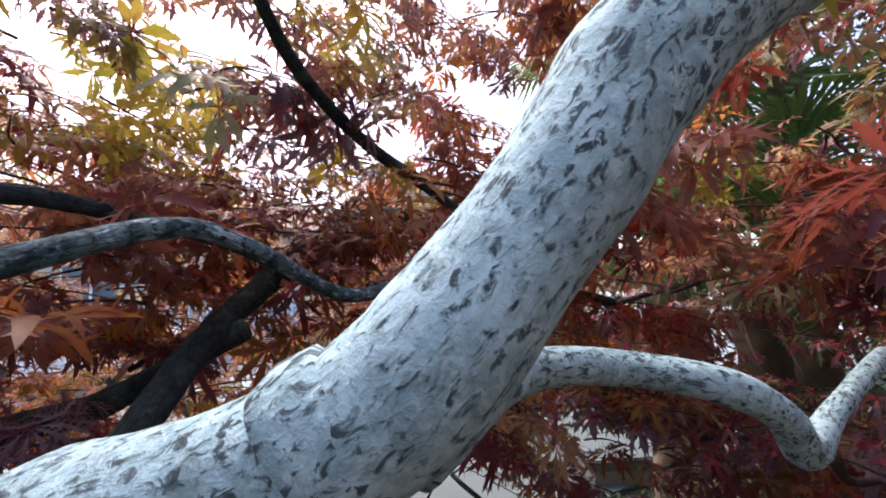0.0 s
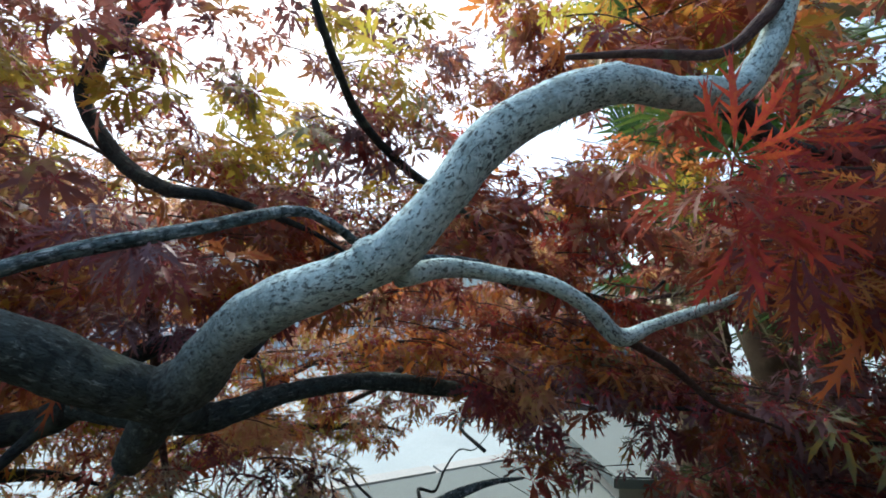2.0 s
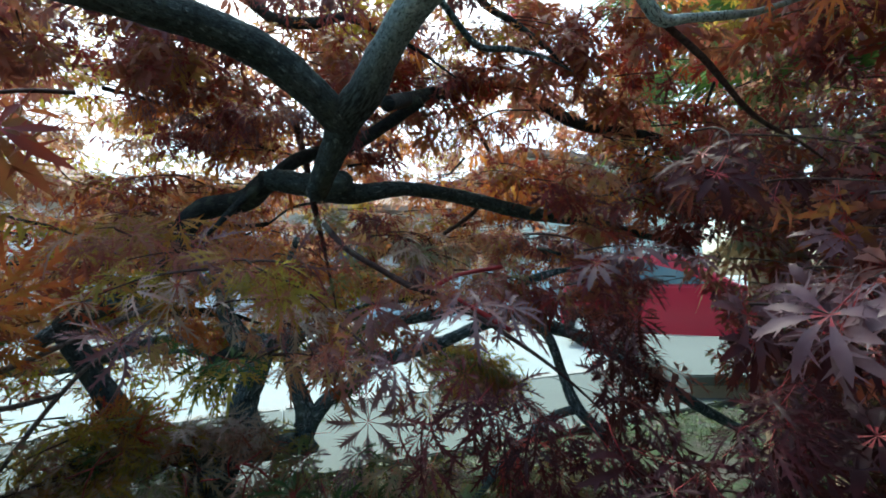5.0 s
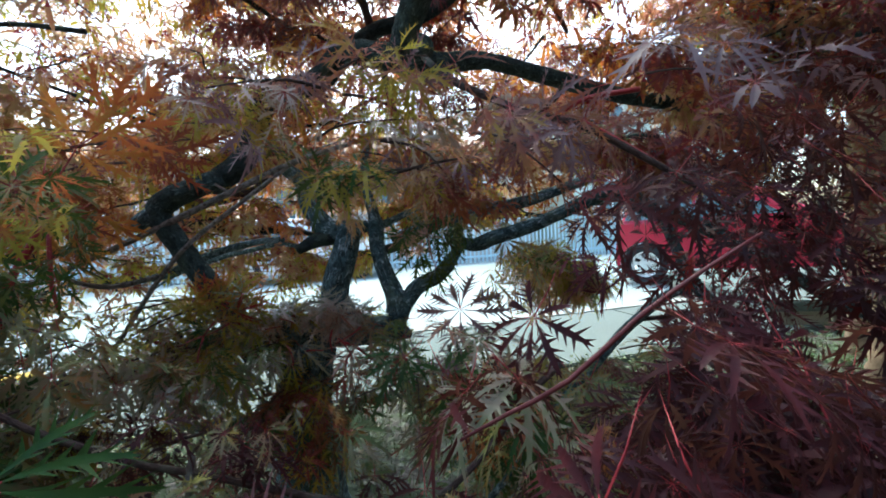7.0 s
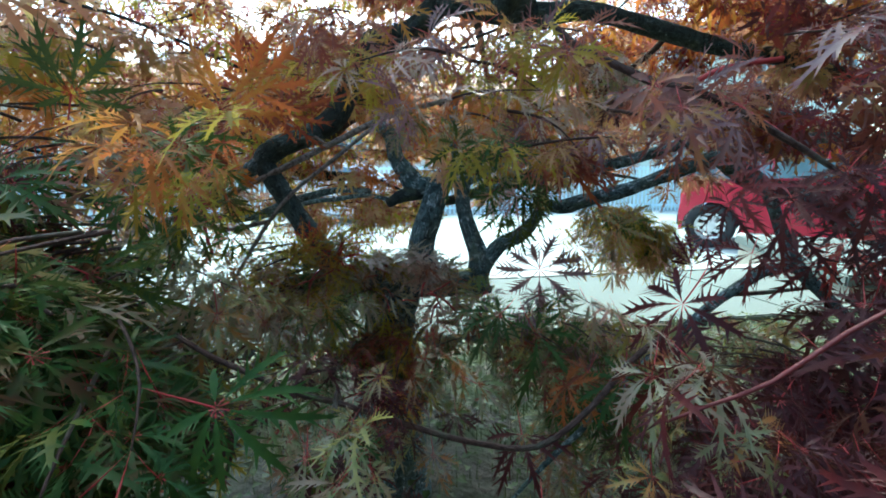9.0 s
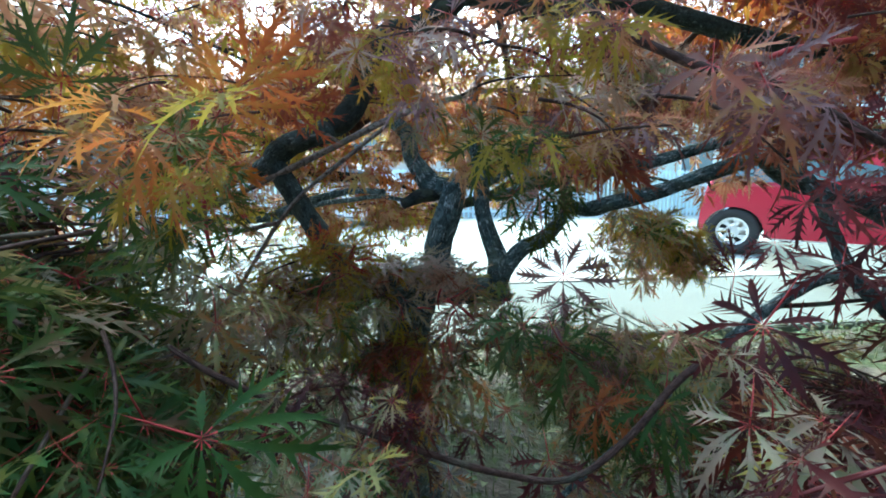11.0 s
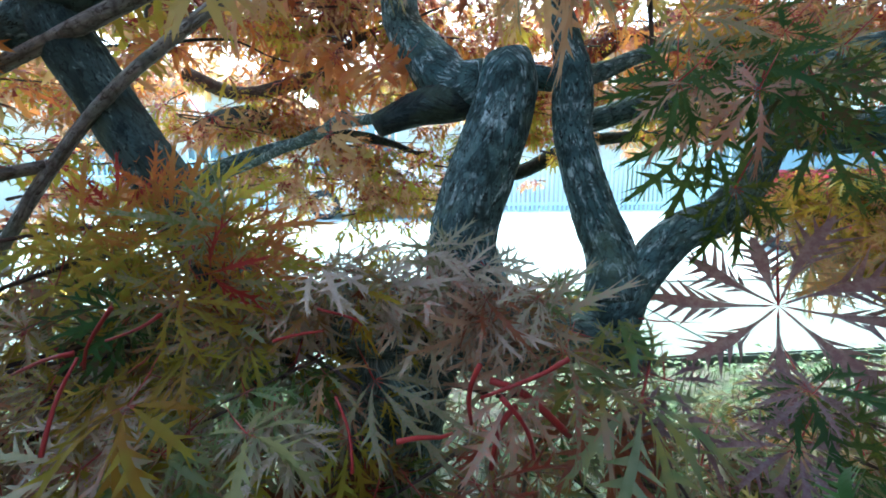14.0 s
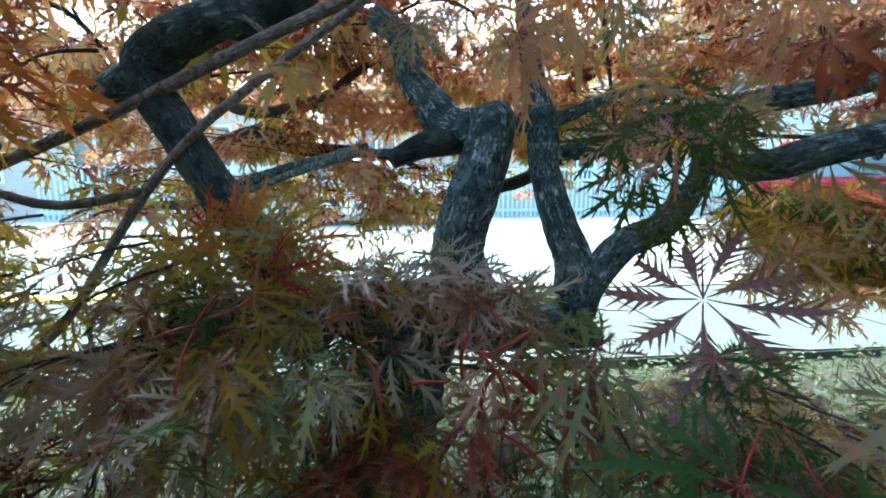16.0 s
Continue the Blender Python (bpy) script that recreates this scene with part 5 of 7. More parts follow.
hang_leaf((0.005, 0.384, 0.854), (-0.148, -0.172, 0.868), 0.085, 60, 'maroon', 58)
hang_leaf((-0.074, 0.265, 0.804), (-0.148, -0.172, 0.868), 0.070, -10, 'maroon', 48)
hang_leaf((0.007, 0.332, 0.810), (-0.148, -0.172, 0.868), 0.080, 30, 'crimson', 63)
hang_leaf((-0.012, 0.340, 0.785), (-0.148, -0.172, 0.868), 0.075, -30, 'maroon', 48)
hang_leaf((-0.104, 0.320, 0.810), (-0.148, -0.172, 0.868), 0.060, 0, 'wine', 58)
hang_leaf((-0.408, 0.296, 1.041), (-0.148, -0.172, 0.868), 0.100, 70, 'plum', 63)
hang_leaf((-0.357, 0.350, 1.062), (-0.148, -0.172, 0.868), 0.100, -60, 'rose', 58)
hang_leaf((-0.293, 0.355, 1.034), (-0.148, -0.172, 0.868), 0.090, 110, 'plum', 68)
hang_leaf((-0.240, 0.385, 1.047), (-0.148, -0.172, 0.868), 0.090, 40, 'rose', 63)
hang_leaf((-0.476, 0.327, 1.088), (-0.148, -0.172, 0.868), 0.090, 20, 'orange', 58)
hang_leaf((-0.125, 0.312, 0.952), (-0.148, -0.172, 0.868), 0.090, 80, 'plum', 78)
hang_leaf((-0.076, 0.367, 0.984), (-0.148, -0.172, 0.868), 0.090, -70, 'rose', 73)
hang_leaf((-0.061, 0.224, 0.854), (-0.148, -0.172, 0.868), 0.070, 30, 'maroon', 48)
hang_leaf((-0.021, 0.260, 0.875), (-0.148, -0.172, 0.868), 0.075, -30, 'maroon', 53)
hang_leaf((-0.011, 0.225, 0.778), (-0.148, -0.172, 0.868), 0.075, 10, 'maroon', 53)
hang_leaf((-0.038, 0.205, 0.746), (-0.148, -0.172, 0.868), 0.075, 50, 'maroon', 48)
hang_leaf((-0.061, 0.186, 0.710), (-0.148, -0.172, 0.868), 0.080, -20, 'maroon', 53)
hang_leaf((-0.005, 0.211, 0.689), (-0.148, -0.172, 0.868), 0.080, 20, 'maroon', 48)
hang_leaf((-0.088, 0.167, 0.682), (-0.148, -0.172, 0.868), 0.075, 0, 'maroon', 53)
hang_leaf((-0.092, 0.233, 0.862), (-0.148, -0.172, 0.868), 0.060, 60, 'wine', 58)
hang_leaf((-0.766, 0.396, 0.651), (-0.453, 0.323, 0.771), 0.055, -30, 'mixed', 35)
hang_leaf((-0.731, 0.414, 0.637), (-0.453, 0.323, 0.771), 0.060, 20, 'mauve', 40)
hang_leaf((-0.694, 0.434, 0.622), (-0.453, 0.323, 0.771), 0.060, -10, 'mixed', 35)
hang_leaf((-0.739, 0.394, 0.616), (-0.453, 0.323, 0.771), 0.060, 40, 'mauve', 35)
hang_leaf((-0.677, 0.460, 0.643), (-0.453, 0.323, 0.771), 0.055, 10, 'mixed', 40)
hang_leaf((-0.793, 0.396, 0.680), (-0.453, 0.323, 0.771), 0.050, -60, 'mauve', 40)
hang_leaf((-0.715, 0.438, 0.650), (-0.453, 0.323, 0.771), 0.050, 60, 'olive', 40)
hang_leaf((-0.641, 0.467, 0.622), (-0.453, 0.323, 0.771), 0.060, -20, 'mauve', 40)
hang_leaf((-0.571, 0.600, 0.565), (-0.188, -0.119, 0.857), 0.123, 20, 'mixed', 35)
hang_leaf((-0.657, 0.542, 0.536), (-0.188, -0.119, 0.857), 0.123, 10, 'mixed', 30)
hang_leaf((-0.431, 0.680, 0.547), (-0.188, -0.119, 0.857), 0.132, -20, 'mixed', 30)
hang_leaf((-0.317, 0.749, 0.547), (-0.188, -0.119, 0.857), 0.114, 15, 'green', 35)
hang_leaf((-0.175, 0.428, 0.588), (-0.188, -0.119, 0.857), 0.140, 0, 'green', 20)
hang_leaf((-0.253, 0.435, 0.561), (-0.188, -0.119, 0.857), 0.110, 60, 'orange', 30)
hang_leaf((-0.226, 0.455, 0.579), (-0.188, -0.119, 0.857), 0.090, -20, 'red', 20)
hang_leaf((-0.486, 0.535, 0.395), (-0.188, -0.119, 0.857), 0.110, 10, 'maroon', 30)
hang_leaf((-0.412, 0.596, 0.479), (-0.188, -0.119, 0.857), 0.100, 0, 'mixed', 35)
hang_leaf((-0.294, 0.343, 0.521), (-0.188, -0.119, 0.857), 0.120, 15, 'maroon', 30)
hang_leaf((-0.636, 0.089, 0.573), (-0.188, -0.119, 0.857), 0.120, -10, 'maroon', 40)
hang_leaf((-0.103, 0.533, 0.605), (-0.188, -0.119, 0.857), 0.120, -15, 'mixed', 35)
hang_leaf((-0.725, 0.429, 0.469), (-0.188, -0.119, 0.857), 0.100, 25, 'green', 45)
hang_leaf((-0.592, 0.505, 0.448), (-0.188, -0.119, 0.857), 0.100, -15, 'green', 45)
hang_leaf((0.323, 0.462, 1.501), (0.129, -0.173, 1.251), 0.130, 10, 'crimson', 15)
hang_leaf((0.300, 0.420, 1.560), (0.078, 0.108, 1.441), 0.130, 165, 'crimson', 25)
hang_leaf((0.345, 0.455, 1.530), (0.078, 0.108, 1.441), 0.140, 60, 'crimson', 30)
hang_leaf((0.380, 0.470, 1.485), (0.078, 0.108, 1.441), 0.130, -20, 'wine', 25)
hang_leaf((0.430, 0.540, 1.630), (0.078, 0.108, 1.441), 0.130, 120, 'crimson', 30)
hang_leaf((0.470, 0.520, 1.480), (0.078, 0.108, 1.441), 0.140, 20, 'wine', 35)
hang_leaf((0.385, 0.500, 1.584), (0.129, -0.173, 1.251), 0.120, -30, 'crimson', 20)
hang_leaf((0.486, 0.565, 1.576), (0.129, -0.173, 1.251), 0.130, 40, 'wine', 30)
hang_leaf((-0.217, 0.793, 1.785), (0.078, 0.108, 1.441), 0.200, 0, 'wine', 50)
# far side of the crown
shell(8, 70, 1.55, 2.4, 0.98, 1.28, 220, ["tan", "orange", "tan", "olive"], 2, 0.068)
shell(8, 70, 1.55, 2.4, 1.28, 1.75, 260, ["rose", "tan", "tan", "wine", "olive"], 2, 0.068)
shell(22, 72, 1.4, 2.2, 0.78, 1.15, 270, ["tan", "olive", "orange"], 2, 0.064)
shell(40, 75, 1.1, 1.6, 1.12, 1.4, 30, ["red", "tan", "orange"], 2, 0.07)
shell(55, 88, 1.0, 1.6, 0.72, 1.15, 50, ["tan", "olive"], 2, 0.064)
shell(8, 60, 1.2, 1.6, 1.05, 1.35, 50, ["orange", "tan", "red"], 2, 0.07)
shell(24, 62, 1.45, 2.1, 0.66, 0.80, 160, ["olive", "tan"], 2, 0.064)
shell(-14, 14, 1.5, 2.3, 1.0, 1.6, 360, ["rose", "plum", "tan", "rose", "orange"], 2, 0.07)
shell(-60, -12, 1.1, 1.9, 0.75, 1.45, 430, ["wine", "red", "plum", "mixed"], 2, 0.075)
shell(-60, -12, 1.1, 1.9, 1.45, 1.8, 70, ["wine", "red", "tan"], 2, 0.075)
shell(4, 54, 0.95, 1.3, 1.46, 1.74, 120, ["rose", "red", "orange", "wine", "tan", "crimson"], 2, 0.075)
# unseen leaves added behind the viewpoint to cut the light from there
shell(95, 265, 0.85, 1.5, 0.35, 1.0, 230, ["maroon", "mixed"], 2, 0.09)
shell(-5, 75, 1.6, 2.4, 1.7, 2.1, 110, ["tan", "orange", "olive"], 2, 0.07)
shell(40, 80, 1.2, 1.9, 1.2, 2.1, 55, ["tan", "olive"], 2, 0.07)
# upper layers among the limbs
pad((-0.977, 0.519, 1.784), (0.30, 0.25, 0.22), 22, ['olive', 'rose', 'wine', 'rose'], 1, 0.090)
pad((-0.717, 0.649, 1.934), (0.25, 0.25, 0.20), 26, ['olive', 'rose', 'wine', 'rose'], 1, 0.090)
pad((-0.347, 0.849, 1.854), (0.30, 0.25, 0.16), 20, ['rose', 'plum', 'mixed', 'olive'], 1, 0.095)
pad((-0.457, 0.879, 2.084), (0.30, 0.25, 0.15), 13, ['plum', 'rose', 'olive'], 1, 0.095)
pad((0.023, 1.079, 2.154), (0.30, 0.20, 0.16), 18, ['rose', 'orange'], 1, 0.100)
pad((0.293, 0.749, 1.984), (0.16, 0.15, 0.10), 18, ['orange', 'olive', 'red'], 1, 0.100)
pad((-0.827, 0.499, 1.564), (0.25, 0.20, 0.12), 18, ['wine', 'rose'], 1, 0.100)
pad((-0.537, 0.879, 1.544), (0.30, 0.25, 0.12), 18, ['rose', 'red'], 1, 0.100)
pad((0.063, 0.969, 1.684), (0.25, 0.25, 0.15), 22, ['rose', 'red'], 1, 0.100)
pad((0.723, 0.799, 1.954), (0.16, 0.20, 0.20), 13, ['wine', 'red', 'mixed'], 1, 0.100)
pad((0.753, 0.689, 1.754), (0.12, 0.20, 0.20), 8, ['wine'], 1, 0.100)
pad((-0.577, 0.809, 1.844), (0.20, 0.20, 0.14), 8, ['rose', 'wine', 'olive'], 1, 0.100)
pad((0.583, 0.739, 1.614), (0.22, 0.22, 0.12), 26, ['wine', 'red', 'wine'], 1, 0.100)
pad((0.383, 0.599, 1.554), (0.06, 0.06, 0.07), 8, ['red', 'orange'], 0, 0.100, single=True)
pad((0.753, 0.889, 1.274), (0.25, 0.30, 0.20), 24, ['wine', 'plum', 'red'], 1, 0.100)
pad((0.60, 0.70, 1.14), (0.30, 0.30, 0.20), 26, ['wine', 'plum', 'red'], 1, 0.100)
pad((0.253, 1.209, 1.244), (0.35, 0.30, 0.14), 22, ['wine', 'red', 'tan'], 1, 0.085)
pad((-0.037, 1.329, 1.414), (0.40, 0.30, 0.15), 28, ['orange', 'red'], 2, 0.100)
pad((-1.317, 1.199, 1.204), (0.40, 0.30, 0.15), 16, ['orange'], 2, 0.100)
pad((-0.36, 0.03, 1.12), (0.14, 0.10, 0.06), 4, ['wine', 'red'], 1, 0.100)
pad((-0.27, 0.61, 0.93), (0.30, 0.20, 0.10), 5, ['tan', 'red'], 1, 0.075)
pad((0.17, 0.78, 1.03), (0.30, 0.20, 0.12), 7, ['rose', 'red', 'plum'], 1, 0.090)
pad((-0.92, 0.32, 1.16), (0.20, 0.20, 0.14), 5, ['tan'], 1, 0.080)
# low skirts round the stems
pad((-0.70, 0.42, 1.04), (0.12, 0.12, 0.08), 4, ['olive', 'tan'], 0, 0.090)
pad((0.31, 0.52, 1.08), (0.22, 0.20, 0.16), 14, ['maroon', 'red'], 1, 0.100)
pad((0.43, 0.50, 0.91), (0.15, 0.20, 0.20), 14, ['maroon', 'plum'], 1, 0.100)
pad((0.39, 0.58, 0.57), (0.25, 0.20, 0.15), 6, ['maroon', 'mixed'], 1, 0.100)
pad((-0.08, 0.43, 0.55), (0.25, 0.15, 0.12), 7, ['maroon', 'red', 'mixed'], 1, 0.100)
pad((-0.05, 0.67, 1.04), (0.20, 0.20, 0.10), 8, ['rose', 'tan', 'plum'], 1, 0.090)
# leaves before the low trunk
pad((-1.02, 0.35, 0.60), (0.05, 0.05, 0.02), 3, ['mixed', 'olive'], 0, 0.100, single=True)
pad((-0.92, 0.39, 0.53), (0.05, 0.05, 0.02), 3, ['mixed', 'green', 'olive'], 0, 0.100, single=True)
pad((-0.83, 0.45, 0.56), (0.05, 0.05, 0.02), 2, ['mixed', 'mixed', 'maroon'], 0, 0.100, single=True)
pad((-0.75, 0.50, 0.54), (0.05, 0.05, 0.02), 2, ['mixed', 'olive'], 0, 0.100, single=True)
pad((-0.67, 0.55, 0.54), (0.05, 0.05, 0.02), 3, ['mixed', 'maroon', 'green'], 0, 0.100, single=True)
pad((-0.59, 0.59, 0.54), (0.05, 0.05, 0.02), 3, ['mixed', 'red', 'mixed'], 0, 0.100, single=True)
pad((-0.51, 0.64, 0.54), (0.05, 0.05, 0.02), 3, ['mixed', 'green'], 0, 0.100, single=True)
pad((-0.43, 0.69, 0.54), (0.05, 0.05, 0.02), 3, ['mixed', 'red'], 0, 0.100, single=True)
pad((-0.35, 0.74, 0.53), (0.05, 0.05, 0.02), 3, ['mixed', 'green'], 0, 0.100, single=True)
pad((-0.27, 0.79, 0.54), (0.05, 0.05, 0.02), 2, ['mixed', 'green'], 0, 0.100, single=True)
pad((-0.90, 0.42, 0.61), (0.05, 0.05, 0.02), 3, ['mixed', 'olive'], 0, 0.100, single=True)
pad((-1.18, 0.27, 0.47), (0.10, 0.10, 0.05), 3, ['mixed', 'green'], 0, 0.105)
pad((-1.09, 0.30, 0.35), (0.10, 0.10, 0.05), 3, ['mixed', 'maroon'], 0, 0.105)
pad((-0.90, 0.43, 0.41), (0.10, 0.10, 0.05), 1, ['mixed', 'green'], 0, 0.105)
pad((-0.73, 0.53, 0.40), (0.10, 0.10, 0.05), 1, ['mixed', 'green'], 0, 0.105)
pad((-0.57, 0.62, 0.37), (0.10, 0.10, 0.05), 1, ['mixed', 'maroon'], 0, 0.105)
pad((-0.41, 0.72, 0.42), (0.10, 0.10, 0.05), 3, ['mixed', 'green'], 0, 0.105)
pad((-0.24, 0.83, 0.44), (0.10, 0.10, 0.05), 3, ['mixed', 'green'], 0, 0.105)
pad((-0.80, 0.46, 0.25), (0.10, 0.10, 0.05), 1, ['mixed', 'maroon'], 0, 0.105)
pad((-0.53, 0.61, 0.23), (0.10, 0.10, 0.05), 1, ['maroon', 'mixed'], 0, 0.105)
pad((-0.28, 0.78, 0.28), (0.10, 0.10, 0.05), 3, ['mixed', 'maroon'], 0, 0.105)
pad((-0.08, 0.92, 0.37), (0.10, 0.10, 0.05), 3, ['mixed', 'maroon'], 0, 0.105)
pad((-0.79, 0.47, 0.65), (0.05, 0.05, 0.01), 6, ['mauve', 'mauve', 'tan'], 0, 0.085, single=True)
pad((-0.67, 0.56, 0.63), (0.05, 0.04, 0.01), 3, ['mauve', 'mixed'], 0, 0.085, single=True)
pad((-0.74, 0.55, 0.65), (0.11, 0.06, 0.02), 10, ['mauve', 'mauve', 'olive'], 0, 0.085)
pad((-0.81, 0.47, 0.72), (0.06, 0.05, 0.02), 4, ['olive', 'mixed', 'red'], 0, 0.095, single=True)
pad((-0.41, 0.73, 0.82), (0.06, 0.06, 0.05), 7, ['green', 'mixed'], 0, 0.130, single=True)
pad((-0.30, 0.80, 0.81), (0.05, 0.05, 0.04), 3, ['mixed', 'green'], 0, 0.130, single=True)
pad((-0.34, 0.75, 0.67), (0.06, 0.06, 0.04), 2, ['mixed'], 0, 0.140, single=True)
pad((-0.21, 0.84, 0.72), (0.06, 0.06, 0.05), 1, ['mixed'], 0, 0.110)
# leaves overhead in front
pad((-0.85, 0.34, 0.99), (0.08, 0.08, 0.06), 5, ['orange', 'red', 'mixed'], 0, 0.120, single=True)
pad((-0.89, 0.64, 1.12), (0.12, 0.12, 0.07), 6, ['tan', 'olive'], 0, 0.080)
pad((-0.59, 0.80, 1.05), (0.14, 0.12, 0.08), 9, ['tan', 'mixed', 'orange'], 0, 0.085)
pad((-0.40, 0.86, 1.06), (0.14, 0.12, 0.10), 9, ['tan', 'mixed', 'maroon'], 0, 0.085)
pad((-0.19, 0.80, 1.05), (0.12, 0.12, 0.08), 7, ['maroon', 'mixed', 'tan'], 0, 0.085)
pad((-0.05, 0.71, 1.04), (0.10, 0.10, 0.08), 5, ['wine', 'rose'], 0, 0.110)
pad((-0.83, 0.08, 0.85), (0.06, 0.06, 0.06), 4, ['green'], 0, 0.120, single=True)
pad((-0.83, 0.03, 0.70), (0.06, 0.06, 0.06), 4, ['green'], 0, 0.120, single=True)
pad((-0.79, 0.05, 0.57), (0.06, 0.06, 0.06), 4, ['green', 'maroon'], 0, 0.110, single=True)
pad((-0.96, 0.16, 1.02), (0.08, 0.08, 0.06), 5, ['mixed', 'green', 'orange'], 0, 0.120)
pad((-0.77, 0.05, 0.77), (0.08, 0.06, 0.07), 22, ['green'], 0, 0.120)
pad((-0.78, 0.01, 0.64), (0.08, 0.07, 0.07), 14, ['green', 'maroon'], 0, 0.120)
pad((-0.76, 0.07, 0.68), (0.07, 0.06, 0.05), 11, ['green'], 0, 0.120)
pad((-0.77, 0.06, 0.52), (0.10, 0.08, 0.05), 10, ['maroon', 'green'], 0, 0.110)
pad((-0.87, 0.07, 0.89), (0.07, 0.06, 0.06), 9, ['green', 'mixed', 'maroon'], 0, 0.120)
pad((-0.86, 0.37, 0.98), (0.22, 0.16, 0.09), 11, ['tan', 'orange', 'red'], 1, 0.070)
pad((-0.73, 0.62, 0.89), (0.22, 0.16, 0.06), 10, ['tan', 'orange'], 1, 0.065)
pad((-0.76, 0.11, 0.78), (0.05, 0.05, 0.06), 9, ['green', 'mixed'], 0, 0.110)
pad((-0.75, 0.11, 0.71), (0.06, 0.05, 0.05), 9, ['green'], 0, 0.110)
pad((-0.48, 0.83, 1.16), (0.12, 0.10, 0.05), 7, ['tan', 'wine', 'mixed'], 0, 0.080)
pad((-0.30, 0.71, 1.11), (0.10, 0.08, 0.05), 5, ['wine', 'mauve', 'tan'], 0, 0.080)
pad((-0.70, 1.13, 0.81), (0.06, 0.08, 0.06), 7, ['olive', 'olive', 'tan'], 1, 0.060)
pad((-0.56, 1.22, 0.87), (0.06, 0.08, 0.06), 6, ['olive', 'tan'], 1, 0.060)
pad((-1.437, 1.039, 1.364), (0.30, 0.20, 0.06), 14, ['tan', 'rose'], 1, 0.075)
pad((-1.237, 1.279, 1.424), (0.25, 0.20, 0.06), 12, ['tan', 'rose'], 1, 0.075)
pad((-0.16, 1.03, 0.87), (0.05, 0.05, 0.03), 4, ['orange', 'tan'], 0, 0.080)
pad((-0.14, 0.72, 0.45), (0.10, 0.08, 0.05), 6, ['maroon', 'mixed', 'green'], 0, 0.100)
pad((0.00, 0.79, 0.55), (0.08, 0.08, 0.05), 5, ['maroon', 'mixed'], 0, 0.100)
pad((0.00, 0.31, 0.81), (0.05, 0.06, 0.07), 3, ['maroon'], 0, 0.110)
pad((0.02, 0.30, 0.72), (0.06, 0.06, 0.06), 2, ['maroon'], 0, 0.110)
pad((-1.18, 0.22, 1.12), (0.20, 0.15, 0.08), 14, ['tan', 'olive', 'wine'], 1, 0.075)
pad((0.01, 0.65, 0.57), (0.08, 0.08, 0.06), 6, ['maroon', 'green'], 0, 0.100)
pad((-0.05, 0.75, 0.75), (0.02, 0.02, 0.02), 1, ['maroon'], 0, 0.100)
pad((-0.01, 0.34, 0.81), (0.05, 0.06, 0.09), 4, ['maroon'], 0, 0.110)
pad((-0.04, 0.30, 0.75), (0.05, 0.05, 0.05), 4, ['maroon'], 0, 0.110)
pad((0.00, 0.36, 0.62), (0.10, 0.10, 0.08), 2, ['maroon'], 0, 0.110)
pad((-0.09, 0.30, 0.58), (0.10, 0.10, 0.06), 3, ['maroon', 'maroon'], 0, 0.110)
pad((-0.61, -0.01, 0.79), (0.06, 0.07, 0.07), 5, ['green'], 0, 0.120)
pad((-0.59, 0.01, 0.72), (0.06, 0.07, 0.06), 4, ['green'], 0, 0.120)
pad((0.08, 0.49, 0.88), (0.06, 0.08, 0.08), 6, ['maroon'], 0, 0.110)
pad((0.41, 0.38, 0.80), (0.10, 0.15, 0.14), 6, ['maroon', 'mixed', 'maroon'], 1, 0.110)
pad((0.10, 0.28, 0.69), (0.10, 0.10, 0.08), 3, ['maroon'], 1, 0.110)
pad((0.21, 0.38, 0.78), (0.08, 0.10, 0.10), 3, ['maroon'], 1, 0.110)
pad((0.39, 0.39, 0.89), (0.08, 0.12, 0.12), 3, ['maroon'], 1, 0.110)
# leaves close round the viewpoint
pad((-0.541, 0.246, 0.929), (0.1, 0.08, 0.05), 6, ['orange', 'olive', 'green'], 0, 0.080)
pad((-0.415, 0.253, 0.954), (0.1, 0.08, 0.04), 5, ['mauve', 'rose', 'plum'], 0, 0.075)
pad((-0.322, 0.308, 0.895), (0.1, 0.08, 0.04), 4, ['olive', 'rose', 'tan'], 0, 0.075)
pad((-0.242, 0.363, 0.953), (0.1, 0.08, 0.04), 4, ['plum', 'rose', 'red'], 0, 0.075)
pad((0.126, 0.458, 0.944), (0.12, 0.1, 0.07), 8, ['maroon', 'plum', 'red'], 0, 0.080)
pad((-0.486, 0.225, 0.923), (0.12, 0.1, 0.07), 7, ['orange', 'green', 'olive'], 0, 0.080)
pad((-0.350, 0.225, 0.836), (0.09, 0.07, 0.05), 5, ['mauve', 'rose', 'red'], 0, 0.075)
pad((-0.093, 0.332, 0.968), (0.07, 0.06, 0.03), 4, ['plum', 'mauve', 'rose'], 0, 0.075)
pad((-0.321, 0.335, 1.008), (0.1, 0.08, 0.03), 4, ['mauve', 'rose', 'olive'], 0, 0.075)
pad((-0.505, 0.362, 1.047), (0.12, 0.10, 0.06), 6, ['orange', 'rose', 'olive'], 0, 0.080)
pad((-0.382, 0.460, 1.003), (0.10, 0.10, 0.05), 4, ['rose', 'red', 'tan'], 0, 0.080)
pad((-0.905, 0.699, 1.855), (0.16, 0.14, 0.1), 12, ['olive', 'wine', 'rose', 'mixed'], 1, 0.085)
pad((-1.068, 0.749, 1.684), (0.16, 0.14, 0.08), 12, ['olive', 'wine', 'plum'], 1, 0.085)
pad((-1.015, 0.927, 1.578), (0.2, 0.16, 0.07), 12, ['orange', 'wine', 'rose'], 1, 0.080)
pad((-1.158, 0.907, 1.215), (0.16, 0.14, 0.08), 10, ['orange', 'wine', 'tan'], 1, 0.080)
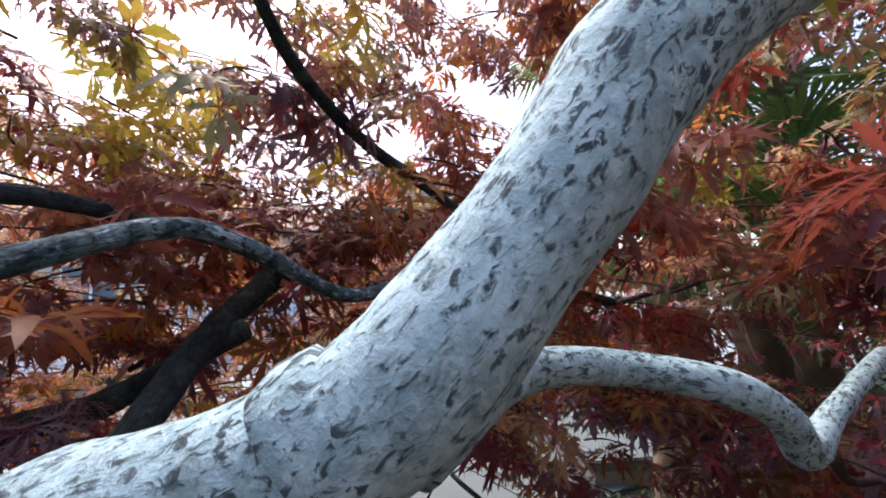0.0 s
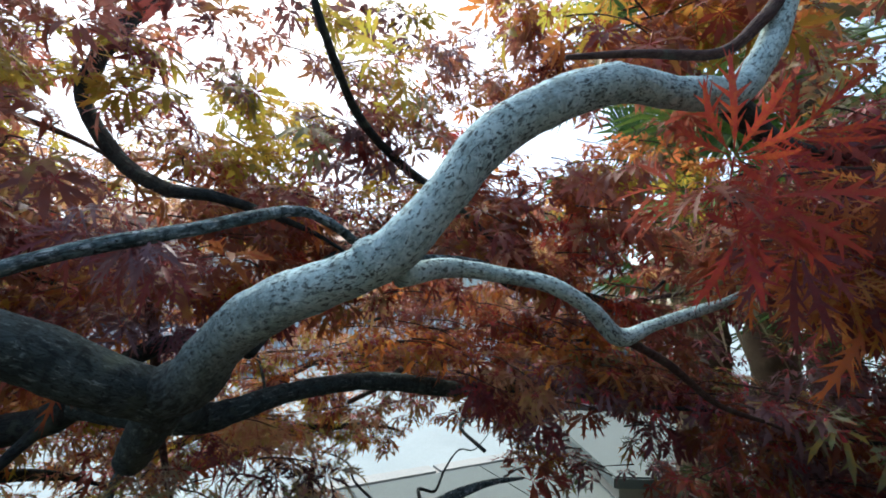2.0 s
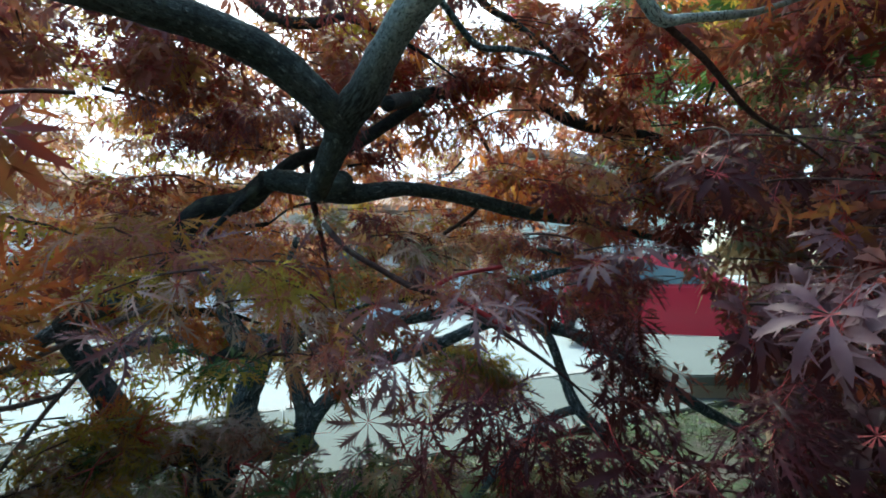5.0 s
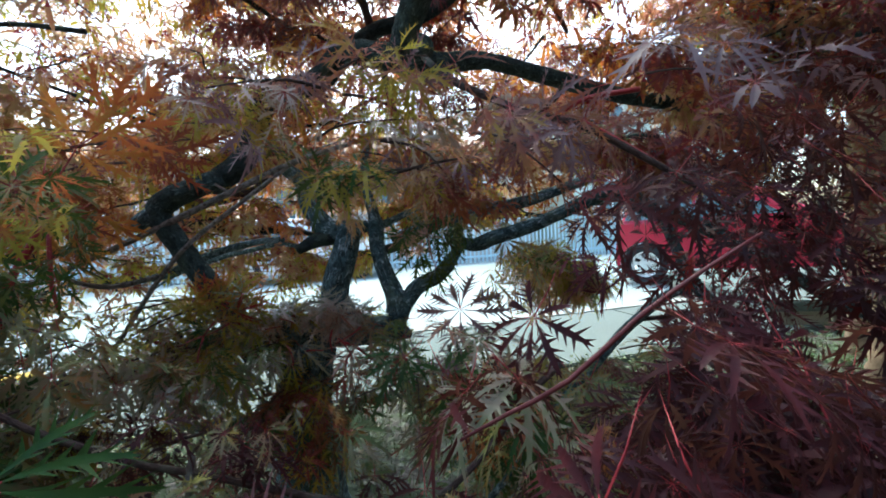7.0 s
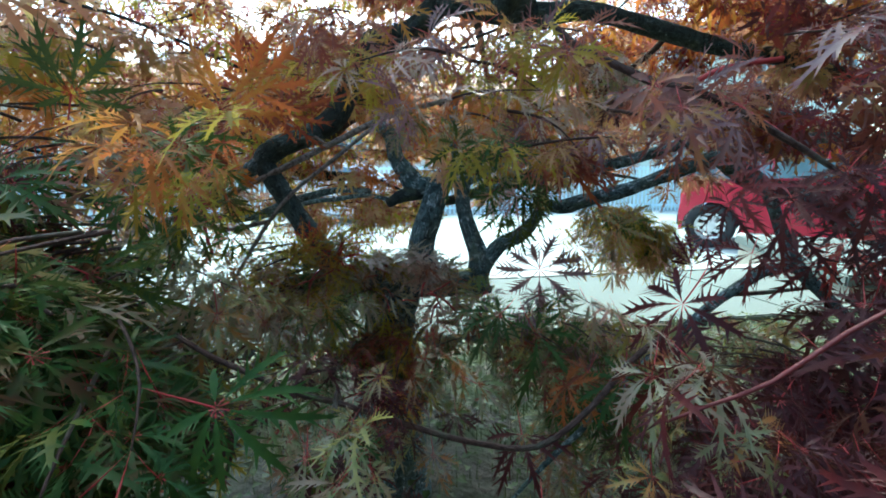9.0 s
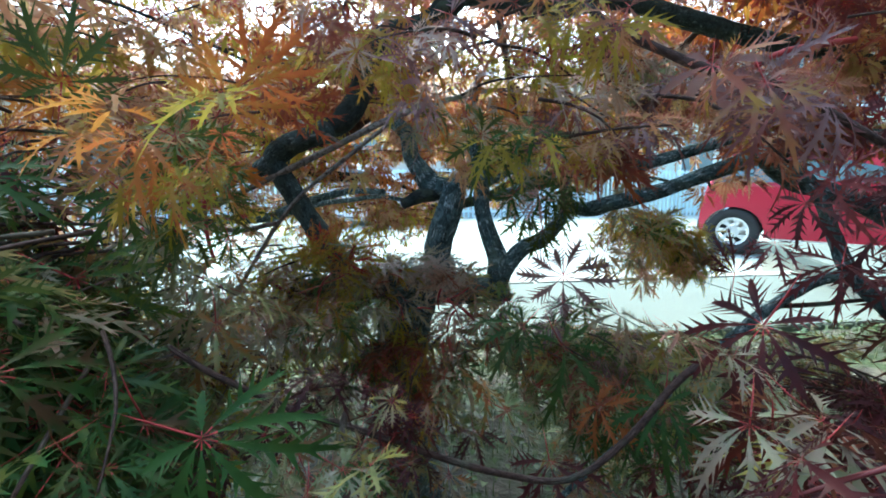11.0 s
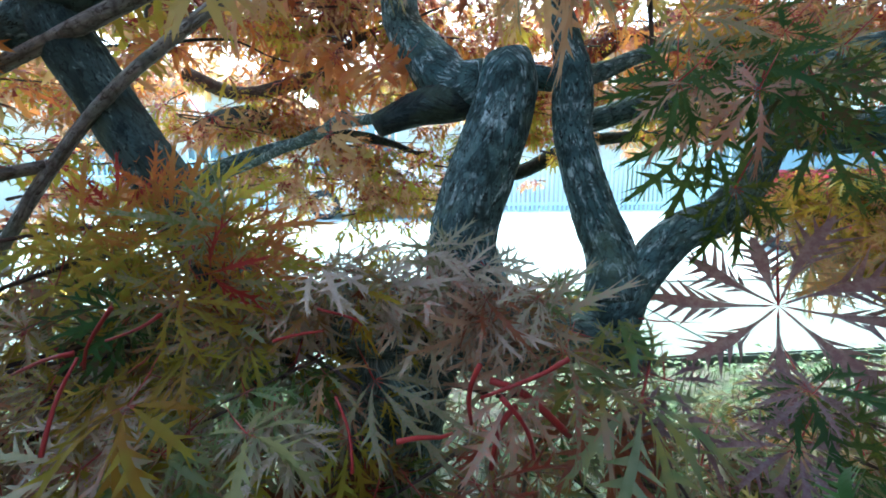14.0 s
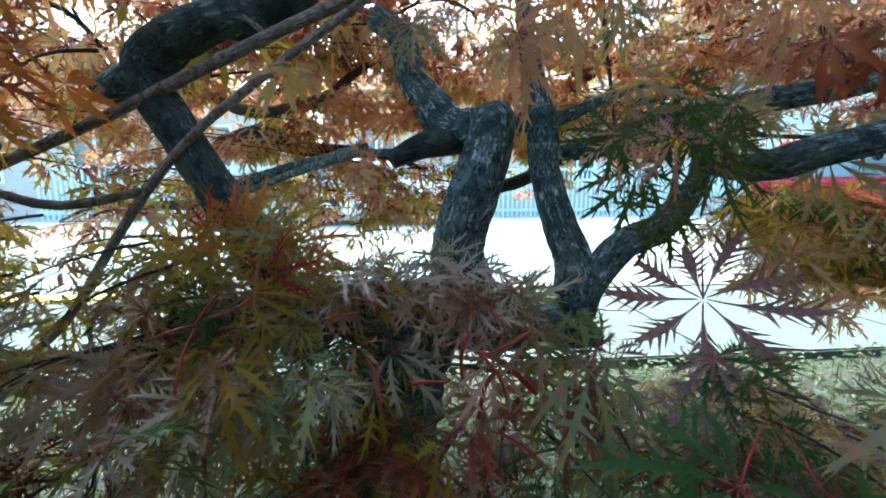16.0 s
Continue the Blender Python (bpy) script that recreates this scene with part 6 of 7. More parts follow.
pad((-0.567, 0.652, 0.571), (0.04, 0.04, 0.02), 3, ['mixed', 'green', 'mauve'], 0, 0.080)
pad((-0.483, 0.698, 0.546), (0.04, 0.04, 0.02), 2, ['mixed', 'red', 'green'], 0, 0.080)
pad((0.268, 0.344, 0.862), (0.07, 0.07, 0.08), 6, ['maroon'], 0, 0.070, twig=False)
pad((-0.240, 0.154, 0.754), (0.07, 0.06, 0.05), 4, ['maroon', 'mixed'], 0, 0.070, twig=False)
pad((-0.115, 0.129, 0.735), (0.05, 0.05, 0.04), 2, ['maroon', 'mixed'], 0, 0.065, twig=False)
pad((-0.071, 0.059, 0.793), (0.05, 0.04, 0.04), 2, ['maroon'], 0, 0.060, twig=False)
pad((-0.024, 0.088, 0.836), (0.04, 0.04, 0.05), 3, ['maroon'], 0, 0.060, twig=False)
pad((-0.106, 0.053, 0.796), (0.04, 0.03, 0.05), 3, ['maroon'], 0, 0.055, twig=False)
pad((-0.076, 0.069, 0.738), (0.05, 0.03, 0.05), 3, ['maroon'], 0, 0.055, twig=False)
pad((-0.390, 0.414, 1.502), (0.08, 0.07, 0.03), 4, ['wine', 'plum'], 0, 0.070, twig=False)
pad((-0.554, 0.711, 1.418), (0.1, 0.1, 0.05), 8, ['wine', 'red', 'plum'], 0, 0.075, twig=False)
pad((-0.791, 0.729, 1.431), (0.1, 0.1, 0.06), 8, ['wine', 'orange', 'plum'], 0, 0.075, twig=False)
pad((-0.550, 0.182, 0.665), (0.08, 0.07, 0.05), 5, ['mixed', 'maroon', 'green'], 0, 0.075, twig=False)
pad((-0.433, 0.218, 0.699), (0.06, 0.06, 0.05), 3, ['mixed', 'maroon'], 0, 0.075, twig=False)
pad((-0.684, 0.180, 0.652), (0.1, 0.08, 0.06), 7, ['mixed', 'maroon', 'maroon'], 0, 0.075)
pad((-0.499, 0.196, 0.633), (0.08, 0.06, 0.05), 5, ['mixed', 'maroon'], 0, 0.075)
pad((0.395, 1.235, 1.854), (0.22, 0.2, 0.12), 16, ['orange', 'olive', 'red'], 1, 0.085)
pad((0.184, 1.397, 1.610), (0.25, 0.2, 0.12), 16, ['rose', 'orange', 'tan'], 1, 0.085)
pad((-0.101, 1.147, 2.145), (0.3, 0.2, 0.12), 8, ['rose', 'plum', 'olive'], 1, 0.085)
pad((-1.02, 0.32, 0.64), (0.12, 0.12, 0.06), 9, ['green', 'mixed', 'mixed'], 0, 0.080)
pad((-0.93, 0.29, 0.52), (0.12, 0.12, 0.06), 9, ['mixed', 'mixed'], 0, 0.080)
pad((-1.19, 0.36, 0.76), (0.10, 0.10, 0.06), 6, ['mixed', 'olive'], 0, 0.080)
pad((-0.85, 1.51, 1.19), (0.14, 0.12, 0.06), 6, ['tan', 'olive', 'orange'], 1, 0.065)
pad((-0.94, 1.61, 1.03), (0.14, 0.12, 0.06), 5, ['olive', 'tan'], 1, 0.065)
pad((-0.68, 1.67, 1.12), (0.14, 0.12, 0.06), 6, ['tan', 'rose', 'olive'], 1, 0.065)
pad((-0.64, 1.78, 0.94), (0.14, 0.12, 0.06), 4, ['olive', 'tan'], 1, 0.065)
pad((-1.31, 1.65, 1.19), (0.14, 0.12, 0.06), 5, ['tan', 'olive'], 1, 0.065)
pad((-0.47, 1.81, 1.20), (0.14, 0.12, 0.06), 6, ['orange', 'tan', 'green'], 1, 0.065)
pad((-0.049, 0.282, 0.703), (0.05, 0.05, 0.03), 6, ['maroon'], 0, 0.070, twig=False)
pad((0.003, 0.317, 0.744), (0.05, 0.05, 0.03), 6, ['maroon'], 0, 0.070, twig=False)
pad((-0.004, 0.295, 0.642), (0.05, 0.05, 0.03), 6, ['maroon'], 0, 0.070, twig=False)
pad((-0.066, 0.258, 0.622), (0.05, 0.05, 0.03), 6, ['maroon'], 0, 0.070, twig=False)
pad((-0.036, 0.364, 0.860), (0.03, 0.03, 0.02), 2, ['maroon', 'wine'], 0, 0.060, keep=True, twig=False)
pad((0.012, 0.383, 0.826), (0.03, 0.03, 0.02), 2, ['maroon', 'wine'], 0, 0.060, keep=True, twig=False)
pad((-0.287, 0.929, 0.465), (0.07, 0.07, 0.05), 6, ['mixed', 'green', 'plum'], 0, 0.080)
pad((-0.184, 1.054, 0.472), (0.07, 0.07, 0.05), 6, ['mixed', 'green', 'plum'], 0, 0.080)
pad((-0.354, 0.823, 0.441), (0.07, 0.07, 0.05), 6, ['mixed', 'green', 'plum'], 0, 0.080)
pad((-0.224, 0.897, 0.411), (0.07, 0.07, 0.05), 6, ['mixed', 'green', 'plum'], 0, 0.080)
pad((-0.673, 0.978, 1.684), (0.10, 0.10, 0.05), 7, ['rose', 'crimson', 'plum'], 1, 0.070)
pad((-0.523, 1.076, 1.742), (0.10, 0.10, 0.05), 7, ['orange', 'rose', 'crimson'], 1, 0.070)
pad((-0.242, 1.038, 1.691), (0.10, 0.10, 0.05), 6, ['plum', 'crimson', 'orange'], 1, 0.070)
pad((-0.649, 0.952, 1.453), (0.10, 0.10, 0.05), 6, ['wine', 'orange'], 1, 0.070)
pad((-0.597, 1.160, 1.404), (0.10, 0.10, 0.05), 6, ['tan', 'orange'], 1, 0.070)
pad((-0.033, 1.221, 1.915), (0.10, 0.10, 0.05), 6, ['orange', 'crimson'], 1, 0.070)
pad((0.396, 1.080, 1.435), (0.10, 0.10, 0.05), 5, ['crimson', 'rose'], 1, 0.070)
pad((0.390, 1.023, 1.600), (0.10, 0.10, 0.05), 6, ['crimson', 'rose', 'plum'], 1, 0.070)
pad((0.287, 1.104, 1.680), (0.10, 0.10, 0.05), 5, ['rose', 'crimson'], 1, 0.070)
pad((-0.892, 1.367, 1.150), (0.10, 0.10, 0.05), 6, ['rose', 'orange', 'wine'], 1, 0.062, keep=True)
pad((-0.775, 1.476, 1.035), (0.10, 0.10, 0.05), 6, ['orange', 'rose', 'tan'], 1, 0.062, keep=True)
pad((-0.639, 1.458, 1.132), (0.10, 0.10, 0.05), 7, ['wine', 'orange', 'rose'], 1, 0.062, keep=True)
pad((-0.578, 1.585, 0.976), (0.10, 0.10, 0.05), 6, ['orange', 'olive', 'rose'], 1, 0.062, keep=True)
pad((-0.876, 1.512, 0.914), (0.10, 0.10, 0.05), 4, ['olive', 'orange'], 1, 0.062, keep=True)
pad((-1.099, 1.440, 1.268), (0.10, 0.10, 0.05), 5, ['rose', 'orange'], 1, 0.062, keep=True)
pad((-0.425, 0.726, 0.548), (0.03, 0.03, 0.02), 2, ['plum', 'green', 'mixed'], 0, 0.060, twig=False)
pad((-0.332, 0.780, 0.533), (0.03, 0.03, 0.02), 2, ['plum', 'green', 'mixed'], 0, 0.060, twig=False)
pad((-0.360, 0.793, 0.571), (0.03, 0.03, 0.02), 2, ['plum', 'green', 'mixed'], 0, 0.060, twig=False)
pad((-0.456, 0.691, 0.521), (0.03, 0.03, 0.02), 2, ['plum', 'green', 'mixed'], 0, 0.060, twig=False)
pad((-0.279, 0.844, 0.491), (0.05, 0.05, 0.03), 4, ['mixed', 'plum', 'green', 'wine'], 0, 0.065, twig=False)
pad((-0.323, 0.935, 0.488), (0.05, 0.05, 0.03), 4, ['mixed', 'plum', 'green', 'wine'], 0, 0.065, twig=False)
pad((-0.191, 1.017, 0.496), (0.05, 0.05, 0.03), 4, ['mixed', 'plum', 'green', 'wine'], 0, 0.065, twig=False)
pad((-0.241, 0.806, 0.478), (0.05, 0.05, 0.03), 3, ['mixed', 'plum', 'green', 'wine'], 0, 0.065, twig=False)
pad((-0.388, 0.958, 0.506), (0.05, 0.05, 0.03), 2, ['mixed', 'plum', 'green', 'wine'], 0, 0.065, twig=False)
# leaf screen before the driveway
pad((-0.345, 1.080, 0.791), (0.05, 0.06, 0.035), 7, ['olive', 'green', 'tan'], 0, 0.085, keep=True)
pad((-0.283, 1.136, 0.767), (0.05, 0.06, 0.035), 8, ['tan', 'olive', 'olive'], 0, 0.085, keep=True)
pad((-0.224, 1.188, 0.726), (0.05, 0.06, 0.04), 8, ['olive', 'tan', 'mixed'], 0, 0.085, keep=True)
pad((-0.311, 1.085, 0.713), (0.05, 0.05, 0.03), 8, ['olive', 'mixed', 'tan'], 0, 0.085, keep=True)
pad((-0.242, 1.169, 0.684), (0.05, 0.05, 0.03), 7, ['mixed', 'olive'], 0, 0.085, keep=True)
# thin branches that carry the far layers
for i in range(26):
    az = rng.uniform(-25, 75)
    z = rng.uniform(0.75, 1.55)
    p = Vector((-math.sin(radians(az)) * 1.15, math.cos(radians(az)) * 1.15, z))
    h = az + rng.gauss(0, 50)
    rows, r = [], rng.uniform(0.003, 0.0065)
    for k in range(7):
        rows.append((*p, r * (1 - 0.12 * k)))
        h += rng.gauss(0, 22)
        p = p + Vector((-math.sin(radians(h)), math.cos(radians(h)), rng.gauss(0.0, 0.22))) * rng.uniform(0.08, 0.16)
    if any(is_clear(q[:3]) for q in rows):
        continue
    v, t, uv = tube(rows, 6, 0.02, 0.04, i * 1.3)
    link("branch", raw_mesh("branch", v, t, smooth=True, uv=uv), M["bark_dark"], maple)

# fine twigs through the foliage
acc_v, acc_t, acc_uv, base = [], [], [], 0
for rows in TWIGS:
    v, t, uv = tube(rows, 4, 0.05, 0.0)
    acc_v.append(v)
    acc_t.append(t + base)
    acc_uv.append(uv)
    base += len(v)
link("twiggery", raw_mesh("twiggery", np.vstack(acc_v), np.vstack(acc_t), smooth=True, uv=np.vstack(acc_uv)), M["twig"], maple, "fine reddish twigs", "stuff")
for (tone, lod), items in BATCH.items():
    acc_v, acc_t, acc_m, base = [], [], [], 0
    for k, m in items:
        v, t, mm = TEMPLATES[lod][k]
        a = np.array(m)
        acc_v.append(v @ a[:3, :3].T + a[:3, 3])
        acc_t.append(t + base)
        acc_m.append(mm)
        base += len(v)
    mesh = raw_mesh("foliage", np.vstack(acc_v), np.vstack(acc_t), np.concatenate(acc_m))
    link("foliage", mesh, [M[tone], M["petiole"]], maple, {"orange": "orange-brown lace leaves", "red": "red lace leaves", "maroon": "maroon lace leaves with shade darkened into their colour", "wine": "wine-red lace leaves", "crimson": "bright crimson lace leaves", "rose": "rosy red lace leaves", "mauve": "mauve lace leaves with pale sky sheen in their colour", "plum": "plum lace leaves greyed by sky reflection in their colour", "tan": "pinkish tan lace leaves", "olive": "olive-yellow lace leaves", "mixed": "green and purple turning lace leaves", "green": "green lace leaves with red stalks"}[tone], "stuff")
leaf_meshes = {}
for tone, k, m in SINGLE:
    if (tone, k) not in leaf_meshes:
        v, t, mm = TEMPLATES[0][k]
        leaf_meshes[tone, k] = raw_mesh("leaf", v, t, mm)
        for mat in (M[tone], M["petiole"]):
            leaf_meshes[tone, k].materials.append(mat)
    ob = new("leaf", leaf_meshes[tone, k])
    ob.parent = maple
    ob.matrix_parent_inverse = Matrix.Translation(-maple.location)
    ob.matrix_basis = m

# ---- ground cover under the tree ----
def ground_cover():
    r = random.Random(8)
    vs, ts = [], []
    for _ in range(11000):
        a, b = r.uniform(-4.5, 4.0), 2.0 - abs(r.gauss(0, 0.9))
        if b < -0.7 or noise.noise(Vector((a, b, 0)) * 1.3) < -0.12:
            continue
        c = street(a, b, r.uniform(0.0, 0.10))
        s, h, tilt = r.uniform(0.010, 0.024), r.uniform(0, 6.28), r.uniform(0.1, 0.9)
        d = Vector((math.cos(h), math.sin(h), 0))
        e = Vector((-d.y, d.x, 0))
        up = Vector((0, 0, 1))
        k = len(vs)
        tip = c + d * s * 1.5 + up * s * tilt * 0.6
        mid = c + d * s * 0.7 + up * s * tilt
        vs += [c, mid + e * s * 0.55, tip, mid - e * s * 0.55, Vector((c.x, c.y, 0.0)), Vector((c.x, c.y, 0.0)) + e * 0.003]
        ts += [(k, k + 1, k + 2), (k, k + 2, k + 3), (k, k + 4, k + 5)]
    mesh = raw_mesh("ground_cover", [tuple(v) for v in vs], ts)
    M["cover"] = leaf_material("ground_cover_leaf", [(0.022, 0.07, 0.018), (0.04, 0.10, 0.024), (0.015, 0.045, 0.013), (0.08, 0.12, 0.035), (0.028, 0.08, 0.024), (0.055, 0.05, 0.03)], 0.25)
    tagged(link("ground_cover", mesh, M["cover"]), "low green ground cover plants on soil", "plants", kind="stuff")


ground_cover()


# ---- fan palms ----
def fan_palm(at, height, fronds, reach, seed, label):
    r = random.Random(seed)
    palm = empty("fan_palm", Vector(at), label, "palm")
    rows = [(at[0], at[1], at[2] - 0.05, 0.11), (at[0] + 0.03, at[1], at[2] + height * 0.5, 0.10), (at[0] + 0.02, at[1] + 0.03, at[2] + height, 0.09)]
    v, t, uv = tube(rows, 14, 0.03, 0.12)
    link("trunk", raw_mesh("trunk", v, t, smooth=True, uv=uv), M["fibre"], palm, "shaggy fibrous palm trunk")
    for f in range(fronds):
        az = 2.4 * f + r.uniform(-0.3, 0.3)
        el = 1.25 - 1.75 * f / fronds + r.uniform(-0.1, 0.1)
        top = Vector((at[0] + 0.02, at[1] + 0.03, at[2] + height))
        d = Vector((math.cos(az) * math.cos(el), math.sin(az) * math.cos(el), math.sin(el)))
        ln = reach * r.uniform(0.75, 1.0)
        hub = top + d * ln
        hub.z -= 0.12 * ln
        rows = [(*top, 0.012), (*(top + d * ln * 0.5 + Vector((0, 0, 0.03))), 0.009), (*hub, 0.007)]
        v, t, uv = tube(rows, 5, 0.06, 0.0)
        stem = link("frond", raw_mesh("frond", v, t, smooth=True, uv=uv), M["palm_stalk"], palm)
        dead = f > fronds * 0.8
        side = d.cross(Vector((0, 0, 1))).normalized()
        up = side.cross(d).normalized()
        vs, ts = [], []
        for b in range(26):
            a = radians(-125 + 250 * b / 25)
            w = (d * math.cos(a) + side * math.sin(a)).normalized()
            bl = reach * 0.62 * (0.65 + 0.35 * math.cos(a * 0.6)) * r.uniform(0.92, 1.05)
            e = w.cross(up).normalized() * reach * 0.021
            drop = Vector((0, 0, -bl * r.uniform(0.1, 0.35) * (2.2 if dead else 1)))
            p0, p1, p2 = hub, hub + w * bl * 0.55 + up * 0.02, hub + w * bl + drop
            k = len(vs)
            vs += [p0 - e * 0.2, p0 + e * 0.2, p1 - e + up * 0.008, p1 + up * -0.004, p1 + e + up * 0.008, p2]
            ts += [(k, k + 3, k + 2), (k, k + 1, k + 3), (k + 1, k + 4, k + 3), (k + 2, k + 3, k + 5), (k + 3, k + 4, k + 5)]
        link("fan", raw_mesh("fan", [tuple(x) for x in vs], ts), M["palm_dead"] if dead else M["palm"], palm, "dry hanging fan" if dead else "")


M["fibre"] = plain("palm_fibre", (0.13, 0.09, 0.055), 0.95, 0, 70, 0.5, 0.8)
M["palm_stalk"] = plain("palm_stalk", (0.20, 0.26, 0.08), 0.5)
M["palm"] = leaf_material("palm_leaf", [(0.045, 0.14, 0.03), (0.08, 0.20, 0.04), (0.03, 0.10, 0.035)], 0.3)
M["palm_dead"] = leaf_material("dry_palm_leaf", [(0.30, 0.24, 0.13), (0.24, 0.18, 0.10)], 0.2)
fan_palm((1.2, 2.45, 0.0), 1.95, 22, 0.75, 3, "green fan palm with shaggy trunk beside the maple")
fan_palm((1.75, 1.3, 0.0), 1.25, 18, 0.65, 4, "low green fan palm with dry hanging fans")
fan_palm((1.28, 2.05, 0.0), 1.50, 20, 0.6, 11, "green fan palm with drooping fans between taller palms")
fan_palm((1.35, 3.00, 0.0), 3.25, 22, 0.75, 13, "tall fan palm rising behind the maple's crown")
fan_palm((1.72, 2.35, 0.0), 2.85, 24, 0.8, 6, "tall green fan palm by the driveway")


# dark leaf masses added behind the palms in place of their shaded interior
def shrub(at, radii, count, seed, label):
    r = random.Random(seed)
    thing = empty("shrub", Vector((at[0], at[1], 0)), label, "shrub")
    for k in range(5):
        a = k * 1.3
        rows = [(at[0], at[1], -0.05, 0.03), (at[0] + 0.2 * math.cos(a), at[1] + 0.2 * math.sin(a), at[2] * 0.6, 0.02), (at[0] + 0.5 * math.cos(a) * radii[0], at[1] + 0.5 * math.sin(a) * radii[1], at[2] + 0.3 * radii[2], 0.008)]
        v, t, uv = tube(rows, 7, 0.06, 0.05)
        link("stem", raw_mesh("stem", v, t, smooth=True, uv=uv), M["bark_dark"], thing)
    vs, ts = [], []
    while len(ts) < count * 4:
        q = Vector((r.uniform(-1, 1), r.uniform(-1, 1), r.uniform(-1, 1)))
        if q.length > 1 or q.length < 0.45 + 0.3 * noise.noise(q * 3):
            continue
        c = Vector((at[0] + q.x * radii[0], at[1] + q.y * radii[1], max(0.05, at[2] + q.z * radii[2])))
        s = r.uniform(0.03, 0.06)
        d = Vector((r.gauss(0, 1), r.gauss(0, 1), r.gauss(-0.2, 0.7))).normalized()
        e = d.cross(Vector((r.gauss(0, 0.4), r.gauss(0, 0.4), 1))).normalized() * s * 0.36
        n = e.cross(d).normalized() * s * 0.12
        k = len(vs)
        vs += [c, c + d * s * 0.5 + e + n, c + d * s * 0.5, c + d * s * 0.5 - e + n, c + d * s * 1.1]
        ts += [(k, k + 1, k + 2), (k, k + 2, k + 3), (k + 1, k + 4, k + 2), (k + 2, k + 4, k + 3)]
    link("foliage", raw_mesh("foliage", [tuple(x) for x in vs], ts), M["evergreen"], thing, "dense dark green leaves", "stuff")


M["evergreen"] = leaf_material("shade_fill_leaf", [(0.025, 0.07, 0.025), (0.04, 0.10, 0.03), (0.02, 0.055, 0.022), (0.06, 0.11, 0.035)], 0.2)
shrub((2.9, 3.1, 1.8), (1.15, 0.9, 1.9), 7500, 2, "tall dark leaf mass added as shade behind the fan palms")
shrub((2.9, 1.3, 1.0), (0.8, 0.9, 1.1), 4200, 7, "dark leaf mass added as shade at the garden edge")


# ---- cars ----
def car(at, turn, paint, label):
    """A small hatchback: its nearer axle at the local origin, length along +X, street side faces -Y."""
    thing = empty("car", Vector(at), label, "car", "parked cars")
    m = pose(*at, 0, 0, turn)
    low = [(-0.38, 0.24), (-0.40, 0.50), (-0.38, 0.72), (-0.33, 0.95), (2.02, 0.95), (2.72, 0.86), (3.02, 0.70), (3.06, 0.42), (2.98, 0.24)]
    arch = [(0, 0.30, 0.345), (2.38, 0.30, 0.345)]
    for cx, cz, r in reversed(arch):
        for k in range(13):
            a = -0.15 + (math.pi + 0.3) * k / 12
            low.append((cx + r * math.cos(a), max(0.24, cz + r * math.sin(a))))
    body = bmesh.new()
    left = [body.verts.new((x, -0.80, z)) for x, z in low]
    rightv = [body.verts.new((x, 0.80, z)) for x, z in low]
    body.faces.new(left)
    body.faces.new(rightv[::-1])
    n = len(low)
    for i in range(n):
        body.faces.new((left[i], rightv[i], rightv[(i + 1) % n], left[(i + 1) % n]))
    bmesh.ops.recalc_face_normals(body, faces=body.faces)
    rim_edges = [e for e in body.edges if abs(e.verts[0].co.y - e.verts[1].co.y) < 1e-6 and min(e.verts[0].co.z, e.verts[1].co.z) > 0.66]
    bmesh.ops.bevel(body, geom=rim_edges, offset=0.035, segments=3, profile=0.5, affect="EDGES")
    bmesh.ops.transform(body, matrix=m, verts=body.verts)
    part("body", body, M[paint], thing)
    cab = bmesh.new()
    base = [cab.verts.new((x, y, 0.945)) for x, y in ((-0.33, -0.79), (2.02, -0.79), (2.02, 0.79), (-0.33, 0.79))]
    top = [cab.verts.new((x, y, 1.42)) for x, y in ((-0.10, -0.65), (1.25, -0.65), (1.25, 0.65), (-0.10, 0.65))]
    cab.faces.new(top)
    cab.faces.new(base[::-1])
    for i in range(4):
        cab.faces.new((base[i], base[(i + 1) % 4], top[(i + 1) % 4], top[i]))
    bmesh.ops.recalc_face_normals(cab, faces=cab.faces)
    bmesh.ops.bevel(cab, geom=[e for e in cab.edges if e.verts[0].co.z + e.verts[1].co.z > 2.3], offset=0.04, segments=3, profile=0.5, affect="EDGES")
    bmesh.ops.transform(cab, matrix=m, verts=cab.verts)
    part("cabin", cab, M[paint], thing)
    screen = bmesh.new()
    quad = [(1.97, -0.70), (1.97, 0.70), (1.33, 0.60), (1.33, -0.60)]
    zz = (0.99, 0.99, 1.37, 1.37)
    f = screen.faces.new([screen.verts.new((x + 0.012, y, z + 0.008)) for (x, y), z in zip(quad, zz)])
    bmesh.ops.solidify(screen, geom=[f], thickness=0.008)
    bmesh.ops.transform(screen, matrix=m, verts=screen.verts)
    part("windscreen", screen, M["glass"], thing)

    def slab_at(name, lo, hi, mat, lab=""):
        part(name, box(bmesh.new(), lo, hi, m, 0.012), M[mat], thing, lab)
    for s in (-1, 1):
        y0, y1 = sorted((s * 0.655, s * 0.722))
        win = bmesh.new()
        for x0, x1, top0, top1 in ((-0.16, 0.62, 1.30, 1.34), (0.70, 1.62, 1.34, 1.14)):
            quad = [(x0 - 0.1, 0.97), (x1, 0.97), (x1 - (0.0 if x1 < 1 else 0.25), top1), (x0, top0)]
            a = [win.verts.new((x, s * (0.80 - max(0, z - 0.92) * 0.32 + 0.014), z)) for x, z in quad]
            b = [win.verts.new((x, s * (0.80 - max(0, z - 0.92) * 0.32 - 0.02), z)) for x, z in quad]
            win.faces.new(a)
            win.faces.new(b[::-1])
            for i in range(4):
                win.faces.new((a[i], b[i], b[(i + 1) % 4], a[(i + 1) % 4]))
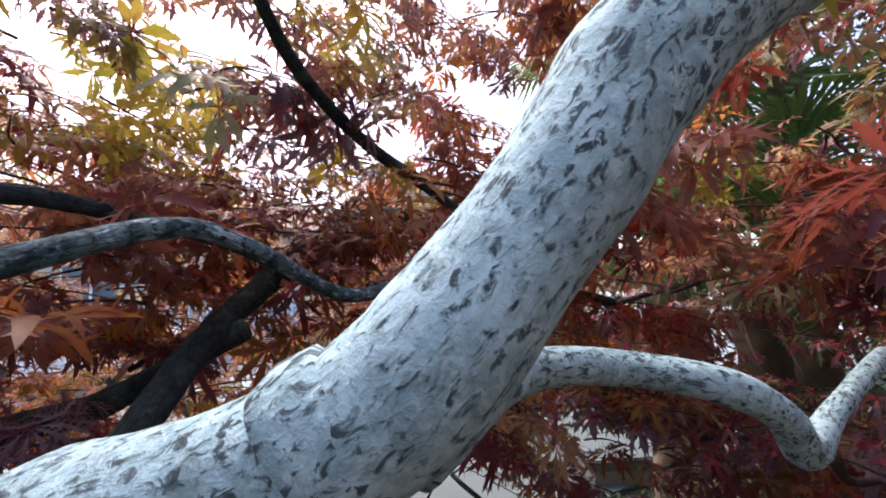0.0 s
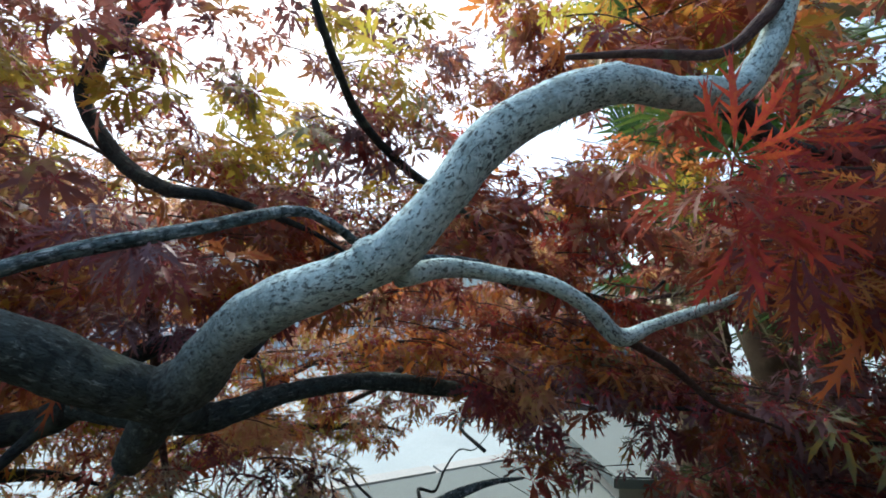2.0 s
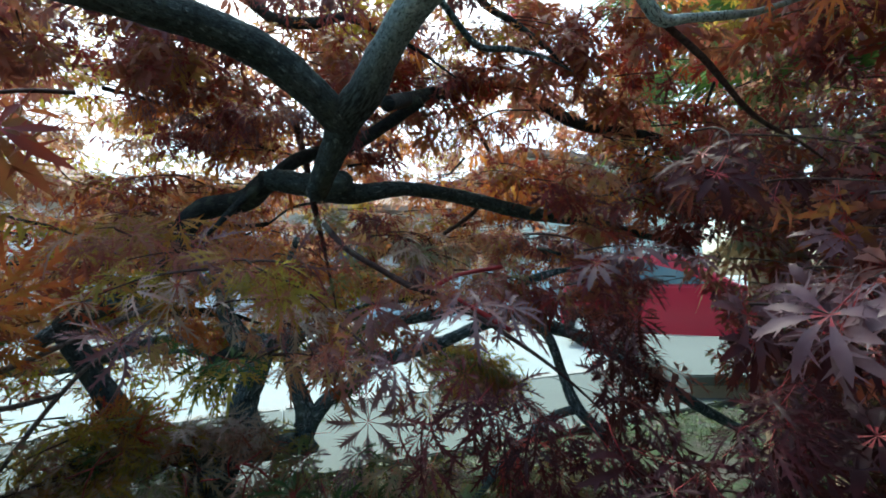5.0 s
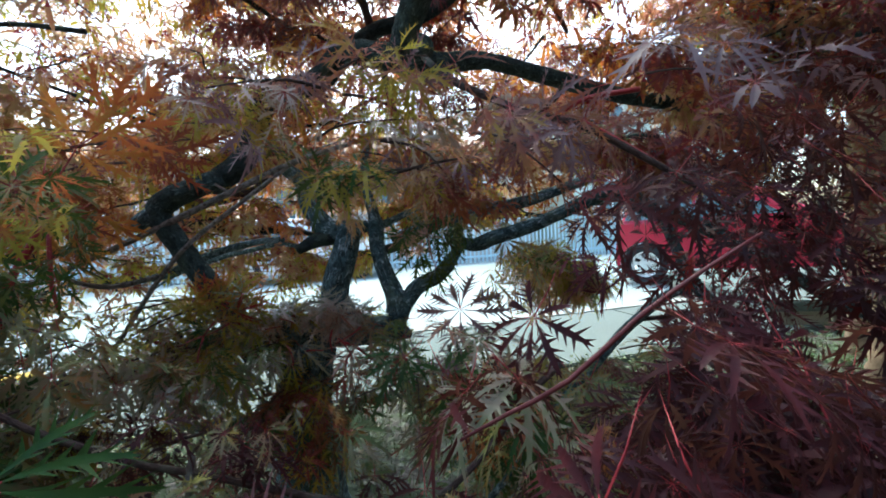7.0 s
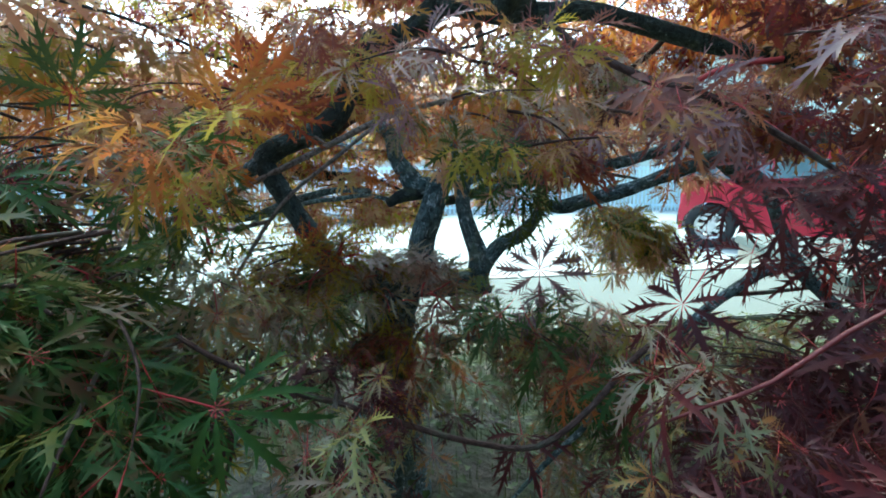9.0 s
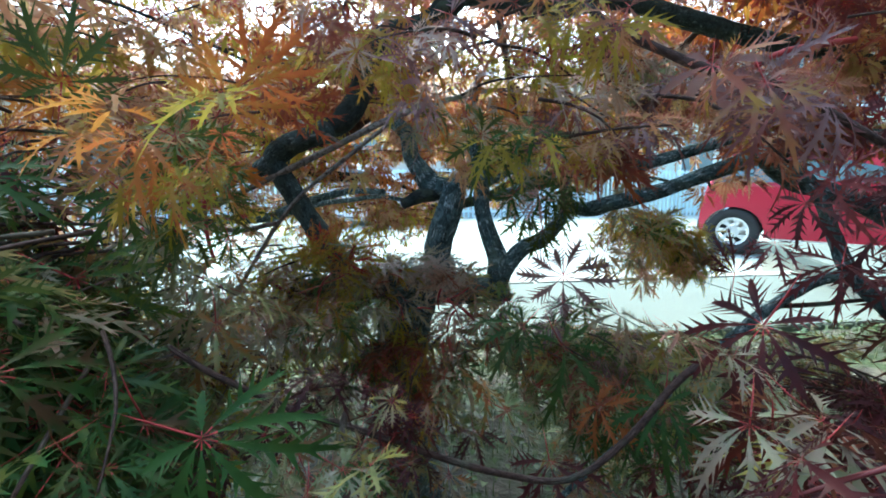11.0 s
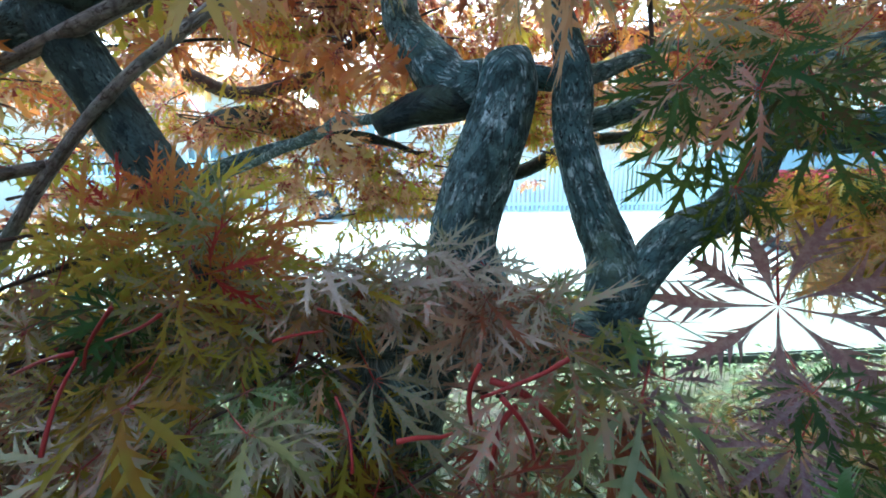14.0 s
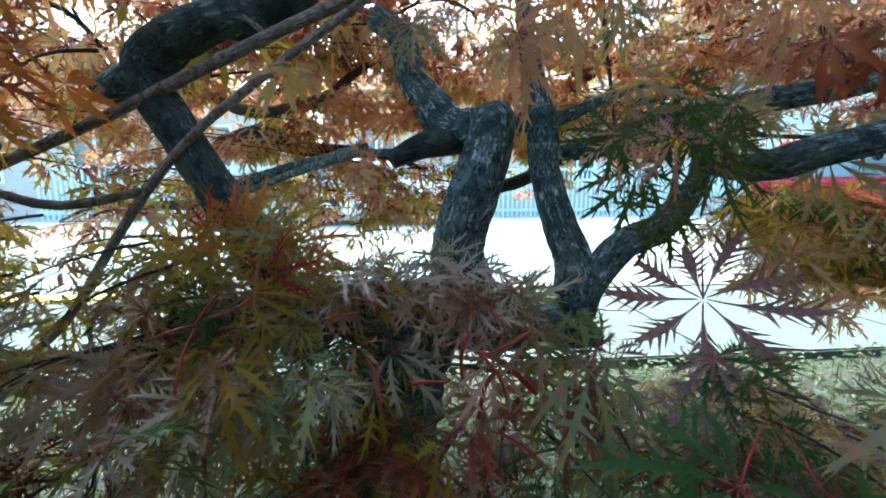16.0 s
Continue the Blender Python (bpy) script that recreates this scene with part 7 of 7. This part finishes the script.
        bmesh.ops.recalc_face_normals(win, faces=win.faces)
        bmesh.ops.transform(win, matrix=m, verts=win.verts)
        part("side_window", win, M["glass"], thing)
        # pale strip paints the highlight along the sill
        slab_at("sill", (0.42, min(s * 0.77, s * 0.79), 0.225), (1.98, max(s * 0.77, s * 0.79), 0.26), "frame", "sill strip, pale for a painted highlight")
        slab_at("door_handle", (0.66, min(s * 0.79, s * 0.83), 0.83), (0.80, max(s * 0.79, s * 0.83), 0.86), "black")
    slab_at("bumper", (-0.43, -0.68, 0.30), (-0.36, 0.68, 0.46), "black", "black plastic bumper")
    slab_at("bumper", (3.00, -0.70, 0.34), (3.10, 0.70, 0.52), "black", "black plastic bumper")
    for y in (-0.62, 0.50):
        slab_at("tail_lamp", (-0.415, y, 0.62), (-0.36, y + 0.12, 0.78), "lamp_red")
        slab_at("headlamp", (3.0, y, 0.56), (3.06, y + 0.12, 0.66), "frame")
    for cx, cz, _ in arch:
        for s in (-1, 1):
            yc = s * 0.70
            tyre = bmesh.new()
            rings = [(0.19, 0.085), (0.27, 0.10), (0.305, 0.085), (0.31, 0.05), (0.31, -0.05), (0.305, -0.085), (0.27, -0.10), (0.19, -0.085)]
            k = 32
            loops = [[tyre.verts.new((cx + r * math.cos(2 * math.pi * j / k), yc + w, 0.21 + 0.1 + r * math.sin(2 * math.pi * j / k))) for j in range(k)] for r, w in rings]
            for q in range(len(loops)):
                A, B = loops[q], loops[(q + 1) % len(loops)]
                for j in range(k):
                    tyre.faces.new((A[j], A[(j + 1) % k], B[(j + 1) % k], B[j]))
            bmesh.ops.recalc_face_normals(tyre, faces=tyre.faces)
            bmesh.ops.transform(tyre, matrix=m, verts=tyre.verts)
            wheel = part("wheel", tyre, M["tyre"], thing, smooth=True)
            rim = bmesh.new()
            face = s * 0.075

            def ring_strip(bm, r0, r1, y0, y1, segs=40):
                a = [bm.verts.new((cx + r0 * math.cos(2 * math.pi * j / segs), yc + y0, 0.31 + r0 * math.sin(2 * math.pi * j / segs))) for j in range(segs)]
                b = [bm.verts.new((cx + r1 * math.cos(2 * math.pi * j / segs), yc + y1, 0.31 + r1 * math.sin(2 * math.pi * j / segs))) for j in range(segs)]
                for j in range(segs):
                    bm.faces.new((a[j], a[(j + 1) % segs], b[(j + 1) % segs], b[j]))
            ring_strip(rim, 0.205, 0.165, face + s * 0.012, face)
            ring_strip(rim, 0.165, 0.16, face, face - s * 0.05)
            ring_strip(rim, 0.085, 0.001, face + s * 0.004, face + s * 0.01)
            for q in range(7):
                a0, a1 = 2 * math.pi * (q + 0.02) / 7, 2 * math.pi * (q + 0.42) / 7
                pts = [(0.165, a0 + 0.15), (0.165, a1 + 0.3), (0.083, a1), (0.083, a0)]
                vs = [rim.verts.new((cx + r * math.cos(a), yc + face + s * 0.002, 0.31 + r * math.sin(a))) for r, a in pts]
                rim.faces.new(vs)
            bmesh.ops.recalc_face_normals(rim, faces=rim.faces)
            bmesh.ops.transform(rim, matrix=m, verts=rim.verts)
            r_ob = part("rim", rim, M["alloy"], None, "silver alloy rim")
            r_ob.parent = wheel
            r_ob.matrix_parent_inverse = wheel.matrix_world.inverted()
    return thing


car(CAR_AT, -10.0, "red_paint", "red hatchback with silver alloy wheels parked beside driveway")
car(tuple(street(-1.8, 10.3, -0.10)), 36.87, "white_paint", "white hatchback parked along the pale road")


# ---- houses across the street ----
def house(along, across, width, depth, wall_h, roof_h, mat, rows, label, seed):
    r = random.Random(seed)
    thing = empty("house", street(along, across, -0.1), label, "house")
    part("wall", box(bmesh.new(), (along, across, -0.3), (along + width, across + depth, wall_h), STREET), M[mat], thing)
    roof = bmesh.new()
    o = 0.5
    c = [(along - o, across - o), (along + width + o, across - o), (along + width + o, across + depth + o), (along - o, across + depth + o)]
    lo = [roof.verts.new((x, y, wall_h - 0.02)) for x, y in c]
    mid = [roof.verts.new((x, y, wall_h + 0.16)) for x, y in c]
    ridge = [roof.verts.new((along + depth * 0.3, across + depth / 2, wall_h + roof_h)), roof.verts.new((along + width - depth * 0.3, across + depth / 2, wall_h + roof_h))]
    roof.faces.new(lo)
    for i in range(4):
        roof.faces.new((lo[i], mid[i], mid[(i + 1) % 4], lo[(i + 1) % 4]))
    roof.faces.new((mid[0], mid[1], ridge[1], ridge[0]))
    roof.faces.new((mid[1], mid[2], ridge[1]))
    roof.faces.new((mid[2], mid[3], ridge[0], ridge[1]))
    roof.faces.new((mid[3], mid[0], ridge[0]))
    bmesh.ops.recalc_face_normals(roof, faces=roof.faces)
    bmesh.ops.transform(roof, matrix=STREET, verts=roof.verts)
    part("roof", roof, M["roof"], thing)
    for z in rows:
        n = int(width // 2.6)
        for i in range(n):
            x = along + (i + 0.5) * width / n
            w, h = 0.55, 0.75
            fr = bmesh.new()
            for lo_, hi_ in (((x - w - 0.07, -0.05, z - h - 0.07), (x - w, 0.03, z + h + 0.07)), ((x + w, -0.05, z - h - 0.07), (x + w + 0.07, 0.03, z + h + 0.07)), ((x - w, -0.05, z + h), (x + w, 0.03, z + h + 0.07)), ((x - w, -0.05, z - h - 0.07), (x + w, 0.03, z - h)), ((x - 0.03, -0.04, z - h), (x + 0.03, 0.02, z + h))):
                box(fr, (lo_[0], across + lo_[1], lo_[2]), (hi_[0], across + hi_[1], hi_[2]))
            bmesh.ops.transform(fr, matrix=STREET, verts=fr.verts)
            win = part("window", fr, M["frame"], thing)
            pane = part("pane", box(bmesh.new(), (x - w, across - 0.02, z - h), (x + w, across - 0.005, z + h), STREET), M["glass"], None)
            pane.parent = win
            pane.matrix_parent_inverse = win.matrix_world.inverted()


house(-16, 13.0, 12, 8, 3.1, 1.9, "plaster", (1.6,), "single-storey beige plastered house with brown tiled roof", 1)
house(-2.5, 13.5, 9.5, 8, 3.3, 1.8, "plaster", (1.7,), "pale plastered house with hipped brown roof", 2)
house(8.2, 12.5, 9, 8, 5.4, 1.8, "plaster_green", (1.6, 4.2), "two-storey pale green plastered house with windows", 3)

# pale blue railing in front of the houses
fence = empty("fence", street(-2, 11.6, -0.1), "pale blue metal railing along the far pavement", "fence")
post = bmesh.new()
box(post, (-0.025, -0.012, 0.0), (0.025, 0.012, 1.35), None, 0.004)
rail_mesh = bpy.data.meshes.new("bar")
post.to_mesh(rail_mesh)
post.free()
rail_mesh.materials.append(M["blue_rail"])
for i in range(150):
    s = new("bar", rail_mesh)
    s.parent = fence
    s.matrix_parent_inverse = Matrix.Translation(-fence.location)
    s.matrix_basis = Matrix.Translation(street(-9 + i * 0.13, 11.6, -0.10)) @ STREET
for z in (0.05, 1.15):
    part("rail", box(bmesh.new(), (-9.1, 11.57, z), (10.5, 11.585, z + 0.06), STREET), M["blue_rail"], fence)


# road sign
def road_sign():
    at = street(-4.9, 10.9, -0.1)
    thing = empty("road_sign", at, "white speed limit sign plate on a grey pole", "road sign")
    v, t, uv = tube([(at.x, at.y, -0.15, 0.03), (at.x, at.y, 1.4, 0.03), (at.x, at.y, 2.75, 0.03)], 12, 0.3, 0.0)
    link("pole", raw_mesh("pole", v, t, smooth=True, uv=uv), M["kerb"], thing)
    face = Matrix.Translation(at) @ STREET
    part("plate", box(bmesh.new(), (-0.3, -0.06, 1.7), (0.3, -0.035, 2.7), face, 0.008), M["frame"], thing)
    ring = bmesh.new()
    k = 36
    for r0, r1 in ((0.27, 0.21),):
        a = [ring.verts.new((r0 * math.cos(2 * math.pi * j / k), -0.066, 2.0 + r0 * math.sin(2 * math.pi * j / k))) for j in range(k)]
        b = [ring.verts.new((r1 * math.cos(2 * math.pi * j / k), -0.066, 2.0 + r1 * math.sin(2 * math.pi * j / k))) for j in range(k)]
        for j in range(k):
            ring.faces.new((a[j], a[(j + 1) % k], b[(j + 1) % k], b[j]))
    tri = [(0, 2.66), (-0.2, 2.34), (0.2, 2.34)]
    tin = [(0, 2.60), (-0.15, 2.37), (0.15, 2.37)]
    a = [ring.verts.new((x, -0.066, z)) for x, z in tri]
    b = [ring.verts.new((x, -0.066, z)) for x, z in tin]
    for j in range(3):
        ring.faces.new((a[j], a[(j + 1) % 3], b[(j + 1) % 3], b[j]))
    bmesh.ops.transform(ring, matrix=face, verts=ring.verts)
    part("border", ring, M["lamp_red"], thing, "red ring and triangle")
    txt = bpy.data.curves.new("number", "FONT")
    txt.body, txt.size, txt.align_x, txt.align_y, txt.extrude = "40", 0.26, "CENTER", "CENTER", 0.003
    tmp = bpy.data.objects.new("number", txt)
    mesh = bpy.data.meshes.new_from_object(tmp)
    bpy.data.objects.remove(tmp)
    mesh.transform(face @ pose(0, -0.068, 2.0, 90, 0, 0))
    mesh.materials.clear()
    link("number", mesh, M["black"], thing, "black number")


road_sign()
